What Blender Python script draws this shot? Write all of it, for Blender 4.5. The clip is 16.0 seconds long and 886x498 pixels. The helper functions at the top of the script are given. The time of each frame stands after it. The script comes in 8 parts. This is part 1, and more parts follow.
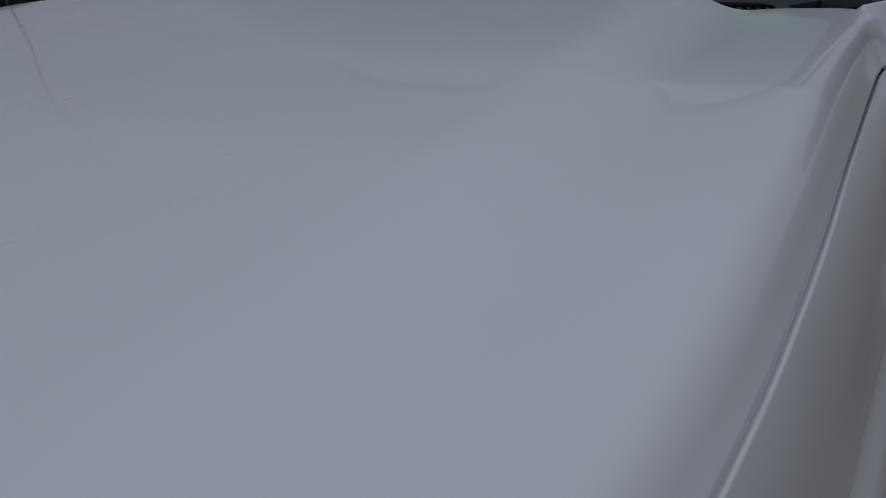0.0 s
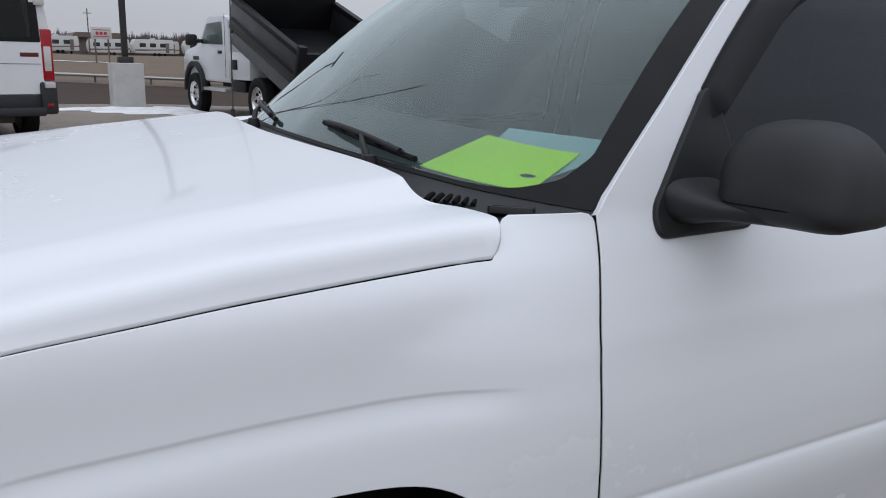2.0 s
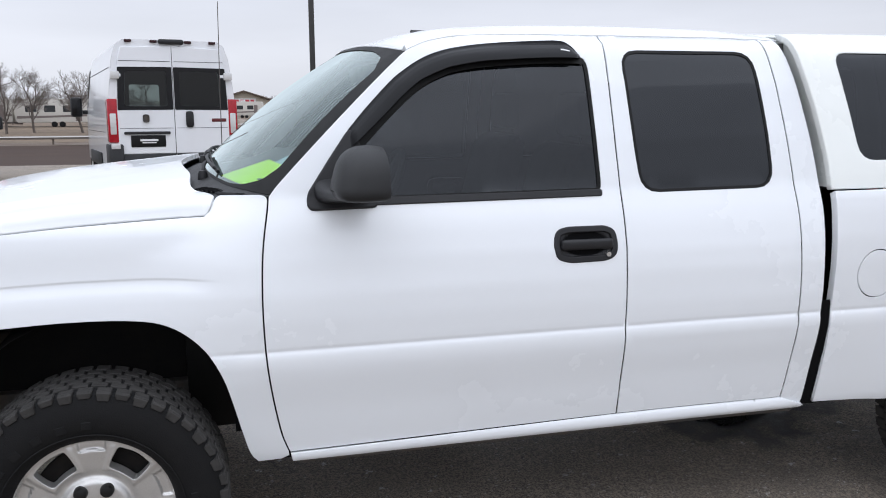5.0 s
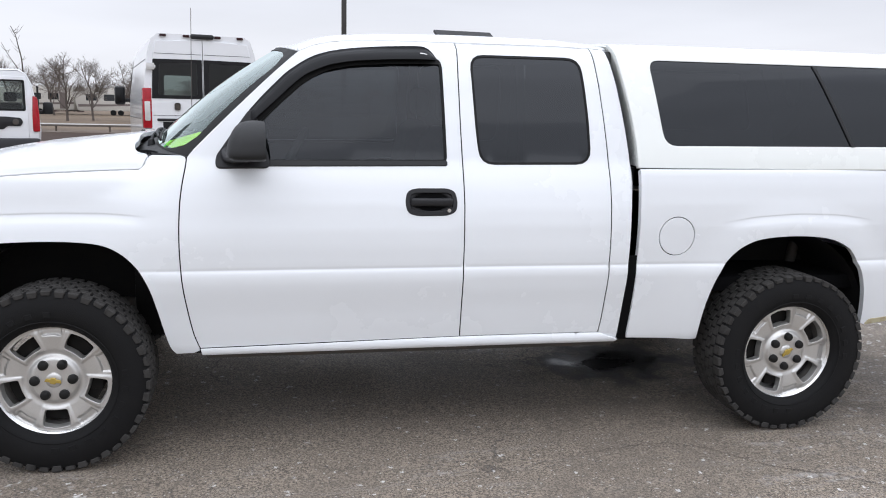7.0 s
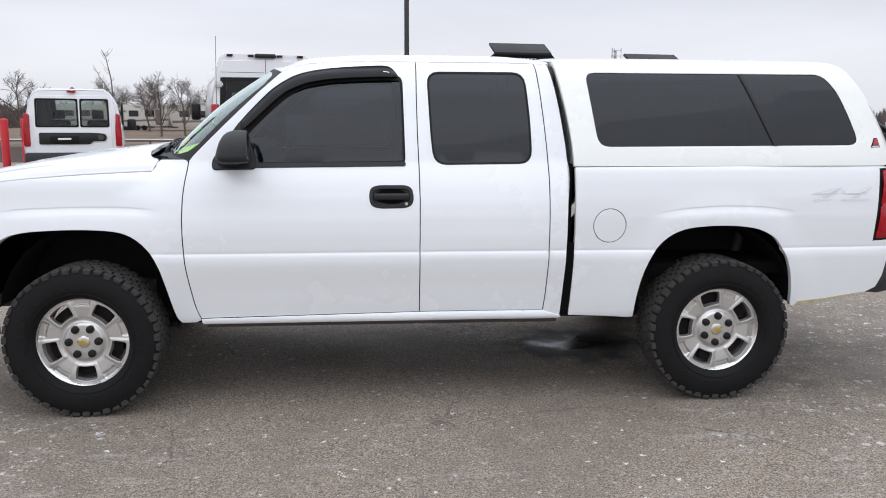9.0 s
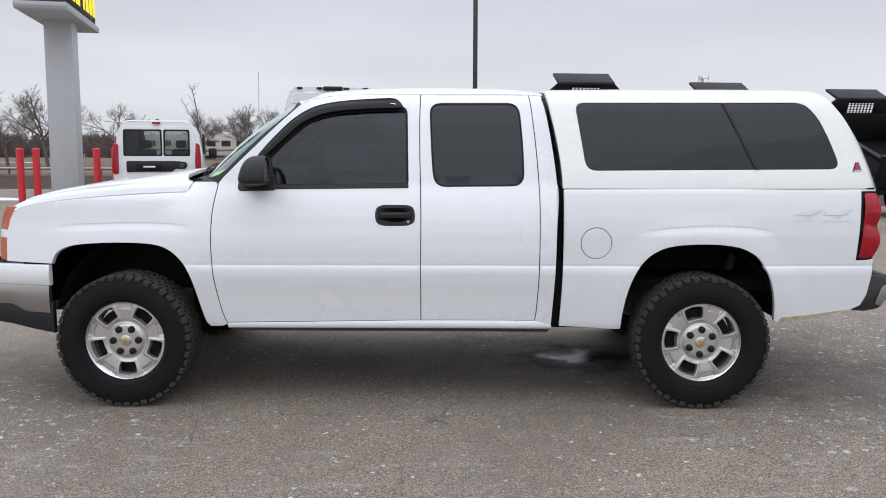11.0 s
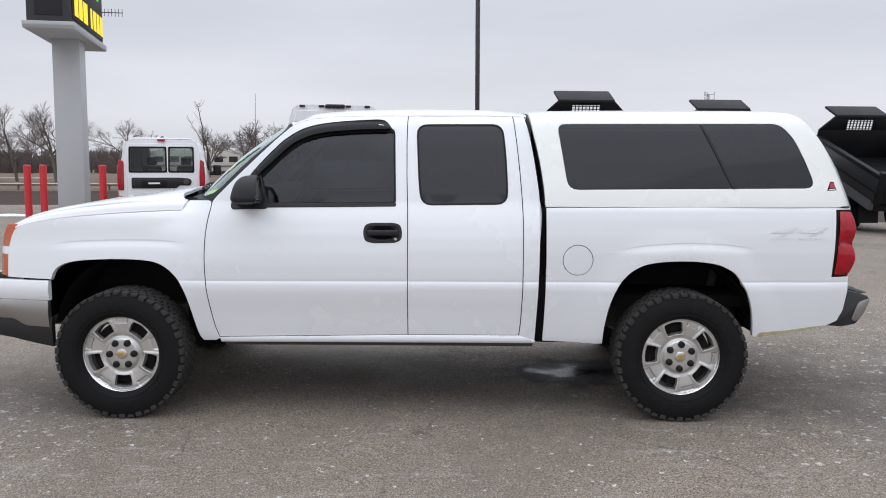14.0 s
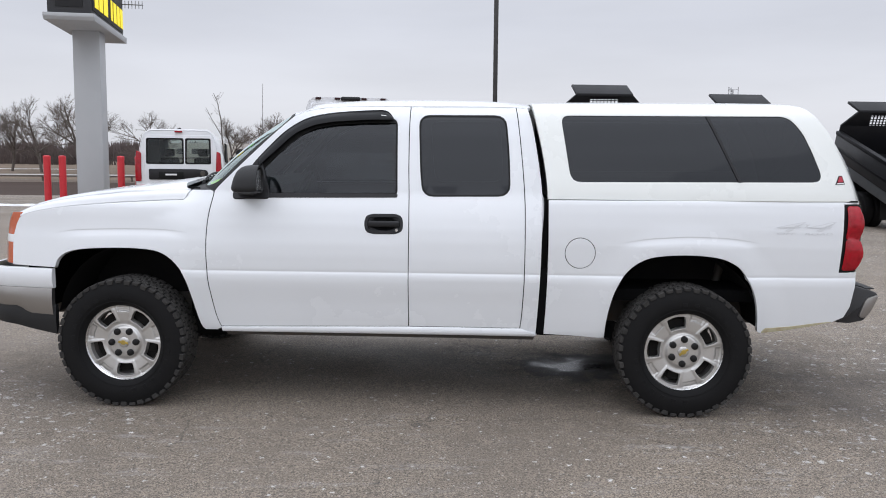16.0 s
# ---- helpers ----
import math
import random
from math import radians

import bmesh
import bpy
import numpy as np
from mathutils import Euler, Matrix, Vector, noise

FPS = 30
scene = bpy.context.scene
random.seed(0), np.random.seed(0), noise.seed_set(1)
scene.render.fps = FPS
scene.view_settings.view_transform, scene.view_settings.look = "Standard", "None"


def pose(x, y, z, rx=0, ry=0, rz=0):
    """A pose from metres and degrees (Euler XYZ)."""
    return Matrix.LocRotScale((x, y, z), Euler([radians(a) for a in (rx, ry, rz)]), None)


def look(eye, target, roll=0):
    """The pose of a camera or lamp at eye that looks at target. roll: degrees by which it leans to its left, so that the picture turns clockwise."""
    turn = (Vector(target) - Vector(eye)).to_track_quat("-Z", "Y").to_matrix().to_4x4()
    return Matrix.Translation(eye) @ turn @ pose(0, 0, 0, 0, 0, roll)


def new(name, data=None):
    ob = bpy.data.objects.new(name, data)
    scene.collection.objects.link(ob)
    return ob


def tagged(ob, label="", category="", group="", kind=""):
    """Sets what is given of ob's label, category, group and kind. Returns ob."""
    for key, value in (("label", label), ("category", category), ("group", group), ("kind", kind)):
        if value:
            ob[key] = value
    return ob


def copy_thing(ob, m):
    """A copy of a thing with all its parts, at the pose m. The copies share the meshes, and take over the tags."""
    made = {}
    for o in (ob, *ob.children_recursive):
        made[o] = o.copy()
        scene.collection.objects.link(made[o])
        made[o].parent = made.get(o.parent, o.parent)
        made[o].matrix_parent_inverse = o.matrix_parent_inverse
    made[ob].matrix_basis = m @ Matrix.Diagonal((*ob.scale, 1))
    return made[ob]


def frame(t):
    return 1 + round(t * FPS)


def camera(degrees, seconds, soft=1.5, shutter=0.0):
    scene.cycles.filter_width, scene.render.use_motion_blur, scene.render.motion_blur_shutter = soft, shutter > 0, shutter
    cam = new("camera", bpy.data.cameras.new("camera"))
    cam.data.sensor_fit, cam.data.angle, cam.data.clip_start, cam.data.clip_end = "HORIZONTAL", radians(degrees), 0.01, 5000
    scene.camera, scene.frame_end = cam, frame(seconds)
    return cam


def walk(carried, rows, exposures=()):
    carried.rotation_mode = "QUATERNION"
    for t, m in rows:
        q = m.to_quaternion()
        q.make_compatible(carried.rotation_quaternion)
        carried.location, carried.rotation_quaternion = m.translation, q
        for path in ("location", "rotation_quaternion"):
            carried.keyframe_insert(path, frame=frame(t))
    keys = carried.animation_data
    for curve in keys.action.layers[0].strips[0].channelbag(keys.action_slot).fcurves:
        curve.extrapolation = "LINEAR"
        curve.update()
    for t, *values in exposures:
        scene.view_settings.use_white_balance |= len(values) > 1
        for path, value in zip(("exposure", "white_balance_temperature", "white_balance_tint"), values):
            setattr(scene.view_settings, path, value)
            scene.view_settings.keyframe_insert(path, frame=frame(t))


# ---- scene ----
LENS = 56.1
cam = camera(LENS, 16.0, soft=1.0, shutter=0.12)
PATH = [
    (0, (-0.704, 0.051, 1.503), (0.885, 1.084, 0.873), -4.8),
    (0.3, (-0.655, -0.026, 1.532), (0.883, 1.040, 0.832), -0.5),
    (0.5, (-0.679, -0.083, 1.541), (0.837, 1.031, 0.872), 0.6),
    (0.7, (-0.646, -0.170, 1.550), (0.779, 1.073, 0.906), 0.4),
    (1, (-0.538, -0.331, 1.590), (0.726, 1.076, 0.946), 2.9),
    (1.5, (-0.427, -0.646, 1.646), (0.615, 0.974, 1.11), 1.6),
    (2, (-0.346, -0.989, 1.679), (0.615, 0.709, 1.237), 1.1),
    (2.5, (-0.247, -1.302, 1.678), (0.574, 0.474, 1.265), 1.6),
    (3, (-0.076, -1.625, 1.674), (0.654, 0.197, 1.292), 1.0),
    (3.5, (0.022, -1.87, 1.667), (0.74, -0.036, 1.319), 0.3),
    (4, (0.105, -2.136, 1.678), (0.768, -0.28, 1.341), 0.5),
    (4.5, (0.259, -2.366, 1.67), (0.837, -0.479, 1.343), 0.4),
    (5, (0.446, -2.708, 1.68), (0.95, -0.798, 1.367), -0.3),
    (7.5, (1.1, -4.058, 1.626), (1.459, -2.116, 1.308), 1.3),
    (8, (1.221, -4.28, 1.629), (1.534, -2.329, 1.318), 1.0),
    (10.5, (1.979, -5.036, 1.606), (2.004, -3.052, 1.354), -0.0),
    (11, (2.045, -5.148, 1.604), (2.033, -3.16, 1.377), 0.1),
    (11.5, (2.132, -5.232, 1.609), (2.075, -3.243, 1.403), -0.5),
    (12, (2.117, -5.305, 1.622), (2.076, -3.316, 1.422), -0.5),
    (12.5, (2.088, -5.331, 1.626), (2.07, -3.34, 1.436), 0.1),
    (13, (2.067, -5.35, 1.633), (2.057, -3.358, 1.451), 0.4),
    (13.5, (2.117, -5.329, 1.621), (2.096, -3.337, 1.443), 0.3),
    (14, (2.181, -5.304, 1.63), (2.152, -3.314, 1.44), 0.1),
    (14.5, (2.268, -5.278, 1.616), (2.21, -3.288, 1.42), 0.2),
    (15, (2.311, -5.267, 1.608), (2.237, -3.279, 1.409), 0.5),
    (15.5, (2.302, -5.279, 1.617), (2.233, -3.291, 1.411), 0.6),
    (16, (2.305, -5.274, 1.611), (2.227, -3.286, 1.407), 0.5),
]
EXPOSURE = [(0, -2.28, 6050, 10), (0.5, -2.26, 6050, 10), (1.0, -1.40, 6220, 10), (1.5, -1.14, 6280, 10), (2, -0.74, 6260, 10), (2.5, -0.45, 6260, 10), (3, -0.24, 6250, 10), (3.5, -0.12, 6250, 10),
            (4.5, -0.10, 6270, 10), (7.5, 0.02, 6450, 10), (8, 0.02, 6470, 10), (11, -0.22, 6430, 10), (16, -0.22, 6430, 10)]
walk(cam, [(t, look(eye, target, roll)) for t, eye, target, roll in PATH], EXPOSURE)

# ---- sky and sun: a bright overcast winter day ----
world = bpy.data.worlds.new("overcast_sky")
scene.world = world
world.use_nodes = True
wn, wl = world.node_tree.nodes, world.node_tree.links
wn.clear()
sky = wn.new("ShaderNodeTexSky")
sky.sky_type, sky.sun_disc = "NISHITA", False
sky.sun_elevation, sky.sun_rotation = radians(64), radians(199)
sky.dust_density, sky.air_density = 4.0, 1.0
tex = wn.new("ShaderNodeTexCoord")
sep = wn.new("ShaderNodeSeparateXYZ")
wl.new(tex.outputs["Generated"], sep.inputs[0])
ramp = wn.new("ShaderNodeValToRGB")
ramp.color_ramp.elements[0].position, ramp.color_ramp.elements[0].color = 0.0, (0.568, 0.575, 0.612, 1)
ramp.color_ramp.elements[1].position, ramp.color_ramp.elements[1].color = 0.9, (0.862, 0.902, 1.0, 1)
for at, col in ((0.06, (0.598, 0.606, 0.645, 1)), (0.16, (0.538, 0.552, 0.605, 1)), (0.35, (0.600, 0.618, 0.674, 1))):
    e = ramp.color_ramp.elements.new(at)
    e.color = col
wl.new(sep.outputs["Z"], ramp.inputs[0])
stretch = wn.new("ShaderNodeMapping")
stretch.inputs["Scale"].default_value = (1.2, 1.2, 6.0)
wl.new(tex.outputs["Generated"], stretch.inputs[0])
cloud = wn.new("ShaderNodeTexNoise")
cloud.inputs["Scale"].default_value, cloud.inputs["Detail"].default_value = 1.6, 5
wl.new(stretch.outputs[0], cloud.inputs["Vector"])
cramp = wn.new("ShaderNodeMapRange")
cramp.inputs[1].default_value, cramp.inputs[2].default_value = 0.3, 0.7
cramp.inputs[3].default_value, cramp.inputs[4].default_value = 0.9, 1.07
wl.new(cloud.outputs[0], cramp.inputs[0])
shade = wn.new("ShaderNodeVectorMath")
shade.operation = "SCALE"
wl.new(ramp.outputs[0], shade.inputs[0])
wl.new(cramp.outputs[0], shade.inputs["Scale"])
toward = wn.new("ShaderNodeVectorMath")
toward.operation = "DOT_PRODUCT"
toward.inputs[1].default_value = Vector((-0.10, -0.34, 0.93)).normalized()
norm = wn.new("ShaderNodeVectorMath")
norm.operation = "NORMALIZE"
wl.new(tex.outputs["Generated"], norm.inputs[0])
wl.new(norm.outputs[0], toward.inputs[0])
glow = wn.new("ShaderNodeMapRange")
glow.interpolation_type = "SMOOTHERSTEP"
glow.inputs[1].default_value, glow.inputs[2].default_value, glow.inputs[3].default_value, glow.inputs[4].default_value = 0.05, 1.0, 1.0, 1.55
wl.new(toward.outputs["Value"], glow.inputs[0])
veiled = wn.new("ShaderNodeVectorMath")
veiled.operation = "SCALE"
wl.new(shade.outputs[0], veiled.inputs[0])
wl.new(glow.outputs[0], veiled.inputs["Scale"])
thin = wn.new("ShaderNodeMix")
thin.data_type = "RGBA"
thin.inputs[0].default_value = 0.94
nish = wn.new("ShaderNodeVectorMath")
nish.operation = "SCALE"
nish.inputs["Scale"].default_value = 0.10
wl.new(sky.outputs[0], nish.inputs[0])
wl.new(nish.outputs[0], thin.inputs[6])
wl.new(veiled.outputs[0], thin.inputs[7])
back = wn.new("ShaderNodeBackground")
back.inputs[1].default_value = 1.52
wl.new(thin.outputs[2], back.inputs[0])
wout = wn.new("ShaderNodeOutputWorld")
wl.new(back.outputs[0], wout.inputs[0])
sun = new("sun", bpy.data.lights.new("sun", "SUN"))
sun.data.energy, sun.data.angle, sun.data.color = 0.5, radians(100), (1.0, 0.98, 0.96)
sun.matrix_world = look((-6, -16, 58), (0, 0, 0))

# ---- materials ----


def material(name, color, rough=0.5, metal=0.0, coat=0.0, vary=0.0, scale=6.0, color2=None, bump=0.0, bump_scale=200.0, fine=0.0,
             spec=0.5, emit=None, emit_strength=1.0, per_object=0.0, coat_rough=0.03, scale_xyz=(1, 1, 1)):
    """A surface with two scales of variation: broad stains towards color2 and a fine grain, with a small relief."""
    m = bpy.data.materials.new(name)
    m.use_nodes = True
    n, l = m.node_tree.nodes, m.node_tree.links
    b = n["Principled BSDF"]
    b.inputs["Base Color"].default_value = (*color, 1)
    b.inputs["Roughness"].default_value, b.inputs["Metallic"].default_value = rough, metal
    b.inputs["Coat Weight"].default_value, b.inputs["Coat Roughness"].default_value = coat, coat_rough
    b.inputs["Specular IOR Level"].default_value = spec
    co = n.new("ShaderNodeTexCoord")
    mp = n.new("ShaderNodeMapping")
    mp.inputs["Scale"].default_value = scale_xyz
    l.new(co.outputs["Object"], mp.inputs[0])
    last = None
    if vary:
        c2 = color2 or tuple(c * 0.6 for c in color)
        t1 = n.new("ShaderNodeTexNoise")
        t1.inputs["Scale"].default_value, t1.inputs["Detail"].default_value, t1.inputs["Roughness"].default_value = scale, 6, 0.62
        l.new(mp.outputs[0], t1.inputs["Vector"])
        r1 = n.new("ShaderNodeMapRange")
        r1.inputs[1].default_value, r1.inputs[2].default_value, r1.inputs[4].default_value = 0.45, 0.75, vary
        l.new(t1.outputs[0], r1.inputs[0])
        mx = n.new("ShaderNodeMix")
        mx.data_type = "RGBA"
        mx.inputs[6].default_value, mx.inputs[7].default_value = (*color, 1), (*c2, 1)
        l.new(r1.outputs[0], mx.inputs[0])
        last = mx.outputs[2]
        rr = n.new("ShaderNodeMapRange")
        rr.inputs[3].default_value, rr.inputs[4].default_value = max(rough - 0.08, 0.02), min(rough + 0.12, 1)
        l.new(t1.outputs[0], rr.inputs[0])
        l.new(rr.outputs[0], b.inputs["Roughness"])
    if fine:
        t2 = n.new("ShaderNodeTexNoise")
        t2.inputs["Scale"].default_value, t2.inputs["Detail"].default_value = bump_scale, 3
        l.new(mp.outputs[0], t2.inputs["Vector"])
        r2 = n.new("ShaderNodeMapRange")
        r2.inputs[1].default_value, r2.inputs[2].default_value = 0.3, 0.7
        r2.inputs[3].default_value, r2.inputs[4].default_value = 1 - fine, 1 + fine
        l.new(t2.outputs[0], r2.inputs[0])
        sc = n.new("ShaderNodeVectorMath")
        sc.operation = "SCALE"
        if last:
            l.new(last, sc.inputs[0])
        else:
            sc.inputs[0].default_value = color
        l.new(r2.outputs[0], sc.inputs["Scale"])
        last = sc.outputs[0]
    if per_object:
        oi = n.new("ShaderNodeObjectInfo")
        ro = n.new("ShaderNodeMapRange")
        ro.inputs[3].default_value, ro.inputs[4].default_value = 1 - per_object, 1 + per_object
        l.new(oi.outputs["Random"], ro.inputs[0])
        so = n.new("ShaderNodeVectorMath")
        so.operation = "SCALE"
        if last:
            l.new(last, so.inputs[0])
        else:
            so.inputs[0].default_value = color
        l.new(ro.outputs[0], so.inputs["Scale"])
        last = so.outputs[0]
    if last:
        l.new(last, b.inputs["Base Color"])
    if bump:
        t3 = n.new("ShaderNodeTexNoise")
        t3.inputs["Scale"].default_value, t3.inputs["Detail"].default_value = bump_scale, 4
        l.new(mp.outputs[0], t3.inputs["Vector"])
        bp = n.new("ShaderNodeBump")
        bp.inputs["Strength"].default_value, bp.inputs["Distance"].default_value = min(bump, 1), 0.004
        l.new(t3.outputs[0], bp.inputs["Height"])
        l.new(bp.outputs[0], b.inputs["Normal"])
    if emit:
        b.inputs["Emission Color"].default_value, b.inputs["Emission Strength"].default_value = (*emit, 1), emit_strength
    return m


def glass(name, tint, ior=1.5, gloss=0.01, dust_haze=0.0, dust_haze_color=(0.5, 0.5, 0.5), sheen=(1.0, 1.0, 1.0), steep=1.0):
    """A thin tinted pane: what lies behind is dimmed by the tint, and the sky is mirrored by Fresnel."""
    m = bpy.data.materials.new(name)
    m.use_nodes = True
    n, l = m.node_tree.nodes, m.node_tree.links
    n.clear()
    tr, gl, fr, mix, out = (n.new("ShaderNode" + k) for k in ("BsdfTransparent", "BsdfGlossy", "Fresnel", "MixShader", "OutputMaterial"))
    tr.inputs[0].default_value = (*tint, 1)
    gl.inputs["Roughness"].default_value = gloss
    gl.inputs["Color"].default_value = (*sheen, 1)
    fr.inputs["IOR"].default_value = ior
    curve_ = n.new("ShaderNodeMath")
    curve_.operation, curve_.use_clamp = "MULTIPLY_ADD", True
    curve_.inputs[1].default_value, curve_.inputs[2].default_value = steep, -0.045 * (steep - 1)
    l.new(fr.outputs[0], curve_.inputs[0])
    l.new(curve_.outputs[0], mix.inputs[0])
    if dust_haze:  # a thin dust film; its pale tint also paints in haze and sky sheen
        di, film, nz, co, mr = (n.new("ShaderNode" + k) for k in ("BsdfDiffuse", "MixShader", "TexNoise", "TexCoord", "MapRange"))
        di.inputs[0].default_value = (*dust_haze_color, 1)
        nz.inputs["Scale"].default_value, nz.inputs["Detail"].default_value = 2.5, 6
        l.new(co.outputs["Object"], nz.inputs["Vector"])
        mr.inputs[1].default_value, mr.inputs[2].default_value, mr.inputs[3].default_value, mr.inputs[4].default_value = 0.3, 0.7, dust_haze * 0.75, dust_haze * 1.25
        l.new(nz.outputs[0], mr.inputs[0])
        l.new(mr.outputs[0], film.inputs[0])
        l.new(tr.outputs[0], film.inputs[1])
        l.new(di.outputs[0], film.inputs[2])
        l.new(film.outputs[0], mix.inputs[1])
    else:
        l.new(tr.outputs[0], mix.inputs[1])
    l.new(gl.outputs[0], mix.inputs[2])
    l.new(mix.outputs[0], out.inputs[0])
    return m


M = {}
M["paint"] = material("white_paint", (0.77, 0.79, 0.81), 0.24, coat=0.55, vary=0.10, scale=1.3, color2=(0.66, 0.67, 0.67), coat_rough=0.04)
M["shell"] = material("topper_paint", (0.80, 0.82, 0.79), 0.25, coat=0.8, vary=0.10, scale=1.5, color2=(0.70, 0.71, 0.69), coat_rough=0.04)
M["gap"] = material("shut_line_black", (0.004, 0.004, 0.0045), 0.9, spec=0.1)
M["plastic"] = material("black_plastic", (0.013, 0.013, 0.0145), 0.45, spec=0.35, vary=0.5, scale=9, color2=(0.025, 0.025, 0.027), bump=0.15, bump_scale=700)
M["rough_plastic"] = material("grained_plastic", (0.012, 0.0125, 0.0135), 0.52, spec=0.4, vary=0.4, scale=12, color2=(0.022, 0.022, 0.023), bump=0.2, bump_scale=900)
M["visor"] = material("smoked_acrylic", (0.011, 0.0115, 0.013), 0.36, spec=0.16, coat=0.0, vary=0.3, scale=8)
M["seal"] = material("rubber_seal", (0.007, 0.007, 0.007), 0.5, spec=0.2, vary=0.3, scale=20)
M["tint"] = glass("tinted_glass", (0.026, 0.028, 0.031), 1.50, dust_haze=0.008, dust_haze_color=(0.40, 0.45, 0.52), sheen=(0.92, 0.95, 1.0))
M["front_tint"] = glass("front_window_glass", (0.115, 0.128, 0.132), 1.50, dust_haze=0.006, dust_haze_color=(0.40, 0.45, 0.52), sheen=(0.92, 0.95, 1.0))
M["screen"] = glass("windscreen_glass", (0.88, 0.96, 0.94), 1.52, dust_haze=0.07, dust_haze_color=(0.50, 0.66, 0.64), sheen=(0.90, 1.0, 0.98), steep=2.0)
M["van_glass"] = glass("van_dark_glass", (0.035, 0.038, 0.04), 1.42)
M["van_rear"] = glass("van_rear_glass", (0.20, 0.24, 0.225), 1.42)
M["van_light"] = glass("small_van_rear_glass", (0.55, 0.62, 0.59), 1.45)
M["van_front"] = glass("van_front_glass", (0.80, 0.84, 0.82), 1.45)
M["tyre"] = material("tyre_rubber", (0.0075, 0.0075, 0.008), 0.66, spec=0.18, vary=0.5, scale=14, color2=(0.013, 0.0125, 0.012), bump=0.4, bump_scale=240)
# tyre rubber with dust, lightened further for the sky light on the blocks
M["tread"] = material("dusty_skylit_tread", (0.046, 0.044, 0.042), 0.8, spec=0.15, vary=0.7, scale=18, color2=(0.018, 0.0175, 0.017), bump=0.4, bump_scale=240)
M["alloy"] = material("silver_alloy", (0.62, 0.61, 0.59), 0.33, metal=0.72, vary=0.22, scale=16, color2=(0.36, 0.35, 0.34), fine=0.06, bump_scale=300)
M["alloy_bright"] = material("machined_rim", (0.72, 0.72, 0.71), 0.22, metal=0.9, vary=0.2, scale=22)
M["nut"] = material("black_nut", (0.008, 0.008, 0.008), 0.4, spec=0.3, vary=0.3, scale=60)
M["gold"] = material("gold_badge", (0.55, 0.40, 0.10), 0.35, metal=0.7, vary=0.2, scale=50)
M["amber"] = material("amber_lens", (0.50, 0.10, 0.03), 0.12, coat=0.6, vary=0.35, scale=30, color2=(0.34, 0.05, 0.02))
M["red_lens"] = material("red_lens", (0.36, 0.003, 0.012), 0.10, coat=0.2, spec=0.4, vary=0.8, scale=22, color2=(0.15, 0.001, 0.003), coat_rough=0.04)
M["clear_lens"] = material("clear_lens", (0.56, 0.55, 0.54), 0.10, coat=1.0, vary=0.4, scale=25, color2=(0.4, 0.4, 0.4))
M["chrome"] = material("dull_chrome", (0.36, 0.345, 0.33), 0.30, metal=0.9, vary=0.4, scale=9, color2=(0.36, 0.34, 0.32))
M["bumper_step"] = material("bumper_step_plastic", (0.03, 0.03, 0.032), 0.5, vary=0.4, scale=30, bump=0.5, bump_scale=150)
M["steel"] = material("dirty_steel", (0.06, 0.055, 0.05), 0.7, vary=0.7, scale=12, color2=(0.10, 0.07, 0.05), bump=0.4, bump_scale=120)
M["rust"] = material("rusty_lip", (0.46, 0.42, 0.28), 0.7, vary=0.8, scale=25, color2=(0.28, 0.18, 0.09), bump=0.3, bump_scale=180)
M["dash"] = material("dash_plastic", (0.055, 0.065, 0.065), 0.6, vary=0.3, scale=8, bump=0.3, bump_scale=300)
M["seat"] = material("grey_seat_cloth", (0.13, 0.13, 0.13), 0.9, vary=0.5, scale=14, bump=0.4, bump_scale=300)
M["green_paper"] = material("green_paper", (0.55, 0.97, 0.03), 0.6, vary=0.12, scale=8, color2=(0.50, 0.90, 0.03))
M["blue_card"] = material("pale_blue_card", (0.33, 0.52, 0.55), 0.5, vary=0.3, scale=14)
M["white_print"] = material("white_print", (0.75, 0.75, 0.75), 0.5, vary=0.1, scale=30)
M["decal_white"] = material("white_decal", (0.74, 0.755, 0.77), 0.5, vary=0.08, scale=12, color2=(0.68, 0.69, 0.70))
M["grey_decal"] = material("pale_grey_decal", (0.63, 0.645, 0.66), 0.45, coat=0.0, vary=0.2, scale=20)
M["red_print"] = material("red_print", (0.45, 0.03, 0.05), 0.4, vary=0.2, scale=60)
M["crack"] = material("glass_crack", (0.03, 0.035, 0.035), 0.5, vary=0.2, scale=40)
M["marker_dark"] = material("smoked_red_marker", (0.030, 0.006, 0.008), 0.35, spec=0.3, vary=0.3, scale=20)
M["marker_red"] = material("dark_red_marker", (0.10, 0.008, 0.010), 0.3, vary=0.3, scale=20)
M["brake"] = material("dark_brake_steel", (0.008, 0.0075, 0.007), 0.8, spec=0.2, vary=0.6, scale=20, color2=(0.022, 0.017, 0.014))
M["liner"] = material("dusty_wheel_liner", (0.012, 0.012, 0.0125), 0.85, spec=0.15, vary=0.6, scale=6, color2=(0.022, 0.020, 0.018))
M["barrel"] = material("dusty_rim_barrel", (0.20, 0.19, 0.18), 0.5, metal=0.3, vary=0.6, scale=12, color2=(0.08, 0.075, 0.07))

# ---- mesh helpers ----
from mathutils.geometry import delaunay_2d_cdt


def part(name, data, mat, parent=None, label=""):
    """Links mesh data (a bmesh or a mesh) as one object under a thing or a part."""
    if isinstance(data, bmesh.types.BMesh):
        me = bpy.data.meshes.new(name)
        data.normal_update()
        data.to_mesh(me)
        data.free()
        data = me
    if mat is not None and not data.materials:
        data.materials.append(mat)
    ob = new(name, data)
    ob.parent = parent
    if label:
        ob["label"] = label
    return ob


def thing(name, m, label, category, group="", kind=""):
    ob = new(name)
    ob.matrix_world = m
    ob.empty_display_size = 0.2
    return tagged(ob, label, category, group, kind)


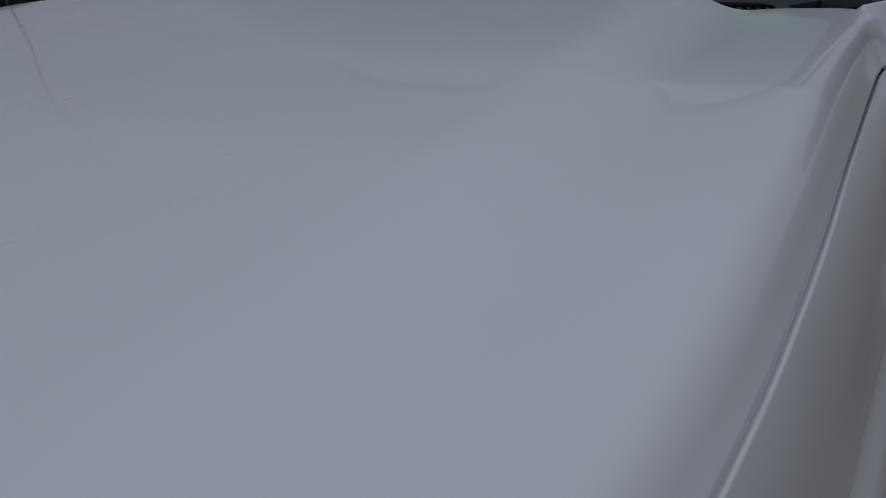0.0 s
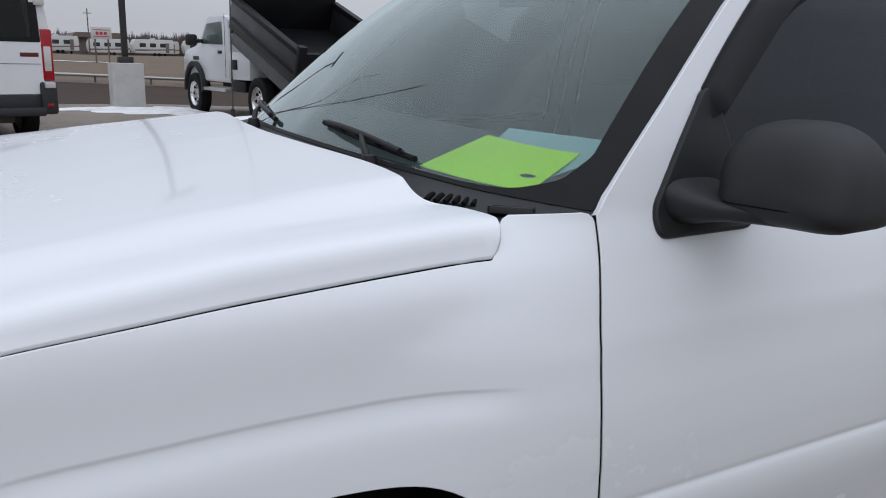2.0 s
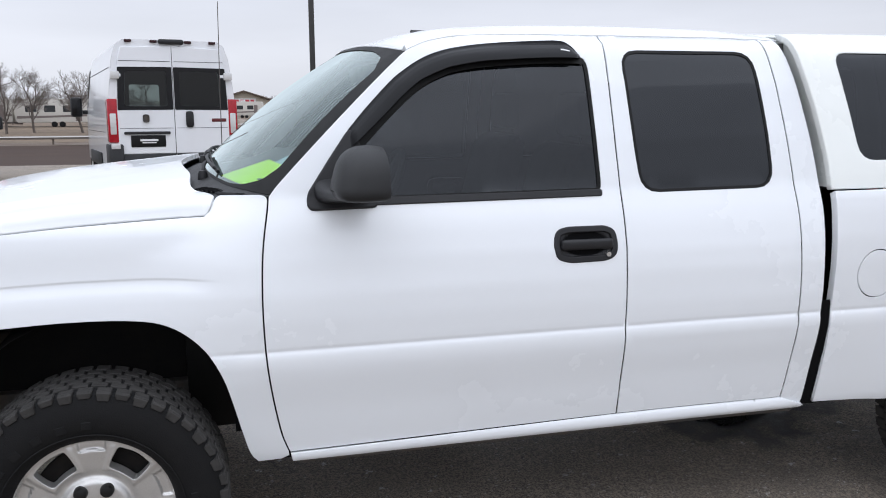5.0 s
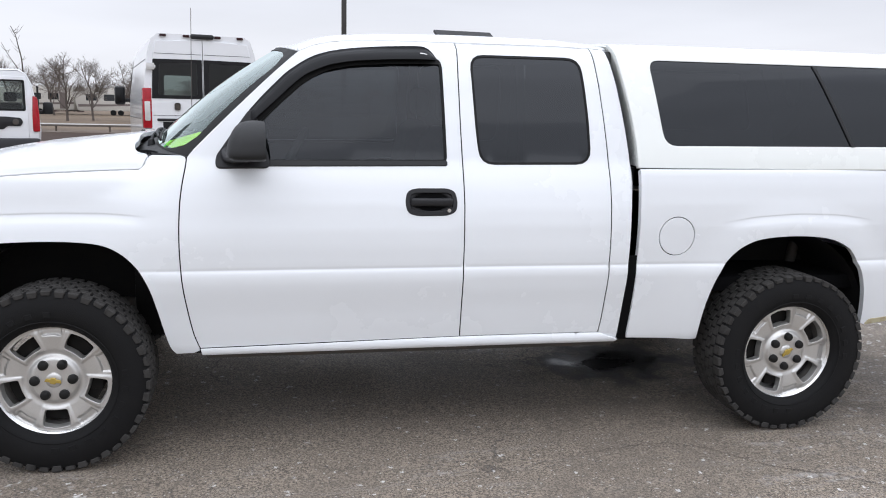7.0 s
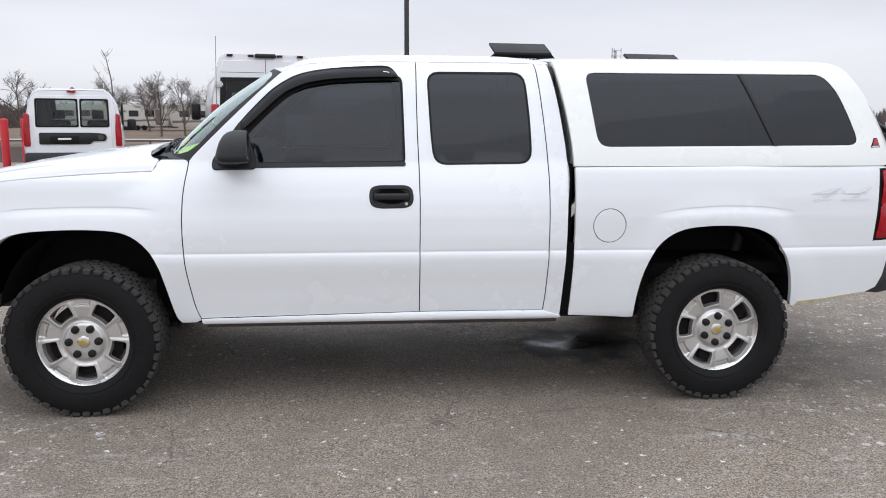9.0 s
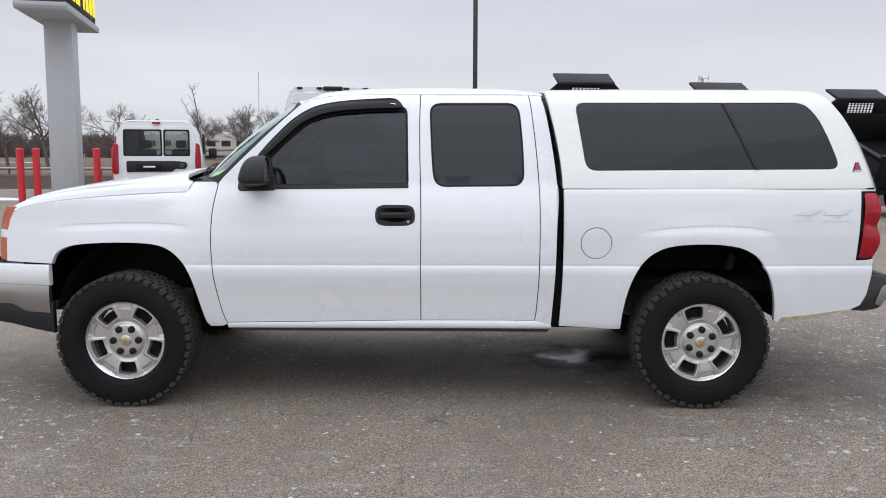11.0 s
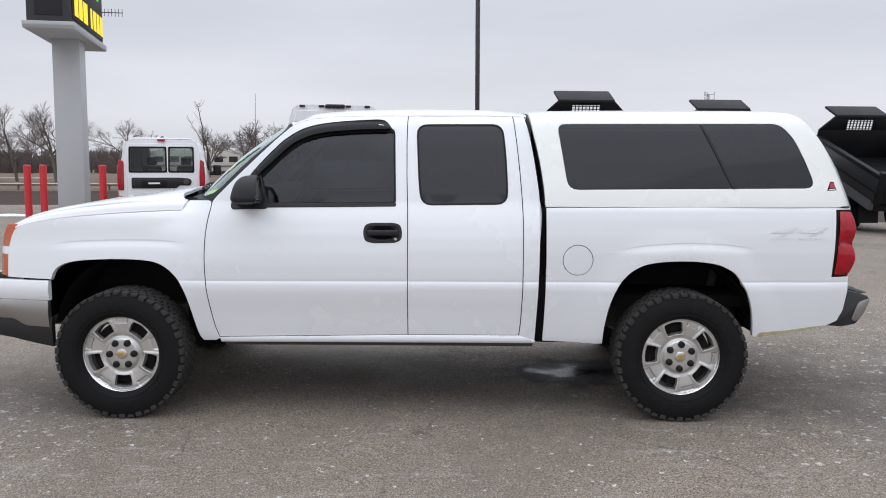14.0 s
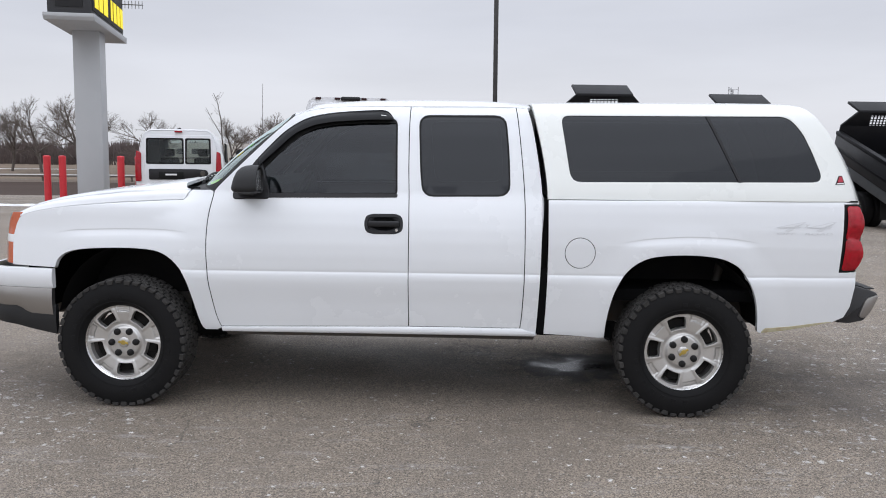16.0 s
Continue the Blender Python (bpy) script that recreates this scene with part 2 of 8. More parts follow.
def smooth(bm, angle=40):
    for f in bm.faces:
        f.smooth = True
    bm.normal_update()
    for e in bm.edges:
        if len(e.link_faces) == 2 and e.calc_face_angle(0) > radians(angle):
            e.smooth = False
    return bm


def box(x0, x1, y0, y1, z0, z1, bevel=0.0, segments=2, bm=None):
    """A box with rounded edges, added to bm."""
    b = bmesh.new()
    bmesh.ops.create_cube(b, size=1, matrix=Matrix.Translation(((x0 + x1) / 2, (y0 + y1) / 2, (z0 + z1) / 2)) @ Matrix.Diagonal((x1 - x0, y1 - y0, z1 - z0, 1)))
    if bevel:
        bmesh.ops.bevel(b, geom=b.edges[:], offset=bevel, segments=segments, affect="EDGES", profile=0.5)
    smooth(b)
    if bm is None:
        return b
    return join(bm, b)


def join(bm, other, m=None):
    me = bpy.data.meshes.new("joined")
    other.to_mesh(me)
    other.free()
    if m is not None:
        me.transform(m)
    bm.from_mesh(me)
    bpy.data.meshes.remove(me)
    return bm


def prism(outline, axis, a, b, bevel=0.0, segments=2):
    """A closed outline in the two other axes, stretched along axis from a to b. axis 'y' takes (x, z), 'x' takes (y, z), 'z' takes (x, y)."""
    bm = bmesh.new()
    put3 = {"y": lambda p, d: (p[0], d, p[1]), "x": lambda p, d: (d, p[0], p[1]), "z": lambda p, d: (p[0], p[1], d)}[axis]
    low, high = [bm.verts.new(put3(p, a)) for p in outline], [bm.verts.new(put3(p, b)) for p in outline]
    n = len(outline)
    bm.faces.new(low)
    bm.faces.new(high[::-1])
    for i in range(n):
        bm.faces.new((low[i], high[i], high[(i + 1) % n], low[(i + 1) % n]))
    bmesh.ops.recalc_face_normals(bm, faces=bm.faces[:])
    if bevel:
        bmesh.ops.bevel(bm, geom=[e for e in bm.edges if e.calc_face_angle(0) > 0.3], offset=bevel, segments=segments, affect="EDGES", profile=0.5)
    return smooth(bm)


def lathe(profile, axis="y", segments=48, closed=False):
    """Turns a profile of (radius, along) round an axis through the origin."""
    bm = bmesh.new()
    rings = []
    for k in range(segments):
        a = 2 * math.pi * k / segments
        c, s = math.cos(a), math.sin(a)
        rings.append([bm.verts.new({"y": (r * c, h, r * s), "z": (r * c, r * s, h), "x": (h, r * c, r * s)}[axis]) for r, h in profile])
    m = len(profile)
    for k in range(segments):
        p, q = rings[k], rings[(k + 1) % segments]
        for i in range(m if closed else m - 1):
            j = (i + 1) % m
            try:
                bm.faces.new((p[i], p[j], q[j], q[i]))
            except ValueError:
                pass
    bmesh.ops.remove_doubles(bm, verts=bm.verts[:], dist=1e-5)
    bmesh.ops.recalc_face_normals(bm, faces=bm.faces[:])
    return smooth(bm)


def tube(points, radius, sides=8, taper=1.0):
    """A round bar along points; the last end is taper times as thick."""
    bm = bmesh.new()
    pts = [Vector(p) for p in points]
    rings, n = [], len(pts)
    for i, p in enumerate(pts):
        d = (pts[min(i + 1, n - 1)] - pts[max(i - 1, 0)]).normalized()
        u = d.orthogonal().normalized()
        if i:
            u = (rings[-1][1] - d * rings[-1][1].dot(d)).normalized()
        v = d.cross(u)
        r = radius * (1 + (taper - 1) * i / max(n - 1, 1))
        rings.append(([bm.verts.new(p + r * (u * math.cos(2 * math.pi * k / sides) + v * math.sin(2 * math.pi * k / sides))) for k in range(sides)], u))
    for i in range(n - 1):
        a, b = rings[i][0], rings[i + 1][0]
        for k in range(sides):
            bm.faces.new((a[k], a[(k + 1) % sides], b[(k + 1) % sides], b[k]))
    bm.faces.new(rings[0][0][::-1])
    bm.faces.new(rings[-1][0])
    return smooth(bm, 60)


def curve(points, n=6, closed=False):
    """A smooth line (Catmull-Rom) through 2D points."""
    p = np.array(points, float)
    k = len(p)
    out = []
    for i in range(k if closed else k - 1):
        a, b = p[i], p[(i + 1) % k]
        z = p[(i - 1) % k] if closed or i else 2 * a - b
        c = p[(i + 2) % k] if closed or i < k - 2 else 2 * b - a
        for t in np.linspace(0, 1, n, endpoint=False):
            out.append(0.5 * (2 * a + (b - z) * t + (2 * z - 5 * a + 4 * b - c) * t**2 + (3 * a - z - 3 * b + c) * t**3))
    if not closed:
        out.append(p[-1])
    return [tuple(q) for q in out]


def rounded(points, r, n=5):
    """A polygon with its corners rounded by r (a number, or one for each corner)."""
    p = [Vector(q) for q in points]
    rs = r if isinstance(r, (list, tuple)) else [r] * len(p)
    out = []
    for i, q in enumerate(p):
        a, b = p[i - 1] - q, p[(i + 1) % len(p)] - q
        d = min(rs[i], a.length * 0.45, b.length * 0.45)
        a, b = q + a.normalized() * d, q + b.normalized() * d
        if d < 1e-4:
            out.append(tuple(q))
            continue
        for t in np.linspace(0, 1, n):
            out.append(tuple(a * (1 - t) ** 2 + q * 2 * t * (1 - t) + b * t * t))
    return out


def inside(poly, pts):
    p = np.asarray(poly, float)
    x, y = pts[:, 0], pts[:, 1]
    hit = np.zeros(len(pts), bool)
    for (x0, y0), (x1, y1) in zip(p, np.roll(p, -1, 0)):
        cross = (y0 > y) != (y1 > y)
        with np.errstate(divide="ignore", invalid="ignore"):
            hit ^= cross & (x < (x1 - x0) * (y - y0) / (y1 - y0 + 1e-30) + x0)
    return hit


def dense(poly, step):
    out = []
    p = np.asarray(poly, float)
    for a, b in zip(p, np.roll(p, -1, 0)):
        k = max(1, int(np.ceil(np.linalg.norm(b - a) / step)))
        out += [a + (b - a) * i / k for i in range(k)]
    return np.array(out)


def grown(poly, d):
    """The outline moved outwards by d."""
    p = np.asarray(poly, float)
    area = 0.5 * np.sum(p[:, 0] * np.roll(p[:, 1], -1) - np.roll(p[:, 0], -1) * p[:, 1])
    e1, e2 = p - np.roll(p, 1, 0), np.roll(p, -1, 0) - p
    nrm = []
    for e in (e1, e2):
        q = np.stack([e[:, 1], -e[:, 0]], 1)
        nrm.append(q / (np.linalg.norm(q, axis=1, keepdims=True) + 1e-12))
    m = nrm[0] + nrm[1]
    m /= np.maximum((m * nrm[0]).sum(1, keepdims=True), 0.5)
    return p + m * d * (1 if area > 0 else -1)


def sheet(f, poly, out, holes=(), step=0.045, thick=0.016, lip=0.003, mirror=None, extra=None):
    """A pressed panel: the surface f(u, v) inside an outline with holes, its edges turned in with a small radius."""
    loops = [dense(poly, step)] + [dense(h, step) for h in holes]
    lo, hi = loops[0].min(0), loops[0].max(0)
    gx, gy = np.meshgrid(np.arange(lo[0] + step / 2, hi[0], step), np.arange(lo[1] + step / 2, hi[1], step))
    grid = np.stack([gx.ravel(), gy.ravel()], 1)
    keep = inside(loops[0], grid)
    for h in loops[1:]:
        keep &= ~inside(h, grid)
    grid = grid[keep]
    edge_pts = np.concatenate(loops)
    if len(grid):
        near = np.full(len(grid), 9.0)
        for q in edge_pts:
            near = np.minimum(near, np.hypot(grid[:, 0] - q[0], grid[:, 1] - q[1]))
        grid = grid[near > step * 0.55]
    if extra is not None and len(extra):
        keep = inside(loops[0], extra)
        for h in loops[1:]:
            keep &= ~inside(h, extra)
        extra = extra[keep]
        near = np.min(np.hypot(extra[:, None, 0] - edge_pts[None, :, 0], extra[:, None, 1] - edge_pts[None, :, 1]), axis=1)
        extra = extra[near > 0.004]
        if len(extra) and len(grid):
            near = np.min(np.hypot(grid[:, None, 0] - extra[None, :, 0], grid[:, None, 1] - extra[None, :, 1]), axis=1)
            grid = grid[near > 0.012]
        grid = np.concatenate([grid, extra])
    pts = np.concatenate([edge_pts, grid])
    edges, at = [], 0
    for lp in loops:
        k = len(lp)
        edges += [(at + i, at + (i + 1) % k) for i in range(k)]
        at += k
    v, _, faces, *_ = delaunay_2d_cdt([Vector(q) for q in pts], edges, [], 0, 1e-6)
    uv = np.array([tuple(q) for q in v])
    tri = np.array([t for t in faces if len(t) == 3])
    mid = uv[tri].mean(1)
    ok = inside(loops[0], mid)
    for h in loops[1:]:
        ok &= ~inside(h, mid)
    tri = tri[ok]

    def normal(u, w):
        e = 8e-4
        n = np.cross(f(u + e, w) - f(u - e, w), f(u, w + e) - f(u, w - e))
        n /= np.linalg.norm(n, axis=1, keepdims=True) + 1e-12
        return n * np.where((n @ np.array(out, float))[:, None].mean() < 0, -1, 1)

    pos, nor = f(uv[:, 0], uv[:, 1]), normal(uv[:, 0], uv[:, 1])
    a, b, c = pos[tri[:, 0]], pos[tri[:, 1]], pos[tri[:, 2]]
    face_n = np.cross(b - a, c - a)
    flip = (face_n * nor[tri[:, 0]]).sum(1) < 0
    tri[flip] = tri[flip][:, ::-1]
    verts, norms, polys = [pos], [nor], [tuple(t) for t in tri]
    at = len(pos)
    for n_loop, lp in enumerate(loops):
        g = grown(lp, lip if n_loop == 0 else -lip)
        k = len(lp)
        n0 = normal(lp[:, 0], lp[:, 1])
        p0 = f(lp[:, 0], lp[:, 1])
        p1 = f(g[:, 0], g[:, 1]) - n0 * lip
        side = p1 + n0 * lip - p0
        side /= np.linalg.norm(side, axis=1, keepdims=True) + 1e-12
        ring = [(p0, n0), (f(*(lp + (g - lp) * 0.7).T) - n0 * lip * 0.3, (n0 + side) / 1.414), (p1, side), (p1 - n0 * thick, side)]
        for q, n in ring:
            verts.append(q)
            norms.append(n)
        for i in range(k):
            j = (i + 1) % k
            for r in range(3):
                quad = (at + r * k + i, at + r * k + j, at + (r + 1) * k + j, at + (r + 1) * k + i)
                qa, qb, qc = (ring[r][0][i], ring[r][0][j], ring[r + 1][0][j])
                if np.dot(np.cross(qb - qa, qc - qb), ring[r][1][i] + ring[r + 1][1][i]) < 0:
                    quad = quad[::-1]
                polys.append(quad)
        at += 4 * k
    verts, norms = np.concatenate(verts), np.concatenate(norms)
    if mirror is not None:
        verts[:, 1], norms[:, 1] = 2 * mirror - verts[:, 1], -norms[:, 1]
        polys = [q[::-1] for q in polys]
    me = bpy.data.meshes.new("panel")
    me.from_pydata(verts.tolist(), [], polys)
    me.update()
    me.shade_smooth()
    me.normals_split_custom_set_from_vertices(norms.tolist())
    return me


def table(points, sigma=0.008, step=0.002):
    """A smooth function through (at, value) points."""
    at, val = np.array(points, float).T
    xs = np.arange(at[0] - 0.1, at[-1] + 0.1, step)
    ys = np.interp(xs, at, val)
    # carry the end slopes on
    ys[xs < at[0]] = val[0] + (xs[xs < at[0]] - at[0]) * (val[1] - val[0]) / (at[1] - at[0])
    ys[xs > at[-1]] = val[-1] + (xs[xs > at[-1]] - at[-1]) * (val[-1] - val[-2]) / (at[-1] - at[-2])
    k = np.arange(-int(4 * sigma / step), int(4 * sigma / step) + 1) * step
    w = np.exp(-0.5 * (k / sigma) ** 2)
    ys = np.convolve(np.pad(ys, len(k) // 2, mode="edge"), w / w.sum(), mode="valid")
    return lambda x: np.interp(x, xs, ys)


def ease(x):
    x = np.clip(x, 0, 1)
    return x * x * (3 - 2 * x)


# ---- the ground: a sloping lot, a road, a field ----
LEAN = radians(1.65)
profile = table([(-320, -0.45), (-14, -0.42), (-9, -0.26), (0, 0.0), (8, 0.28), (12, 0.45), (14, 0.48), (19, 0.50), (22, 0.46), (25, 0.2), (34, -0.25), (50, -0.5), (62, -0.45), (80, 0.2),
                 (110, 0.9), (160, 1.2), (600, 1.3)], 0.5, 0.1)


def ground_z(x, y):
    """The height of the ground."""
    near = np.tan(LEAN) * np.asarray(y, float)
    far = profile(y) - 0.04 * np.clip(np.asarray(x, float) - 3.5, 0, 15) * ease((np.asarray(y, float) - 7) / 7) + 0.8 * ease((np.asarray(x, float) + 15) / 30) * ease((np.asarray(y, float) - 60) / 80)
    k = ease((np.asarray(y, float) + 9) / 4) * (1 - ease((np.asarray(y, float) - 4) / 5))
    return near * k + far * (1 - k)


# ---- the pickup truck, in its own frame: x to the tail, y away from the camera's side, z up from its tyres ----
YC = 1.067
TRUCK = Matrix.Rotation(LEAN, 4, "X")
truck = thing("pickup_truck", TRUCK, "white lifted extended-cab pickup truck parked on the asphalt lot", "pickup truck")

side_z = table([(0.44, 0.165), (0.47, 0.150), (0.50, 0.136), (0.53, 0.126), (0.60, 0.114), (0.70, 0.099), (0.80, 0.080), (0.86, 0.0725), (0.880, 0.0735), (0.892, 0.0755), (0.898, 0.0776), (0.903, 0.0803), (0.9075, 0.0813), (0.912, 0.0801), (0.918, 0.0789),
                (0.935, 0.078), (1.0, 0.077), (1.1, 0.083), (1.2, 0.097), (1.28, 0.117), (1.33, 0.133), (1.38, 0.153), (1.41, 0.165), (1.45, 0.174), (1.6, 0.215), (1.8, 0.279), (1.90, 0.322),
                (1.94, 0.346), (1.96, 0.366), (1.975, 0.394), (1.985, 0.43)], 0.0022, 0.0005)
bed_z = table([(0.44, 0.150), (0.50, 0.124), (0.53, 0.114), (0.60, 0.102), (0.75, 0.082), (0.86, 0.0712), (0.880, 0.0725), (0.892, 0.0745), (0.898, 0.0766), (0.903, 0.0793), (0.9075, 0.0803), (0.912, 0.0791), (0.919, 0.0777),
               (0.94, 0.0765), (1.0, 0.073), (1.1, 0.070), (1.2, 0.075), (1.3, 0.088), (1.36, 0.101), (1.385, 0.110), (1.42, 0.14)], 0.0022, 0.0005)
brow_f = table([(-0.55, 1.105), (-0.48, 1.131), (-0.33, 1.153), (-0.04, 1.163), (0.25, 1.162), (0.37, 1.153), (0.5, 1.14)], 0.04)
brow_r = table([(3.15, 1.095), (3.23, 1.115), (3.40, 1.144), (3.65, 1.160), (3.90, 1.152), (4.07, 1.129), (4.15, 1.11)], 0.04)


fender_z = table([(0.44, 0.150), (0.50, 0.128), (0.60, 0.110), (0.70, 0.099), (0.80, 0.095), (0.90, 0.100), (1.0, 0.112), (1.1, 0.125), (1.15, 0.134), (1.2, 0.139), (1.25, 0.143), (1.30, 0.150),
                  (1.325, 0.158), (1.345, 0.170), (1.365, 0.186), (1.385, 0.203), (1.405, 0.221), (1.43, 0.244)], 0.012)
rear_flare = 0.014
seam = table([(-0.80, 1.205), (-0.72, 1.243), (-0.66, 1.263), (-0.55, 1.286), (-0.41, 1.306), (-0.30, 1.318), (-0.20, 1.326), (-0.05, 1.338), (0.15, 1.349), (0.30, 1.356), (0.40, 1.359)], 0.02)


front_bulge = table([(0.40, 0.020), (0.90, 0.021), (1.05, 0.019), (1.20, 0.011), (1.35, 0.0075), (1.42, 0.001), (1.50, 0.0), (2.20, 0.0)], 0.02)


def side(x, z):
    """How far in the truck's outer skin lies, at each place along it and each height."""
    x, z = np.asarray(x, float), np.asarray(z, float)
    k = ease((x - 2.725) / 0.03)
    y = side_z(z) * (1 - k) + bed_z(z) * k
    high = ease((z - 1.20) / 0.12)
    k = 1 - ease((x - 0.12 - 0.20 * high) / (0.46 - 0.20 * high))
    y = y * (1 - k) + fender_z(z) * k
    for brow, a, b in ((brow_f, -0.52, 0.44), (brow_r, 3.18, 4.12)):
        d = brow(x) - z
        fade = ease((x - a) / 0.25) * ease((b - x) / 0.14)
        y = y + fade * (0.0022 * ease((d + 0.007) / 0.009) * (1 - ease((d - 0.05) / 0.15)) - 0.0070 * ease((d - 0.001) / 0.05) * (1 - ease((d - 0.03) / 0.25)))
    flare = np.hypot(np.clip(np.abs(x - 3.645) - 0.03, 0, 9) / 0.50, np.clip(z - 0.50, 0, 9) / 0.56)
    y = y - rear_flare * ease((flare - 1.36) / -0.36) * ease((x - 2.9) / 0.2)
    y = y - 0.022 * ease((x - 1.95) / 0.6) * (1 - ease((x - 3.0) / 1.3))
    y = y - 0.018 * ease((x - 0.6) / 0.9) * (1 - ease((x - 1.9) / 0.6))
    y = y - front_bulge(z) * ease((x + 0.62) / 0.48) * (1 - ease((x - 0.6) / 0.9))
    y = y + 0.25 * np.clip(-0.30 - x, 0, 1) ** 2
    y = y + 0.25 * np.clip(x - 4.40, 0, 1) ** 2
    return y


def skin(offset=0.0):
    return lambda x, z: np.stack([x, side(x, z) + offset, z], 1)


def pressing_rows(poly):
    """Closer points along the pressed lines, so that they stay crisp."""
    p = np.asarray(poly)
    xs = np.arange(p[:, 0].min() + 0.006, p[:, 0].max(), 0.012)
    rows = [np.stack([xs, np.full(len(xs), z)], 1) for z in (0.872, 0.880, 0.886, 0.892, 0.896, 0.899, 0.902, 0.905, 0.9075, 0.910, 0.913, 0.917, 0.922, 0.930, 0.95, 1.33, 1.35, 1.37, 1.385, 1.40)]
    for brow, a, b in ((brow_f, -0.60, 0.45), (brow_r, 3.15, 4.15)):
        xb = np.arange(a, b, 0.012)
        rows += [np.stack([xb, brow(xb) - d], 1) for d in (-0.016, -0.008, -0.004, -0.001, 0.0015, 0.004, 0.008, 0.014, 0.022, 0.032, 0.046)]
    return np.concatenate(rows)


def panel_pair(name, poly, mat, holes=(), step=0.045, offset=0.0, parent=None, label="", thick=0.016, lip=0.002):
    """The same panel on both sides of the truck; gives the one on the camera's side and the other."""
    made = []
    for mirror in (None, YC):
        me = sheet(skin(offset), poly, (0, -1, 0), holes, step, thick, lip, mirror, pressing_rows(poly) if mirror is None else None)
        p = parent[len(made)] if isinstance(parent, (list, tuple)) else (parent or truck)
        made.append(part(name, me, mat, p, label))
    return made


arch_f = curve([(-0.476, 0.905), (-0.453, 0.962), (-0.395, 1.006), (-0.30, 1.030), (-0.18, 1.040), (-0.03, 1.044), (0.12, 1.039), (0.23, 1.022), (0.31, 0.980), (0.375, 0.912), (0.42, 0.825), (0.45, 0.72), (0.472, 0.63), (0.497, 0.54), (0.522, 0.502)], 4)
arch_r = curve([(3.143, 0.496), (3.150, 0.60), (3.176, 0.74), (3.222, 0.862), (3.29, 0.955), (3.37, 1.010), (3.46, 1.036), (3.60, 1.047), (3.74, 1.044), (3.86, 1.027), (3.94, 0.995), (4.00, 0.95), (4.064, 0.85), (4.100, 0.75), (4.118, 0.65), (4.125, 0.55)], 4)
door_cut = curve([(0.589, 1.416), (0.583, 1.37), (0.569, 1.29), (0.559, 1.20), (0.554, 1.06), (0.559, 0.90), (0.573, 0.77), (0.599, 0.62), (0.618, 0.555), (0.628, 0.53)], 4)
G = 0.0046  # half a shut line

# front fenders: round the wheel arch, up to the hood seam and back to the door
def corner(x):
    """How far the hood's rounded rear corner is drawn in."""
    return 0.009 * np.clip((x - 0.378) / 0.022, 0, 1) ** 2


hood_seam_line = [(x, float(seam(x)) - 0.0042 + 3.7 * float(corner(x))) for x in np.concatenate([np.linspace(-0.715, 0.35, 24), np.linspace(0.36, 0.400, 12)])]
fender_poly = ([(-0.787, 0.915), (-0.482, 0.907)] + arch_f + [(0.600, 0.503), (0.625, 0.515)] + [(x - G, z) for x, z in door_cut[::-1] if z < 1.406]
               + [(0.581, 1.4125), (0.573, 1.4185), (0.56, 1.4215), (0.50, 1.421), (0.434, 1.4195), (0.423, 1.414), (0.4155, 1.405), (0.4085, 1.395)] + hood_seam_line[::-1] + [(-0.740, 1.222), (-0.762, 1.18), (-0.779, 1.12), (-0.786, 1.05)])
panel_pair("front_fender", fender_poly, M["paint"], step=0.03, thick=0.03)

# front doors, with the window opening
pillar = curve([(0.592, 1.420), (0.70, 1.531), (0.83, 1.660), (0.96, 1.785), (1.06, 1.876), (1.11, 1.915), (1.17, 1.945), (1.26, 1.964), (1.40, 1.973), (1.60, 1.978), (1.861, 1.980)], 4)
door_rear = [(1.858, 1.80), (1.861, 1.57), (1.867, 1.39), (1.870, 1.20), (1.868, 0.90), (1.868, 0.62), (1.868, 0.548)]
win1 = rounded([(0.735, 1.392), (1.798, 1.402), (1.786, 1.90), (1.55, 1.905), (1.40, 1.892), (1.26, 1.858), (1.12, 1.785), (0.965, 1.645)], [0.02, 0.03, 0.05, 0.1, 0.1, 0.1, 0.1, 0.1])
door_poly = [(x + G, z) for x, z in door_cut] + door_rear[::-1] + pillar[::-1][:-1]
grip = rounded([(1.590, 1.222), (1.602, 1.172), (1.65, 1.160), (1.79, 1.162), (1.828, 1.178), (1.834, 1.222), (1.824, 1.266), (1.79, 1.280), (1.64, 1.280), (1.60, 1.268)], 0.02)
doors = panel_pair("front_door", door_poly, M["paint"], [win1, grip], 0.04)

# rear-hinged back doors and the pillar panels behind them
win2 = rounded([(1.928, 1.917), (2.492, 1.918), (2.516, 1.66), (2.522, 1.405), (1.962, 1.399), (1.945, 1.55)], [0.07, 0.07, 0.3, 0.075, 0.075, 0.3])
ext_rear = curve([(2.596, 0.548), (2.604, 0.62), (2.611, 0.75), (2.616, 0.91), (2.617, 1.20), (2.613, 1.41), (2.592, 1.68), (2.568, 1.90), (2.556, 1.980)], 4)
ext_poly = [(x + 2 * G, z) for x, z in [(1.861, 1.980)] + door_rear] + ext_rear
backs = panel_pair("back_door", ext_poly, M["paint"], [win2], 0.04)
cab_rear = curve([(2.702, 0.506), (2.712, 0.70), (2.720, 0.90), (2.724, 1.05), (2.728, 1.40), (2.706, 1.61), (2.670, 1.83), (2.640, 1.95), (2.627, 1.980)], 4)
corner_poly = [(x + 2 * G, z) for x, z in ext_rear][::-1] + [(2.600, 0.508)] + cab_rear
panel_pair("cab_corner", corner_poly, M["paint"], step=0.04)
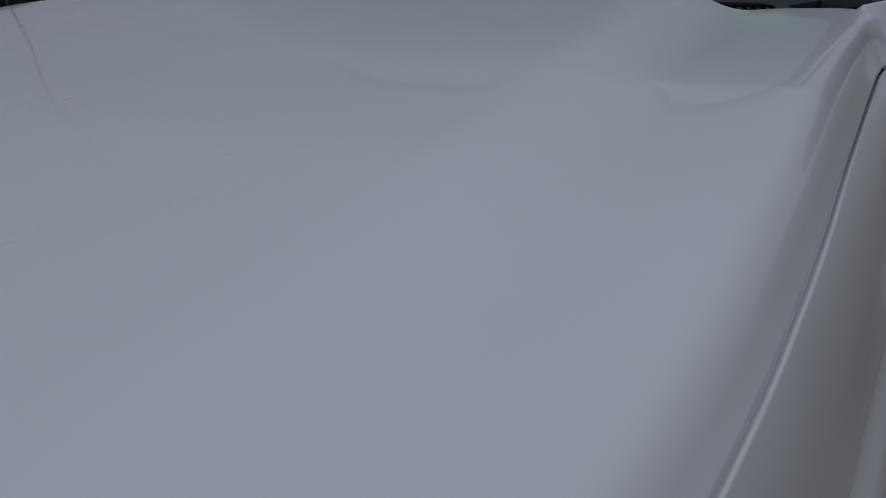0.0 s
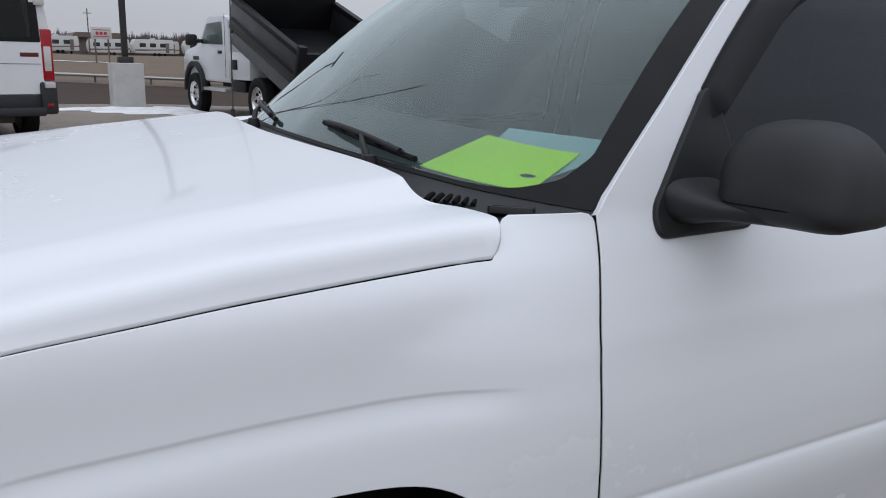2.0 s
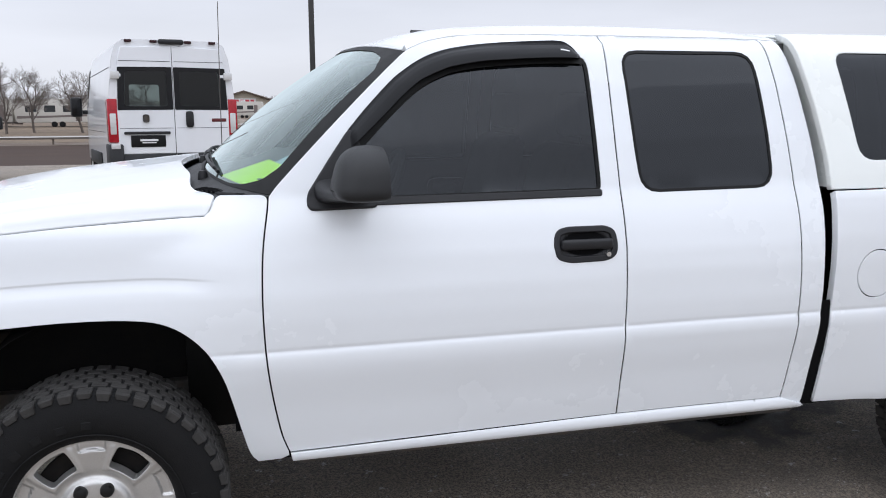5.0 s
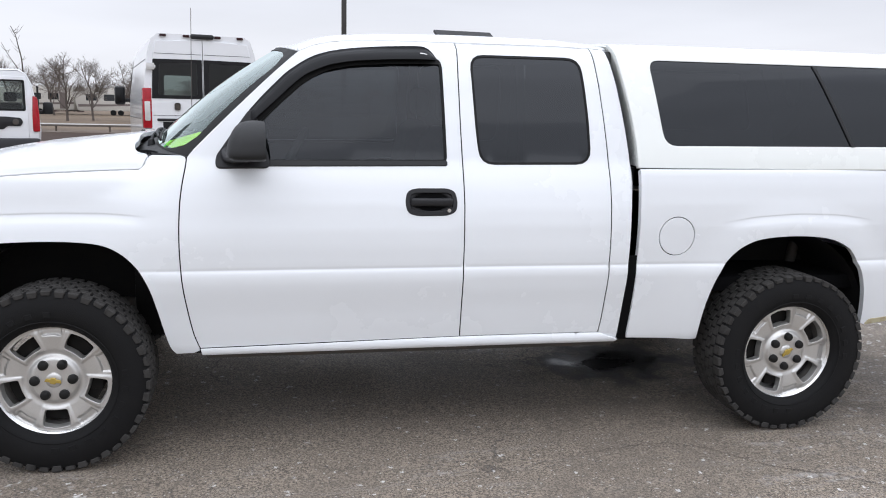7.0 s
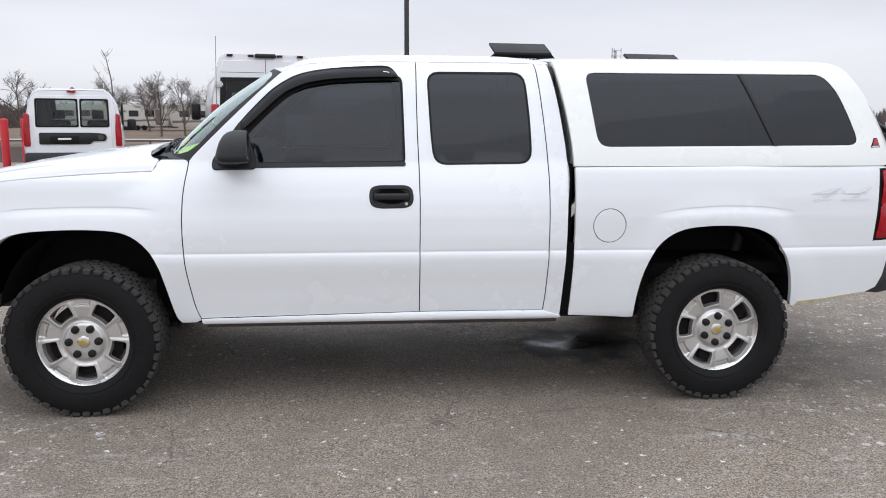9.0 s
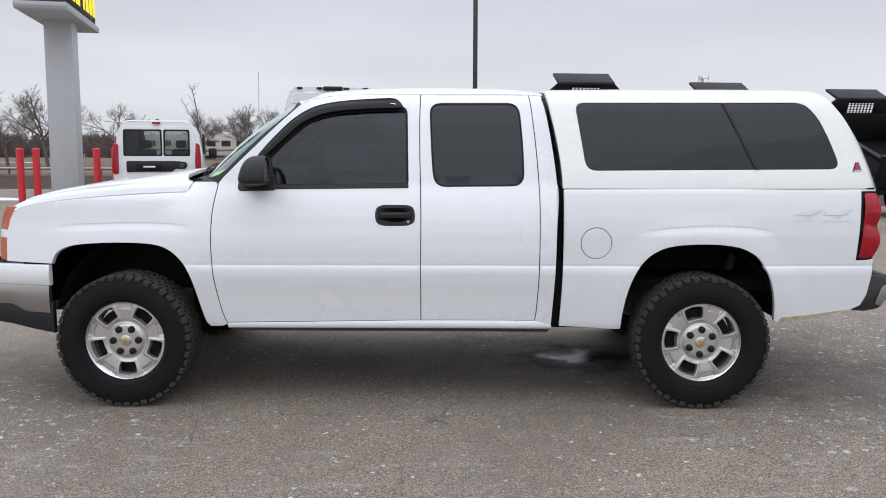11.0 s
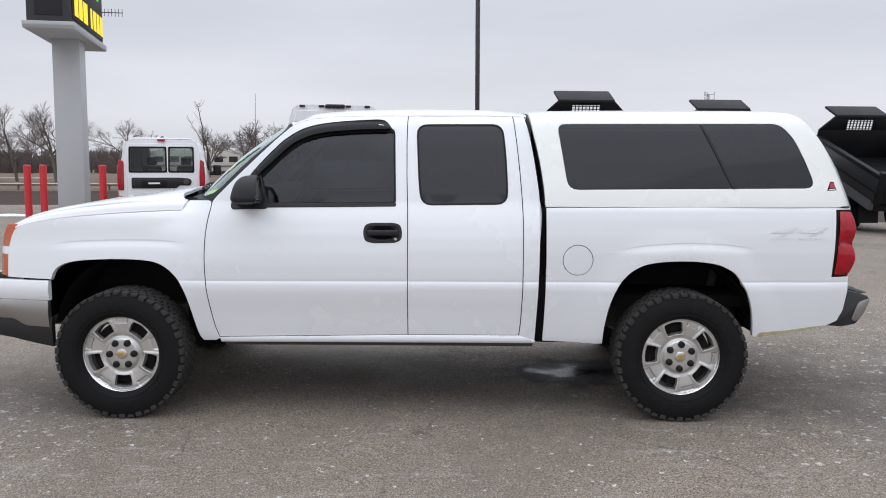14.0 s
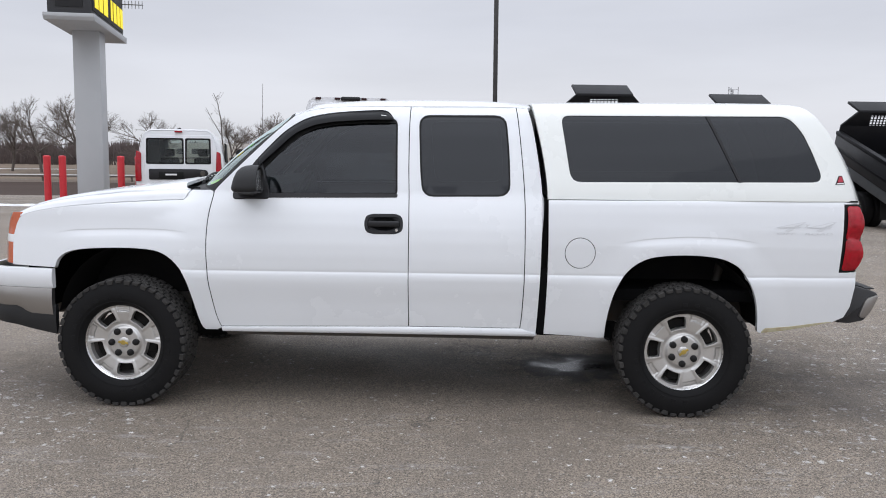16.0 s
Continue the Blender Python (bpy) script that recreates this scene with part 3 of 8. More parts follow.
# rubber strips in the shut lines
for mirror in (None, YC):
    for line, off in ((door_cut, 0.0028), (door_rear, 0.0045), (ext_rear, 0.0045)):
        shift = G if line is not door_cut else 0.0
        ribbon = [(x + shift - 0.0042, z) for x, z in line] + [(x + shift + 0.0042, z) for x, z in line[::-1]]
        part("shut_line_rubber", sheet(skin(off), ribbon, (0, -1, 0), step=0.03, thick=0.003, lip=0.0003, mirror=mirror), M["gap"], truck)
# rocker panels under the doors
def rocker_f(x, z):
    """A rounded sill that stands a little proud of the doors above it."""
    t = np.clip((z - 0.490) / 0.054, 0, 1)
    return np.stack([x, side(x, np.full_like(z, 0.535)) + 0.004 - 0.013 * np.sqrt(np.clip(np.sin(np.pi * t), 0.02, 1)), z], 1)


for mirror in (None, YC):
    part("rocker_panel", sheet(rocker_f, [(0.640, 0.494), (2.690, 0.492), (2.706, 0.502), (2.600, 0.5435), (1.87, 0.5425), (0.634, 0.5245)], (0, -1, 0), step=0.012, thick=0.05, lip=0.002, mirror=mirror), M["paint"], truck)
panel_pair("rocker_seam", [(0.66, 0.464), (2.69, 0.460), (2.70, 0.488), (0.65, 0.490)], M["steel"], step=0.06, offset=0.016)

# bed sides with wheel arch, filler door and tail lamp
fuel = [(2.972 + 0.100 * math.cos(a), 1.050 + 0.102 * math.sin(a)) for a in np.linspace(0, 2 * math.pi, 40, endpoint=False)]
bed_front = curve([(2.757, 0.512), (2.765, 0.70), (2.770, 0.90), (2.772, 1.05), (2.770, 1.383)], 4)
bed_poly = (bed_front[::-1] + [(2.95, 0.503), (3.11, 0.494)] + arch_r + [(4.152, 0.540), (4.30, 0.556), (4.489, 0.592), (4.60, 0.618), (4.672, 0.650), (4.705, 0.72), (4.722, 0.84), (4.727, 0.94)]
            + [(4.610, 0.938), (4.622, 1.16), (4.630, 1.376), (4.728, 1.378), (4.726, 1.390), (4.20, 1.388)])


def word_mesh(text, shear, offset):
    """Flat letters of the built-in font as a mesh, one unit high."""
    cu = bpy.data.curves.new("letters", "FONT")
    cu.body, cu.shear, cu.offset, cu.resolution_u = text, shear, offset, 3
    ob = bpy.data.objects.new("letters", cu)
    bpy.context.scene.collection.objects.link(ob)
    me_ = bpy.data.meshes.new_from_object(ob.evaluated_get(bpy.context.evaluated_depsgraph_get()))
    bpy.data.objects.remove(ob)
    bpy.data.curves.remove(cu)
    return me_


def raised_word(parent, text, xs, zs, name, mirror, shear):
    """An outlined sticker: pale grey letters with white letters a little smaller on them."""
    plain = word_mesh(text, shear, 0.0)
    co = np.array([v.co[:] for v in plain.vertices])
    lo, hi = co.min(0), co.max(0)
    outlined = text == "4"
    for me_, lift, mat in ((word_mesh(text, shear, 0.012 if outlined else 0.0), -0.0025, M["grey_decal"]), (word_mesh(text, shear, -0.030), -0.0040, M["decal_white"]))[: 2 if outlined else 1]:
        for v in me_.vertices:
            x = xs[0] + (xs[1] - xs[0]) * (v.co.x - lo[0]) / (hi[0] - lo[0])
            z = zs[0] + (zs[1] - zs[0]) * (v.co.y - lo[1]) / (hi[1] - lo[1])
            y = float(side(np.array([x]), np.array([z]))[0]) + lift
            if mirror is not None:
                x, y = xs[0] + xs[1] - x, 2 * mirror - y
            v.co = (x, y, z)
        flat = bmesh.new()
        flat.from_mesh(me_)
        bmesh.ops.triangulate(flat, faces=flat.faces[:])
        outward = -1 if mirror is None else 1
        for f in flat.faces:
            f.smooth = False
            f.normal_update()
            if f.normal.y * outward < 0:
                f.normal_flip()
        me_ = bpy.data.meshes.new(name)
        flat.to_mesh(me_)
        flat.free()
        part(name, me_, mat, parent, "pale grey outlined letters" if lift > -0.003 else "white letter faces")
    bpy.data.meshes.remove(plain)


beds = panel_pair("bed_side", bed_poly, M["paint"], [fuel], 0.03, thick=0.03)
for b, mirror in zip(beds, (None, YC)):
    if mirror is None:
        part("filler_door", sheet(skin(), grown(fuel, -0.008), (0, -1, 0), step=0.03, lip=0.002, mirror=mirror), M["paint"], b)
        part("finger_notch", sheet(skin(-0.001), rounded([(3.079, 1.062), (3.103, 1.050), (3.079, 1.038)], 0.008), (0, -1, 0), step=0.02, thick=0.004), M["paint"], b)
    part("rusty_lip", sheet(skin(-0.0035), rounded([(4.146, 0.5415), (4.30, 0.5575), (4.489, 0.5935), (4.60, 0.6195), (4.50, 0.609), (4.33, 0.583), (4.17, 0.572)], 0.012), (0, -1, 0), step=0.03, thick=0.004, lip=0.001, mirror=mirror), M["rust"], b, "yellowed and rusty lower edge")
    for text, xs, zs in (("4", (4.203, 4.382), (1.207, 1.262)), ("x", (4.376, 4.410), (1.228, 1.250)), ("4", (4.395, 4.574), (1.207, 1.262))):
        raised_word(b, text, xs, zs, "four_wheel_decal", mirror, 0.45)
    raised_word(b, "OFF", (4.205, 4.325), (1.182, 1.195), "off_decal", mirror, 0.15)
    raised_word(b, "ROAD", (4.380, 4.555), (1.182, 1.195), "road_decal", mirror, 0.15)

# the dark inner shell behind the shut lines
shell_poly = [(-0.60, 0.95), (-0.47, 0.95)] + [(x, z + 0.03) for x, z in arch_f[4:-6]] + [(0.56, 0.50), (2.76, 0.50), (3.10, 0.50)] + [(x, z + 0.03) for x, z in arch_r[5:-4]] + [
    (4.20, 0.58), (4.60, 0.66), (4.68, 0.80), (4.70, 1.36), (2.79, 1.36), (2.79, 0.95), (2.70, 0.95), (2.69, 1.38), (2.66, 1.55), (2.62, 1.80), (2.59, 1.925), (1.30, 1.925), (1.14, 1.88), (0.69, 1.44), (0.60, 1.36), (0.52, 1.31), (0.38, 1.29), (-0.2, 1.28), (-0.60, 1.25)]
for mirror in (None, YC):
    part("inner_shell", sheet(skin(0.009), shell_poly, (0, -1, 0), [grown(win1, 0.01), grown(win2, 0.01)], 0.08, 0.004, 0.001, mirror), M["gap"], truck)

# ---- hood: outer shelves and a raised middle ----
flank = table([(-0.05, -0.60), (0.0, 0.0), (0.004, 0.30), (0.009, 0.54), (0.016, 0.73), (0.026, 0.86), (0.040, 0.94), (0.065, 0.985), (0.12, 1.03), (0.30, 1.10), (0.92, 1.10)], 0.0035, 0.001)
crown = table([(-0.91, 1.18), (-0.875, 1.222), (-0.83, 1.263), (-0.71, 1.315), (-0.53, 1.362), (-0.30, 1.402), (-0.145, 1.420), (0.10, 1.452), (0.28, 1.476), (0.45, 1.497)], 0.02)


def hood_f(x, y):
    y2 = np.minimum(y, 2 * YC - y)
    xs = np.clip(x, -0.80, 0.42)
    s = seam(xs)
    edge = side(xs, s) + 0.003
    d = y2 - edge
    c = crown(x - 0.35 * np.clip(0.30 - d, 0, 1) ** 2)
    rim = np.minimum(0.061, 0.66 * (c - s))  # the height of the rounded flank above the shut line
    shelf = s + rim * flank(d)
    start = 0.10 + 0.055 * (np.clip(x, -0.6, 0.4) + 0.5)
    step_ = ease((d - start) / (0.105 - 0.010 * ease((x - 0.05) / 0.3)))
    return np.stack([x, y, shelf + (c - shelf) * (0.56 * step_ + 0.44 * (1 - (1 - np.clip((d - start) / 0.93, 0, 1)) ** 2))], 1)


rear_half = [(0.4035, 0.1865), (0.4075, 0.199), (0.411, 0.217), (0.402, 0.25), (0.392, 0.28), (0.372, 0.318), (0.345, 0.345), (0.331, 0.375), (0.330, 0.42), (0.329, 0.50), (0.320, 0.60), (0.294, 0.80), (0.278, 1.0), (0.276, 1.06)]
front_half = [(-0.865, 0.90), (-0.862, 0.60), (-0.845, 0.35), (-0.82, 0.20), (-0.785, 0.10), (-0.750, 0.03)]
rear_e = curve(rear_half, 4)
front_e = curve([(x, float(side(max(x, -0.8), seam(x))) + 0.004 + d * 0.9) for x, d in front_half], 4)
edge_near = [(x, float(side(x, seam(x))) + 0.003 + float(corner(x))) for x in np.concatenate([np.linspace(-0.735, 0.35, 26), np.linspace(0.358, 0.400, 12)])]
half = edge_near + rear_e
hood_poly = half + [(x, 2 * YC - y) for x, y in half[::-1]] + [(x, 2 * YC - y) for x, y in front_e[::-1]] + front_e
rows_h = []
for off in (0.006, 0.010, 0.015, 0.021, 0.029, 0.040, 0.055, 0.075):
    for x in np.arange(-0.72, 0.385, 0.014):
        y = float(side(x, seam(x))) + 0.003 + off
        rows_h += [(x, y), (x, 2 * YC - y)]
hood = part("hood", sheet(hood_f, hood_poly, (0, 0, 1), step=0.026, thick=0.02, lip=0.003, extra=np.array(rows_h)), M["paint"], truck)
for near in (True, False):
    line_s = [(x, float(side(x, seam(x))) + 0.0075, float(seam(x)) - 0.0075) for x in np.linspace(-0.70, 0.380, 30)]
    part("hood_seal", tube([(x, y if near else 2 * YC - y, z) for x, y, z in line_s], 0.0040, 6), M["gap"], truck, "black rubber strip under the hood's edge")
part("hood_underside", prism([(-0.72, 1.20), (0.25, 1.33), (0.35, 1.38), (0.35, 1.30), (-0.70, 1.10)], "y", 0.20, 2 * YC - 0.20), M["gap"], truck)

# ---- roof ----
roof_edge = table([(1.05, 1.885), (1.11, 1.915), (1.17, 1.943), (1.26, 1.963), (1.40, 1.972), (1.60, 1.977), (2.40, 1.979), (2.66, 1.972)], 0.03)
roof_mid = table([(0.93, 1.920), (0.985, 1.946), (1.06, 1.971), (1.17, 1.995), (1.30, 2.013), (1.49, 2.028), (1.75, 2.036), (2.00, 2.038), (2.40, 2.032), (2.62, 2.010), (2.72, 1.975)], 0.03)
roof_in = table([(-0.02, -0.02), (0.0, 0.0), (0.02, 0.28), (0.06, 0.55), (0.12, 0.76), (0.25, 0.90), (0.45, 0.97), (0.70, 1.0)], 0.012)


def roof_f(x, y):
    y2 = np.minimum(y, 2 * YC - y)
    e = roof_edge(x)
    z = e + (roof_mid(x) - e) * roof_in(y2 - side(x, e))
    across = y2 - 0.340
    front_x = 1.108 - 0.115 * np.sin(np.pi / 2 * np.clip(across / 0.7, 0, 1))
    front_z = 1.913 + 0.036 * np.sin(np.pi / 2 * np.clip(across / 0.5, 0, 1))
    k = (1 - ease((x - front_x) / 0.16)) * ease(across / 0.03)
    return np.stack([x, y, z + (front_z - z) * k], 1)


rx = np.linspace(1.10, 2.650, 30)
r_near = [(x, float(side(x, roof_edge(x))) + 0.002) for x in rx]
front_near = [(1.108 - 0.115 * math.sin(math.pi / 2 * min(max((y - 0.340) / 0.7, 0), 1)) - 0.004, y) for y in np.linspace(0.37, YC, 12)]
front_arc = [(1.10, r_near[0][1])] + front_near + [(x, 2 * YC - y) for x, y in front_near[-2::-1]] + [(1.10, 2 * YC - r_near[0][1])]
part("roof", sheet(roof_f, r_near + [(x, 2 * YC - y) for x, y in r_near[::-1]] + front_arc[::-1][1:-1], (0, 0, 1), step=0.05, thick=0.02), M["paint"], truck)

# ---- windscreen: a curved pane between cowl and roof ----
base_x = table([(0.0, 0.598), (0.05, 0.545), (0.11, 0.50), (0.20, 0.46), (0.35, 0.418), (0.55, 0.385), (0.78, 0.362), (0.92, 0.355)], 0.045)
base_z = table([(0.0, 1.418), (0.05, 1.424), (0.11, 1.430), (0.35, 1.442), (0.78, 1.452), (0.92, 1.455)], 0.02)


def screen_f(u, v, lift=0.0):
    """u: 0 to 1 across, v: 0 at the cowl to 1 at the roof."""
    e0, e1 = 0.179, 0.340
    z_edge = 1.418 + 0.490 * np.clip(v, -0.1, 1.1)
    e = side_z(z_edge) + 0.012
    y = e + (2 * YC - 2 * e) * u
    y0 = e0 + (2 * YC - 2 * e0) * u
    d0 = np.minimum(y0 - e0, 2 * YC - e0 - y0)
    y1 = e1 + (2 * YC - 2 * e1) * u
    d1 = np.minimum(y1 - e1, 2 * YC - e1 - y1)
    x1 = 1.108 - 0.115 * np.sin(np.pi / 2 * np.clip(d1 / 0.7, 0, 1))
    z1 = 1.908 + 0.036 * np.sin(np.pi / 2 * np.clip(d1 / 0.5, 0, 1))
    bow = 0.030 * np.sin(np.pi * np.clip(v, 0, 1)) * np.sin(np.pi / 2 * np.clip(0.25 + d0 / 0.4, 0, 1))
    x = base_x(d0) * (1 - v) + x1 * v - bow * 0.72
    z = base_z(d0) * (1 - v) + z1 * v + bow * 0.70
    return np.stack([x - lift * 0.7, y, z + lift * 0.7], 1)


def screen_sheet(poly, holes=(), lift=0.0, step=0.04, thick=0.004, lip=0.001):
    return sheet(lambda u, v: screen_f(u, v, lift), poly, (-1, 0, 1), holes, step, thick, lip)


full = rounded([(0.0, 0.0), (1.0, 0.0), (1.0, 1.0), (0.0, 1.0)], 0.005, 2)
clear = rounded([(0.024, 0.16), (0.036, 0.07), (0.07, 0.02), (0.12, 0.012), (0.88, 0.012), (0.93, 0.02), (0.964, 0.07), (0.976, 0.16), (0.962, 0.83), (0.925, 0.925), (0.85, 0.958), (0.50, 0.966), (0.15, 0.958), (0.075, 0.925), (0.038, 0.83)], 0.02)
screen = part("windscreen", screen_sheet(full, step=0.05), M["screen"], truck, "greenish windscreen")
screen.visible_shadow = False
part("screen_border", screen_sheet(full, [clear], 0.003, 0.03, 0.002, 0.0005), M["seal"], screen, "black windscreen border and pillar trim")
# cowl: the black grille between hood and windscreen
cowl_bm = bmesh.new()
n_c = 48
rows_c = []
for i in range(n_c + 1):
    lowp = screen_f(np.array([i / n_c]), np.array([0.0]))[0]
    d0 = min(lowp[1], 2 * YC - lowp[1])
    hx = float(np.interp(d0, [0.18, 0.22, 0.28, 0.318, 0.345, 0.375, 0.5, 0.6, 0.8, 1.06], [0.46, 0.405, 0.385, 0.367, 0.340, 0.326, 0.322, 0.314, 0.288, 0.270]))
    yc_ = min(max(lowp[1], 0.222), 2 * YC - 0.222)
    rows_c.append([cowl_bm.verts.new(p) for p in ((hx - 0.06, yc_, 1.33), (hx - 0.012, yc_, 1.398 + 0.02 * min(d0, 0.6)), (hx + 0.4 * (lowp[0] - hx), max(lowp[1], 0.20) if lowp[1] < YC else min(lowp[1], 2 * YC - 0.20), lowp[2] - 0.016), (lowp[0] - 0.004, lowp[1], lowp[2] - 0.001), (lowp[0] + 0.02, lowp[1], lowp[2] + 0.010))])
for a, b in zip(rows_c, rows_c[1:]):
    for k in range(4):
        cowl_bm.faces.new((a[k], a[k + 1], b[k + 1], b[k]))
cowl = part("cowl", smooth(cowl_bm), M["rough_plastic"], truck, "black plastic cowl with air slots")
for i in range(6):
    t = i / 5
    a = Vector((0.350 + 0.075 * t, 0.350 - 0.040 * t, 1.4245 - 0.007 * t))
    slot = part("cowl_slot", tube([a, a + Vector((0.020, 0.022, 0.002)), a + Vector((0.040, 0.045, 0.001))], 0.0055, 8), M["gap"], cowl)
    part("slot_lip", tube([a + Vector((-0.007, 0.001, -0.001)), a + Vector((0.013, 0.023, 0.002)), a + Vector((0.033, 0.046, 0.0))], 0.0035, 6), M["rough_plastic"], slot)
pocket = part("cowl_pocket", box(-0.036, 0.036, -0.022, 0.022, -0.006, 0.0045, 0.004), M["gap"], cowl)
pocket.matrix_local = Matrix.Translation((0.470, 0.250, 1.4175)) @ Matrix.Rotation(radians(-38), 4, "Z") @ Matrix.Rotation(radians(-8), 4, "X")
for a, b, c, d in ((-0.041, 0.041, 0.021, 0.027), (-0.041, 0.041, -0.027, -0.021), (-0.041, -0.035, -0.027, 0.027), (0.035, 0.041, -0.027, 0.027)):
    part("pocket_rim", box(a, b, c, d, -0.006, 0.007, 0.002), M["rough_plastic"], pocket)

# wipers: an arm from the cowl to a sprung blade that lies along the foot of the screen
def wiper(u_root, u_mid, u_a, u_b, v_a, v_b):
    foot = screen_f(np.array([u_root]), np.array([-0.03]), 0.012)[0]
    mid = screen_f(np.array([u_mid]), np.array([(v_a + v_b) / 2]), 0.034)[0]
    bend = (foot + mid) / 2 + np.array([-0.006, 0, 0.014])
    w = part("wiper_arm", tube([Vector(foot), Vector(foot * 0.75 + bend * 0.25) + Vector((0, 0, 0.010)), Vector(bend), Vector(mid)], 0.010, 8, 0.6), M["plastic"], truck)
    uu, vv = np.linspace(u_a, u_b, 11), np.linspace(v_a, v_b, 11)
    part("wiper_blade", tube([Vector(q) for q in screen_f(uu, vv, 0.010)], 0.007, 6), M["seal"], w)
    part("wiper_bow", tube([Vector(q) for q in screen_f(uu[1:-1], vv[1:-1], 0.016 + 0.020 * np.sin(np.pi * np.linspace(0.1, 0.9, 9)))], 0.0065, 6), M["plastic"], w)
    for k in (1, 3, 5, 7, 9):
        a, b = screen_f(uu[k : k + 1], vv[k : k + 1], 0.010)[0], screen_f(uu[k : k + 1], vv[k : k + 1], 0.016 + 0.020 * math.sin(math.pi * k / 10))[0]
        part("wiper_claw", tube([Vector(a), Vector(b)], 0.006, 5), M["plastic"], w)
    part("wiper_pivot", lathe([(0.0, 0.03), (0.014, 0.028), (0.018, 0.015), (0.02, -0.01)], "z", 14), M["plastic"], w).matrix_local = Matrix.Translation(foot)


wiper(0.262, 0.31, 0.205, 0.44, 0.035, 0.075)
wiper(0.70, 0.74, 0.63, 0.86, 0.035, 0.075)

CRACKS = ([(0.71, 0.060), (0.545, 0.124), (0.455, 0.170), (0.40, 0.210), (0.345, 0.250), (0.305, 0.285)],)

# ---- side windows, weather shields, mirrors, handles ----
def skin_sheet(poly, offset, mirror, holes=(), step=0.05, thick=0.004, lip=0.001):
    return sheet(skin(offset), poly, (0, -1, 0), holes, step, thick, lip, mirror)


visor_top = np.array(curve([(0.868, 1.632), (0.915, 1.685), (0.974, 1.746), (1.035, 1.805), (1.076, 1.836), (1.127, 1.869), (1.179, 1.894), (1.240, 1.913), (1.302, 1.925), (1.385, 1.936), (1.490, 1.944), (1.598, 1.950), (1.674, 1.952), (1.712, 1.945), (1.738, 1.925), (1.758, 1.897)], 4))
visor_low = np.array(curve([(0.876, 1.578), (0.960, 1.655), (1.018, 1.709), (1.058, 1.747), (1.119, 1.797), (1.159, 1.819), (1.220, 1.844), (1.260, 1.856), (1.361, 1.873), (1.463, 1.881), (1.567, 1.887), (1.673, 1.890), (1.755, 1.888)], 4))
visor_bulge = table([(-0.1, 0.003), (0.0, 0.004), (0.17, 0.006), (0.21, 0.011), (0.28, 0.019), (0.45, 0.028), (0.70, 0.034), (1.0, 0.036), (1.1, 0.036)], 0.02, 0.005)


def along(line, u):
    """The point at a share u of a line's length."""
    step_ = np.concatenate([[0], np.cumsum(np.hypot(*np.diff(line, axis=0).T))])
    return np.stack([np.interp(u * step_[-1], step_, line[:, k]) for k in (0, 1)], 1)


def visor_f(s_, w):
    """s_ runs along the shield, w from its flange (0) to its free edge (0.08)."""
    u, v = np.clip(s_ / 1.12, 0, 1), w / 0.08
    q = along(visor_top, u) * (1 - v)[:, None] + along(visor_low, u) * v[:, None]
    ends = ease(u / 0.03) * ease((1 - u) / 0.035)
    return np.stack([q[:, 0], side(q[:, 0], np.minimum(q[:, 1], 1.94)) - 0.004 - (visor_bulge(v) - 0.004) * (0.25 + 0.75 * ends), q[:, 1]], 1)


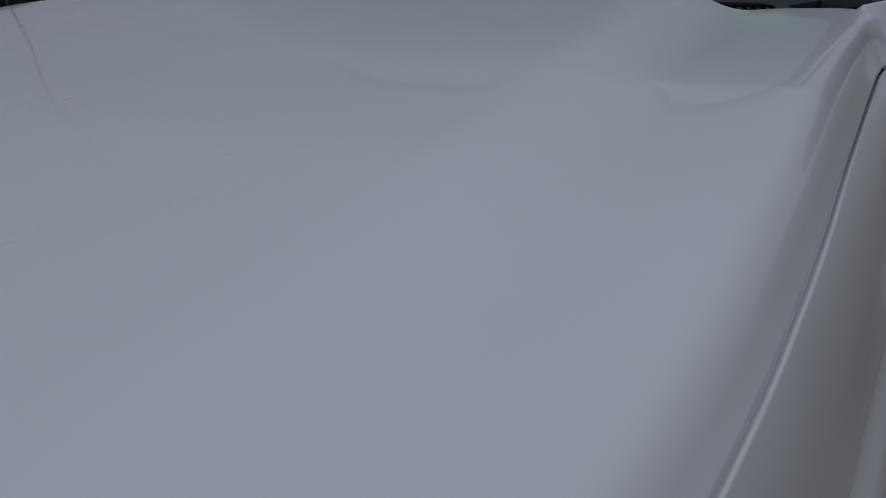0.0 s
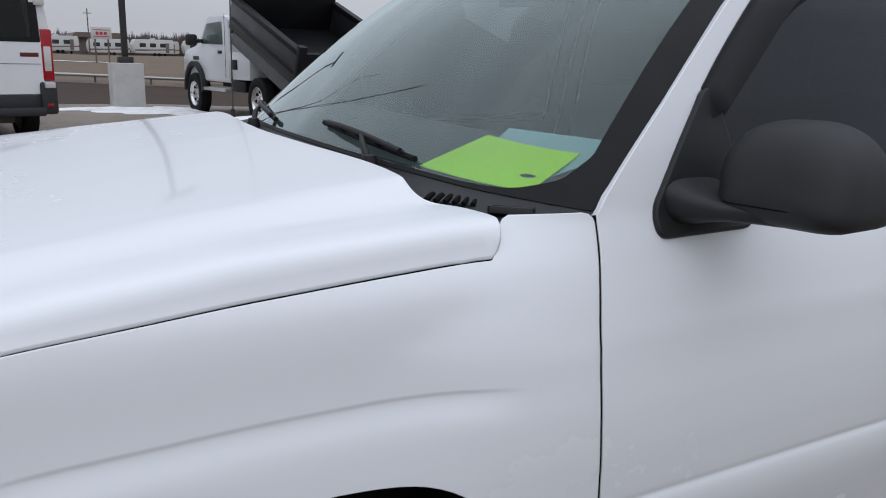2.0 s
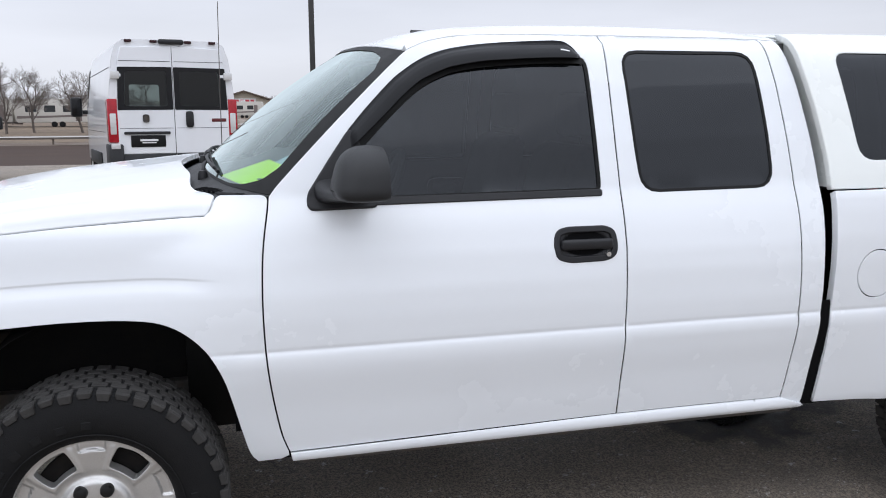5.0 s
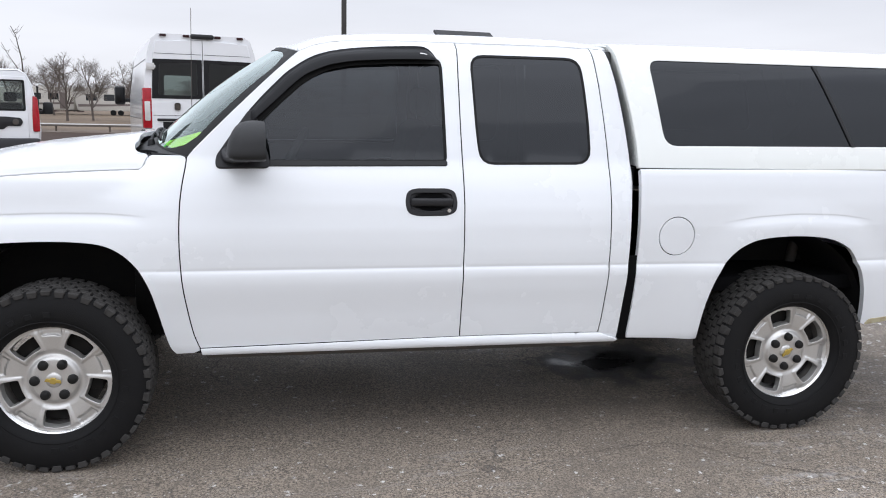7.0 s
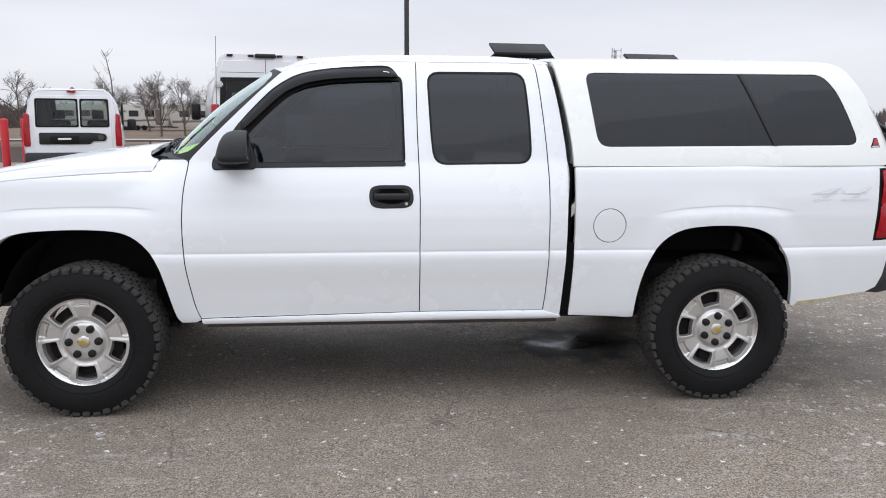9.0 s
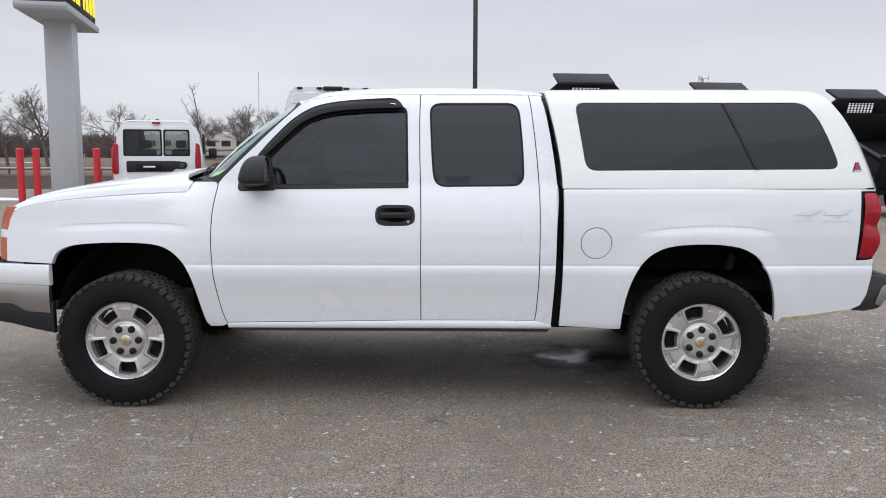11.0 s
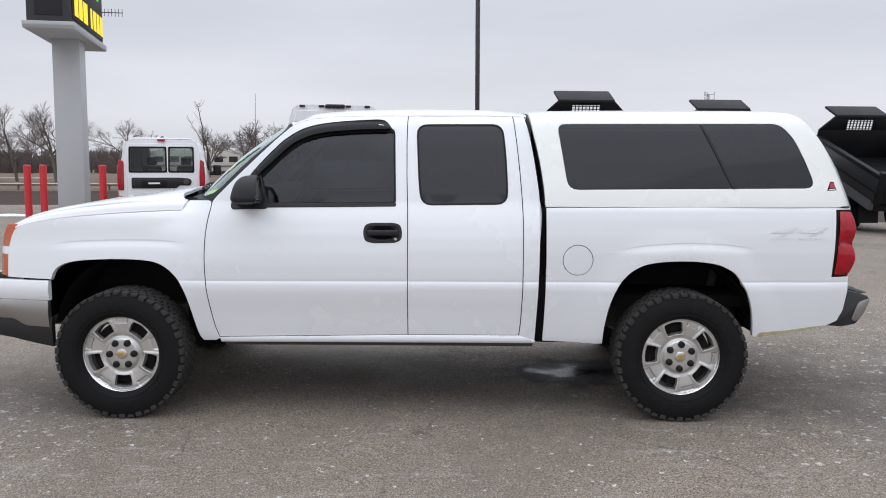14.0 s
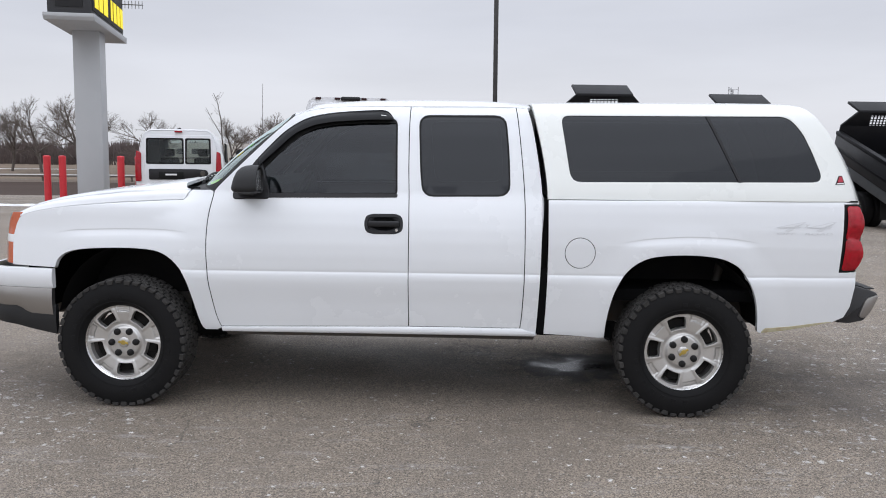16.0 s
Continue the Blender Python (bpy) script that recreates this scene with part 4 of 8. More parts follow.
sail = rounded([(0.722, 1.376), (0.955, 1.380), (0.950, 1.425), (0.925, 1.500), (0.905, 1.580), (0.878, 1.630), (0.866, 1.624), (0.797, 1.529), (0.722, 1.420)], [0.035, 0.02, 0.02, 0.03, 0.02, 0.006, 0.006, 0.1, 0.035], 6)
for n_side, (door, mirror) in enumerate(zip(doors, (None, YC))):
    pane = part("window_pane", skin_sheet(grown(win1, 0.004), 0.010, mirror), M["front_tint"], door, "dark tinted glass")
    part("window_seal", skin_sheet(grown(win1, 0.003), 0.004, mirror, [grown(win1, -0.014)], 0.04, 0.012), M["seal"], door)
    part("belt_moulding", skin_sheet(rounded([(0.725, 1.382), (1.792, 1.393), (1.792, 1.410), (0.725, 1.402)], 0.006), -0.006, mirror, step=0.05, thick=0.02, lip=0.004), M["plastic"], door)
    drip = np.concatenate([visor_low * 0.5 + along(visor_top, np.linspace(0, 1, len(visor_low))) * 0.5, (visor_low + np.array([0.012, -0.020]))[::-1]])
    part("drip_channel", skin_sheet([tuple(q) for q in drip], -0.0015, mirror, step=0.02, thick=0.004), M["seal"], door, "black rubber channel above the window")
    rows_v = np.array([(a, b) for a in np.arange(0.012, 1.115, 0.016) for b in (0.008, 0.0135, 0.0155, 0.018, 0.0215, 0.026, 0.034, 0.044, 0.056, 0.068)])
    me = sheet(visor_f, [(0.0, 0.0), (1.12, 0.0), (1.12, 0.08), (0.0, 0.08)], (0, -1, 0), step=0.016, thick=0.004, lip=0.0015, mirror=mirror, extra=rows_v)
    shield = part("weather_shield", me, M["visor"], door, "smoked plastic weather shield")
    if mirror is None:
        part("shield_badge", sheet(lambda x, z: visor_f(x, z) - np.array([0, 0.0015, 0]), [(1.018, 0.040), (1.056, 0.040), (1.056, 0.045), (1.018, 0.045)], (0, -1, 0), step=0.02, thick=0.001, lip=0.0005), M["white_print"], shield)
    part("mirror_sail", skin_sheet(sail, -0.012, mirror, step=0.03, thick=0.03, lip=0.006), M["plastic"], door)
    # the handle: a dished surround with a lift paddle and a lock
    dish_c = (1.712, 1.221)

    def dish_f(x, z):
        r = np.clip(np.hypot((x - dish_c[0]) / 0.118, (z - dish_c[1]) / 0.058), 0, 1)
        return np.stack([x, side(x, z) + 0.004 + 0.035 * (1 - ease((r - 0.35) / 0.5)), z], 1)

    dish = part("handle_dish", sheet(dish_f, grown(grip, 0.002), (0, -1, 0), step=0.012, thick=0.006, mirror=mirror), M["plastic"], door)
    part("handle_rim", skin_sheet(grown(grip, 0.001), -0.004, mirror, [grown(grip, -0.013)], 0.02, 0.015, 0.005), M["plastic"], dish)
    yy = 0.077 if mirror is None else 2 * YC - 0.077
    part("handle_paddle", box(1.612, 1.815, yy - 0.012, yy + 0.014, 1.200, 1.240, 0.012, 3), M["plastic"], dish)
    if mirror is None:
        part("lock", lathe([(0.0, -0.006), (0.009, -0.006), (0.0105, -0.003), (0.0105, 0.01)], "y", 16), M["alloy_bright"], dish).matrix_local = Matrix.Translation((1.796, 0.071, 1.182))
for back_door, mirror in zip(backs, (None, YC)):
    part("window_pane", skin_sheet(grown(win2, 0.003), 0.002, mirror), M["tint"], back_door, "dark tinted glass")
    part("window_seal", skin_sheet(grown(win2, 0.004), -0.001, mirror, [grown(win2, -0.006)], 0.04, 0.012), M["seal"], back_door)


def mirror_face(a, k):
    """A door mirror's outline: flat foot, rounded shoulders; k scales it."""
    c, w = math.cos(a), math.sin(a)
    n = 6.5 if w < 0 else 2.5
    r = (abs(c) ** n + abs(w) ** n) ** (-1 / n)
    lean = 0.018 * w
    y = k * r * c * (0.136 if w < 0 else 0.136 - 0.012 * w) + lean * k
    return y, k * r * w * (0.082 if w < 0 else 0.096) - 0.06 * y


def mirror_shell():
    """A door mirror's housing: bulged forward face, flat glass side."""
    bm = bmesh.new()
    rows = []
    for x, k in ((-0.088, 0.0), (-0.087, 0.25), (-0.082, 0.52), (-0.072, 0.74), (-0.058, 0.88), (-0.036, 0.97), (-0.008, 1.0), (0.030, 1.0), (0.055, 0.985), (0.066, 0.95), (0.066, 0.86), (0.050, 0.84), (0.050, 0.0)):
        rows.append([bm.verts.new((x + 0.10 * mirror_face(a, k)[0] * (x < 0.02) + 0.26 * mirror_face(a, k)[1] * (x < 0.02), *mirror_face(a, max(k, 1e-3)))) for a in np.linspace(0, 2 * math.pi, 48, endpoint=False)])
    for p, q in zip(rows, rows[1:]):
        for i in range(48):
            bm.faces.new((p[i], p[(i + 1) % 48], q[(i + 1) % 48], q[i]))
    bmesh.ops.remove_doubles(bm, verts=bm.verts[:], dist=1e-3)
    bmesh.ops.recalc_face_normals(bm, faces=bm.faces[:])
    return smooth(bm, 50)


def mirror_arm():
    """The smooth foot between the door's corner and the housing."""
    bm = bmesh.new()
    rows = []
    for y, x0, x1, z0, z1 in ((0.165, 0.740, 0.900, 1.386, 1.472), (0.150, 0.743, 0.897, 1.387, 1.466), (0.125, 0.750, 0.890, 1.393, 1.458), (0.095, 0.760, 0.886, 1.402, 1.452), (0.06, 0.770, 0.886, 1.410, 1.447), (0.0, 0.785, 0.886, 1.416, 1.450), (-0.04, 0.80, 0.886, 1.418, 1.450)):
        ring = []
        for k in range(28):
            a = 2 * math.pi * k / 28
            c, w = math.cos(a), math.sin(a)
            r = (abs(c) ** 3.2 + abs(w) ** 3.2) ** (-1 / 3.2)
            ring.append(bm.verts.new(((x0 + x1) / 2 + r * c * (x1 - x0) / 2, y, (z0 + z1) / 2 + r * w * (z1 - z0) / 2)))
        rows.append(ring)
    for p, q in zip(rows, rows[1:]):
        for i in range(28):
            bm.faces.new((p[i], p[(i + 1) % 28], q[(i + 1) % 28], q[i]))
    bm.faces.new(rows[0])
    bm.faces.new(rows[-1][::-1])
    bmesh.ops.recalc_face_normals(bm, faces=bm.faces[:])
    return smooth(bm, 50)


def mirror_seam():
    """The joint between the housing's cap and its foot."""
    pts = []
    for y in np.linspace(-0.118, 0.112, 20):
        z = -0.046 - 0.016 * abs(y / 0.12) ** 2 * 0 + 0.05 * ease((-y - 0.085) / 0.03)
        k = min(max(abs(y) / 0.128, abs(z) / 0.085), 1.0)
        k = (abs(y / 0.128) ** 4 + abs(z / 0.083) ** 4) ** 0.25
        x = float(np.interp(k, [0, 0.25, 0.52, 0.74, 0.88, 0.97, 1.0], [-0.088, -0.087, -0.082, -0.072, -0.058, -0.036, -0.008]))
        pts.append((x + 0.10 * y + 0.26 * (z - 0.06 * y) - 0.0006, y, z - 0.06 * y))
    return tube(pts, 0.0014, 5)


for mirror in (False, True):
    fl = Matrix.Identity(4) if not mirror else Matrix.Translation((0, 2 * YC, 0)) @ Matrix.Diagonal((1, -1, 1, 1))
    at_m = fl @ Matrix.Translation((0.872, -0.014, 1.498)) @ Matrix.Rotation(radians(4), 4, "Z")
    made = []
    for bm, nm, mt, own in ((mirror_shell(), "door_mirror", "rough_plastic", at_m), (mirror_seam(), "housing_seam", "gap", at_m),
                            (mirror_arm(), "mirror_arm", "plastic", fl),
                            (box(0.052, 0.056, -0.092, 0.092, -0.062, 0.066, 0.001), "mirror_glass", "alloy_bright", at_m)):
        bmesh.ops.transform(bm, matrix=own, verts=bm.verts[:])
        if mirror:
            bmesh.ops.reverse_faces(bm, faces=bm.faces[:])
        made.append(part(nm, bm, M[mt], made[0] if made else truck, "" if made else "black grained plastic door mirror"))

# antenna mast on the far fender
mast = part("antenna", tube([(0.448, 1.955, 1.40), (0.451, 1.965, 1.75), (0.459, 1.98, 2.225)], 0.0028, 6, 0.7), M["steel"], truck)
part("antenna_base", lathe([(0.02, 0), (0.02, 0.01), (0.008, 0.03), (0.006, 0.05)], "z", 16), M["plastic"], mast).matrix_local = Matrix.Translation((0.448, 1.955, 1.395))

# ---- wheels ----
R_T, W_T = 0.422, 0.145  # tyre radius, half its width
tyre_profile = [(0.250, -0.105), (0.262, -0.122), (0.290, -0.140), (0.335, -0.146), (0.378, -0.139), (0.4105, -0.126), (0.4165, -0.10), (0.417, -0.05), (0.417, 0.05), (0.4165, 0.10),
                (0.4105, 0.126), (0.378, 0.139), (0.335, 0.146), (0.290, 0.140), (0.262, 0.122), (0.250, 0.105)]
tyre_mesh = bpy.data.meshes.new("tyre")
bm = lathe(curve(tyre_profile, 2), "y", 72)
for rr in (0.280,):
    join(bm, lathe([(rr, -0.143), (rr + 0.003, -0.1445), (rr + 0.006, -0.143)], "y", 64))
tread = bmesh.new()
for k in range(46):  # tread: small shoulder lugs, and two rows of staggered middle blocks
    a = 2 * math.pi * k / 46
    for sgn in (-1, 1):
        j = (0.5 if sgn > 0 else 0) * 2 * math.pi / 46
        long = 0.026 if k % 2 else 0.018
        for poly_l, ya, yb, turn_l in (([(-0.0235, 0.404), (0.0215, 0.404), (0.0225, 0.4220), (-0.0225, 0.4220)], 0.088, 0.129 if k % 2 else 0.132, 0.0),
                                       ([(-0.019, 0.418 - long), (0.017, 0.418 - long), (0.0215, 0.4195), (-0.0215, 0.4195)], 0.120, 0.1405 if k % 2 else 0.1385, 0.0),
                                       ([(-0.027, 0.406), (0.021, 0.406), (0.024, 0.4235), (-0.025, 0.4235)], 0.045, 0.081, 0.045),
                                       ([(-0.025, 0.406), (0.023, 0.406), (0.020, 0.4235), (-0.027, 0.4235)], 0.003, 0.039, 0.09)):
            join(tread, prism(poly_l, "y", ya * sgn, yb * sgn, 0.0025, 1), Matrix.Rotation(-(a + j + turn_l), 4, "Y"))
for k in range(26):  # raised bars where the wall's lettering is
    if k % 13 < 8:
        a = 2 * math.pi * k / 26
        join(bm, box(-0.016, 0.016, -0.1472, -0.142, 0.302, 0.328, 0.002, 1), Matrix.Rotation(-a, 4, "Y"))
smooth(bm, 35)
bm.to_mesh(tyre_mesh)
bm.free()
tyre_mesh.materials.append(M["tyre"])
tread_mesh = bpy.data.meshes.new("tread")
smooth(tread, 35)
tread.to_mesh(tread_mesh)
tread.free()
tread_mesh.materials.append(M["tread"])

rim_depth = table([(0.0, 0.010), (0.055, 0.010), (0.088, 0.013), (0.097, 0.020), (0.104, 0.030), (0.112, 0.030), (0.130, 0.025), (0.17, 0.020), (0.205, 0.018), (0.220, 0.020), (0.232, 0.014), (0.24, 0.008)], 0.003, 0.001)


def rim_f(x, z):
    r = np.hypot(x, z)
    a = np.degrees(np.arctan2(x, z)) % 72  # spokes at 0, windows at 36
    off_window, off_spoke = np.abs(a - 36), 36 - np.abs(a - 36)
    frame_ = ease((25.5 - off_window - (r - 0.13) * 40) / 4.5) * ease((r - 0.118) / 0.012) * ease((0.234 - r) / 0.010)
    pocket = ease((12.0 - off_spoke) / 2.6) * ease((r - 0.186) / 0.009) * ease((0.226 - r) / 0.009)
    return np.stack([x, rim_depth(r) - 0.10 - 0.005 * frame_ + 0.009 * pocket, z], 1)


def polar(points):
    return [(r * math.sin(radians(d)), r * math.cos(radians(d))) for r, d in points]


round_240 = polar([(0.238, d) for d in range(0, 360, 6)])
windows = []
for k in range(5):
    c = 36 + 72 * k
    windows.append(rounded(polar([(0.136, c - 19), (0.133, c), (0.136, c + 19), (0.175, c + 18), (0.212, c + 15.5), (0.217, c), (0.212, c - 15.5), (0.175, c - 18)]), [0.012, 0.05, 0.012, 0.05, 0.012, 0.05, 0.012, 0.05]))
rim_mesh = sheet(rim_f, round_240, (0, -1, 0), windows, 0.0062, 0.035, 0.003)
rim_mesh.transform(Matrix.Diagonal((1.09, 1, 1.09, 1)))
rim_mesh.materials.append(M["alloy"])
flange_mesh = bpy.data.meshes.new("rim_flange")
bm = lathe(curve([(0.224, -0.082), (0.236, -0.098), (0.246, -0.104), (0.252, -0.100), (0.250, -0.088), (0.238, -0.074)], 3), "y", 72)
bm.to_mesh(flange_mesh)
bm.free()
flange_mesh.transform(Matrix.Diagonal((1.09, 1, 1.09, 1)))
flange_mesh.materials.append(M["alloy_bright"])
barrel_mesh = bpy.data.meshes.new("rim_barrel")
bm = lathe(curve([(0.258, -0.078), (0.236, -0.05), (0.229, 0.0), (0.232, 0.08), (0.262, 0.10), (0.268, 0.104)], 3), "y", 60)
bm.to_mesh(barrel_mesh)
bm.free()
barrel_mesh.materials.append(M["barrel"])
nut_mesh = bpy.data.meshes.new("lug_nut")
bm = lathe([(0.0, -0.020), (0.010, -0.020), (0.0180, -0.017), (0.0215, -0.010), (0.0225, 0.0), (0.0225, 0.012)], "y", 18)
bm.to_mesh(nut_mesh)
bm.free()
nut_mesh.materials.append(M["nut"])
brake_mesh = bpy.data.meshes.new("brake_disc")
bm = lathe([(0.06, -0.02), (0.205, -0.02), (0.205, 0.0), (0.06, 0.0)], "y", 40)
join(bm, box(0.10, 0.20, -0.035, 0.05, -0.07, 0.07, 0.012))
bm.to_mesh(brake_mesh)
bm.free()
brake_mesh.materials.append(M["brake"])


def cap_bm():
    return lathe(curve([(0.0, -0.006), (0.020, -0.005), (0.030, -0.002), (0.036, 0.004), (0.037, 0.016)], 3), "y", 32)


for x in (0.0, 3.645):
    for near in (True, False):
        wheel = new("wheel")
        wheel.parent = truck
        y = 0.125 if near else 2 * YC - 0.125
        turn = Matrix.Rotation(radians(0 if x == 0 else 94), 4, "Y")
        wheel.matrix_local = Matrix.Translation((x, y, 0.424)) @ (Matrix.Identity(4) if near else Matrix.Rotation(math.pi, 4, "Z")) @ turn
        wheel["label"] = "six-lug silver alloy wheel with an all-terrain tyre"
        part("tyre", tyre_mesh, None, wheel)
        tagged(part("tread", tread_mesh, None, wheel), "dusty black rubber tread blocks", kind="stuff")
        part("rim", rim_mesh, None, wheel)
        part("rim_flange", flange_mesh, None, wheel)
        part("rim_barrel", barrel_mesh, None, wheel)
        part("brake_disc", brake_mesh, None, wheel).matrix_local = Matrix.Translation((0, -0.01, 0))
        for k in range(6):
            a = radians(60 * k + 29)
            part("lug_nut", nut_mesh, None, wheel).matrix_local = Matrix.Translation((0.080 * math.sin(a), -0.090, 0.080 * math.cos(a)))
        part("hub_cap", cap_bm(), M["alloy"], wheel).matrix_local = Matrix.Translation((0, -0.094, 0))
        part("badge", prism([(-0.024, -0.005), (-0.009, -0.005), (-0.006, -0.010), (0.008, -0.010), (0.008, -0.005), (0.024, -0.005), (0.020, 0.005), (0.008, 0.005), (0.006, 0.010), (-0.007, 0.010), (-0.008, 0.005), (-0.020, 0.005)], "y", -0.1075, -0.100, 0.001, 1), M["gold"], wheel, "plain gold badge").matrix_local = turn.inverted() @ Matrix.Rotation(radians(-35 if x else 10), 4, "Y") @ Matrix.Diagonal((1.5, 1, 1.4, 1))

# wheel housings, frame rails, axles and under-body
for cx, arc in ((0.02, (-0.50, 0.54)), (3.645, (3.13, 4.17))):
    for near in (True, False):
        bm = bmesh.new()
        prof = [(cx + (0.53 if a > 90 else 0.50) * math.cos(radians(180 - a)), max(0.50 + 0.555 * math.sin(radians(a)), 0.60 if a < 90 else 0.54)) for a in range(180, -1, -12)]
        y0, y1 = (0.135, 0.62) if near else (2 * YC - 0.135, 2 * YC - 0.62)
        ra, rb = [bm.verts.new((x, y0, z)) for x, z in prof], [bm.verts.new((x, y1, z)) for x, z in prof]
        for i in range(len(prof) - 1):
            bm.faces.new((ra[i], ra[i + 1], rb[i + 1], rb[i]))
        bm.faces.new(rb)
        part("wheel_housing", smooth(bm), M["liner"], truck)
for y0, y1 in ((0.165, 0.60), (2 * YC - 0.60, 2 * YC - 0.165)):
    back = [(x, z) for x, z in arch_f if x > 0.30]
    part("splash_liner", prism([(x + 0.012, z + 0.006) for x, z in back] + [(x + 0.022, z + 0.012) for x, z in back[::-1]], "y", y0, y1), M["liner"], truck)
for y in (0.555, 2 * YC - 0.555):
    part("inner_flap", box(0.28, 0.57, y - 0.004, y + 0.004, 0.47, 1.00, 0.003), M["seal"], truck, "black rubber splash flap")
for y in (0.62, 2 * YC - 0.62):
    part("chassis_rail", box(-0.75, 4.65, y - 0.04, y + 0.04, 0.50, 0.66, 0.01), M["steel"], truck)
for x in (0.0, 3.645):
    part("axle", tube([(x, 0.2, 0.424), (x, 2 * YC - 0.2, 0.424)], 0.045, 12), M["steel"], truck)
    part("axle_case", lathe(curve([(0.0, -0.16), (0.08, -0.14), (0.13, -0.05), (0.13, 0.05), (0.08, 0.14), (0.0, 0.16)], 3), "y", 20), M["steel"], truck).matrix_local = Matrix.Translation((x, YC, 0.424))
part("under_body", box(0.56, 2.70, 0.18, 2 * YC - 0.18, 0.515, 0.58, 0.02), M["gap"], truck)
part("fuel_tank", box(1.1, 2.3, 0.26, 0.58, 0.475, 0.55, 0.03), M["steel"], truck)
part("bed_floor", box(2.78, 4.66, 0.20, 2 * YC - 0.20, 0.72, 0.80, 0.01), M["gap"], truck)
part("shock_absorber", tube([(3.90, 0.55, 0.40), (4.02, 0.60, 0.95)], 0.03, 10), M["steel"], truck)
part("exhaust_pipe", tube([(1.6, 1.5, 0.50), (3.2, 1.55, 0.52), (3.7, 1.70, 0.60), (4.35, 1.75, 0.56)], 0.035, 10), M["steel"], truck)
# dark filler in place of the shade between cab and bed
part("bed_gap_strip", box(2.722, 2.772, 0.17, 2 * YC - 0.17, 0.50, 1.385), M["seal"], truck)

# ---- front end: lamps, grille, bumper ----
for near in (True, False):
    s = (lambda y: y) if near else (lambda y: 2 * YC - y)
    for poly, nm, mt, lab in (([(-0.722, 1.258), (-0.745, 1.226), (-0.768, 1.18), (-0.786, 1.115), (-0.85, 1.115), (-0.835, 1.19), (-0.795, 1.256)], "turn_lamp", "amber", "amber upper turn lamp"),
                              ([(-0.791, 1.057), (-0.793, 0.922), (-0.87, 0.922), (-0.87, 1.057)], "marker_lamp", "amber", "amber lower marker lamp"),
                              ([(-0.788, 1.108), (-0.791, 1.064), (-0.87, 1.064), (-0.86, 1.108)], "lamp_divider", "paint", "white strip between the lamps")):
        part(nm, sheet(lambda x, z: np.stack([x, side(x, z) + 0.006 + 6.0 * np.clip(-0.780 - x, 0, 1) ** 2, z], 1), rounded(poly, 0.006), (0, -1, 0), step=0.02, thick=0.03, lip=0.004, mirror=None if near else YC), M[mt], truck, lab)
    y0, y1 = sorted((s(0.32), s(0.66)))
    part("headlamp", box(-0.83, -0.72, y0, y1, 1.11, 1.22, 0.015), M["clear_lens"], truck)
    part("fog_lamp", lathe([(0, -0.02), (0.04, -0.018), (0.05, 0.0), (0.05, 0.05)], "x", 20), M["clear_lens"], truck).matrix_local = Matrix.Translation((-1.02, s(0.52), 0.62))
part("grille", box(-0.83, -0.74, 0.62, 2 * YC - 0.62, 0.94, 1.23, 0.02), M["plastic"], truck)
part("grille_bar", box(-0.855, -0.80, 0.30, 2 * YC - 0.30, 1.05, 1.10, 0.01), M["chrome"], truck)
part("radiator_support", box(-0.74, -0.60, 0.25, 2 * YC - 0.25, 0.60, 1.24, 0.02), M["gap"], truck)


def bumper_band(z0, z1, x_end, reach, grow, name, mat, bulge=0.012, label="", lower=None):
    """A band of the front bumper, wrapped round both corners. lower: (x, z) points of a shaped lower edge on the sides."""
    ys = np.linspace(-1, 1, 49)
    path = []
    for s_ in np.linspace(x_end, -0.78, 8)[:-1]:
        path.append((s_, float(side(s_, 0.85)) - grow))
    y_c = float(side(-0.78, 0.85)) - grow
    for a in np.linspace(0, math.pi / 2, 9):
        path.append((-0.78 - 0.26 * math.sin(a), y_c + 0.24 * (1 - math.cos(a))))
    path.append((-1.04 - reach, 0.75))
    path.append((-1.05 - reach, YC))
    full_path = path + [(x, 2 * YC - y) for x, y in path[-2::-1]]
    prof = [(0.0, 0.03), (0.0, 0.004), (0.06, 0.0), (0.5, -bulge), (0.94, 0.0), (1.0, 0.004), (1.0, 0.03)]
    bm = bmesh.new()
    rows = []
    n = len(full_path)
    for i, (x, y) in enumerate(full_path):
        d = Vector(full_path[min(i + 1, n - 1)]) - Vector(full_path[max(i - 1, 0)])
        nr = Vector((-d.y, d.x)).normalized() * -1
        inward = Vector((YC * 0 + 0.5 - x * 0.0, YC)) - Vector((x, y))
        if nr.dot(inward) < 0:
            nr = -nr
        zz0 = z0 if lower is None else float(np.interp(x, [p[0] for p in lower], [p[1] for p in lower]))
        rows.append([bm.verts.new((x + nr.x * o, y + nr.y * o, zz0 + (z1 - zz0) * t)) for t, o in prof])
    for a, b in zip(rows, rows[1:]):
        for k in range(len(prof) - 1):
            bm.faces.new((a[k], a[k + 1], b[k + 1], b[k]))
    bm.faces.new(rows[0])
    bm.faces.new(rows[-1])
    bmesh.ops.recalc_face_normals(bm, faces=bm.faces[:])
    return part(name, smooth(bm, 35), mat, truck, label)


bumper_band(0.765, 0.896, -0.490, 0.02, 0.004, "bumper_cap", M["paint"], 0.012, "white painted upper bumper")
bumper_band(0.585, 0.762, -0.502, 0.03, 0.002, "front_bumper", M["chrome"], 0.006, "dull chrome front bumper", lower=[(-1.2, 0.640), (-0.76, 0.635), (-0.68, 0.590), (-0.47, 0.584)])
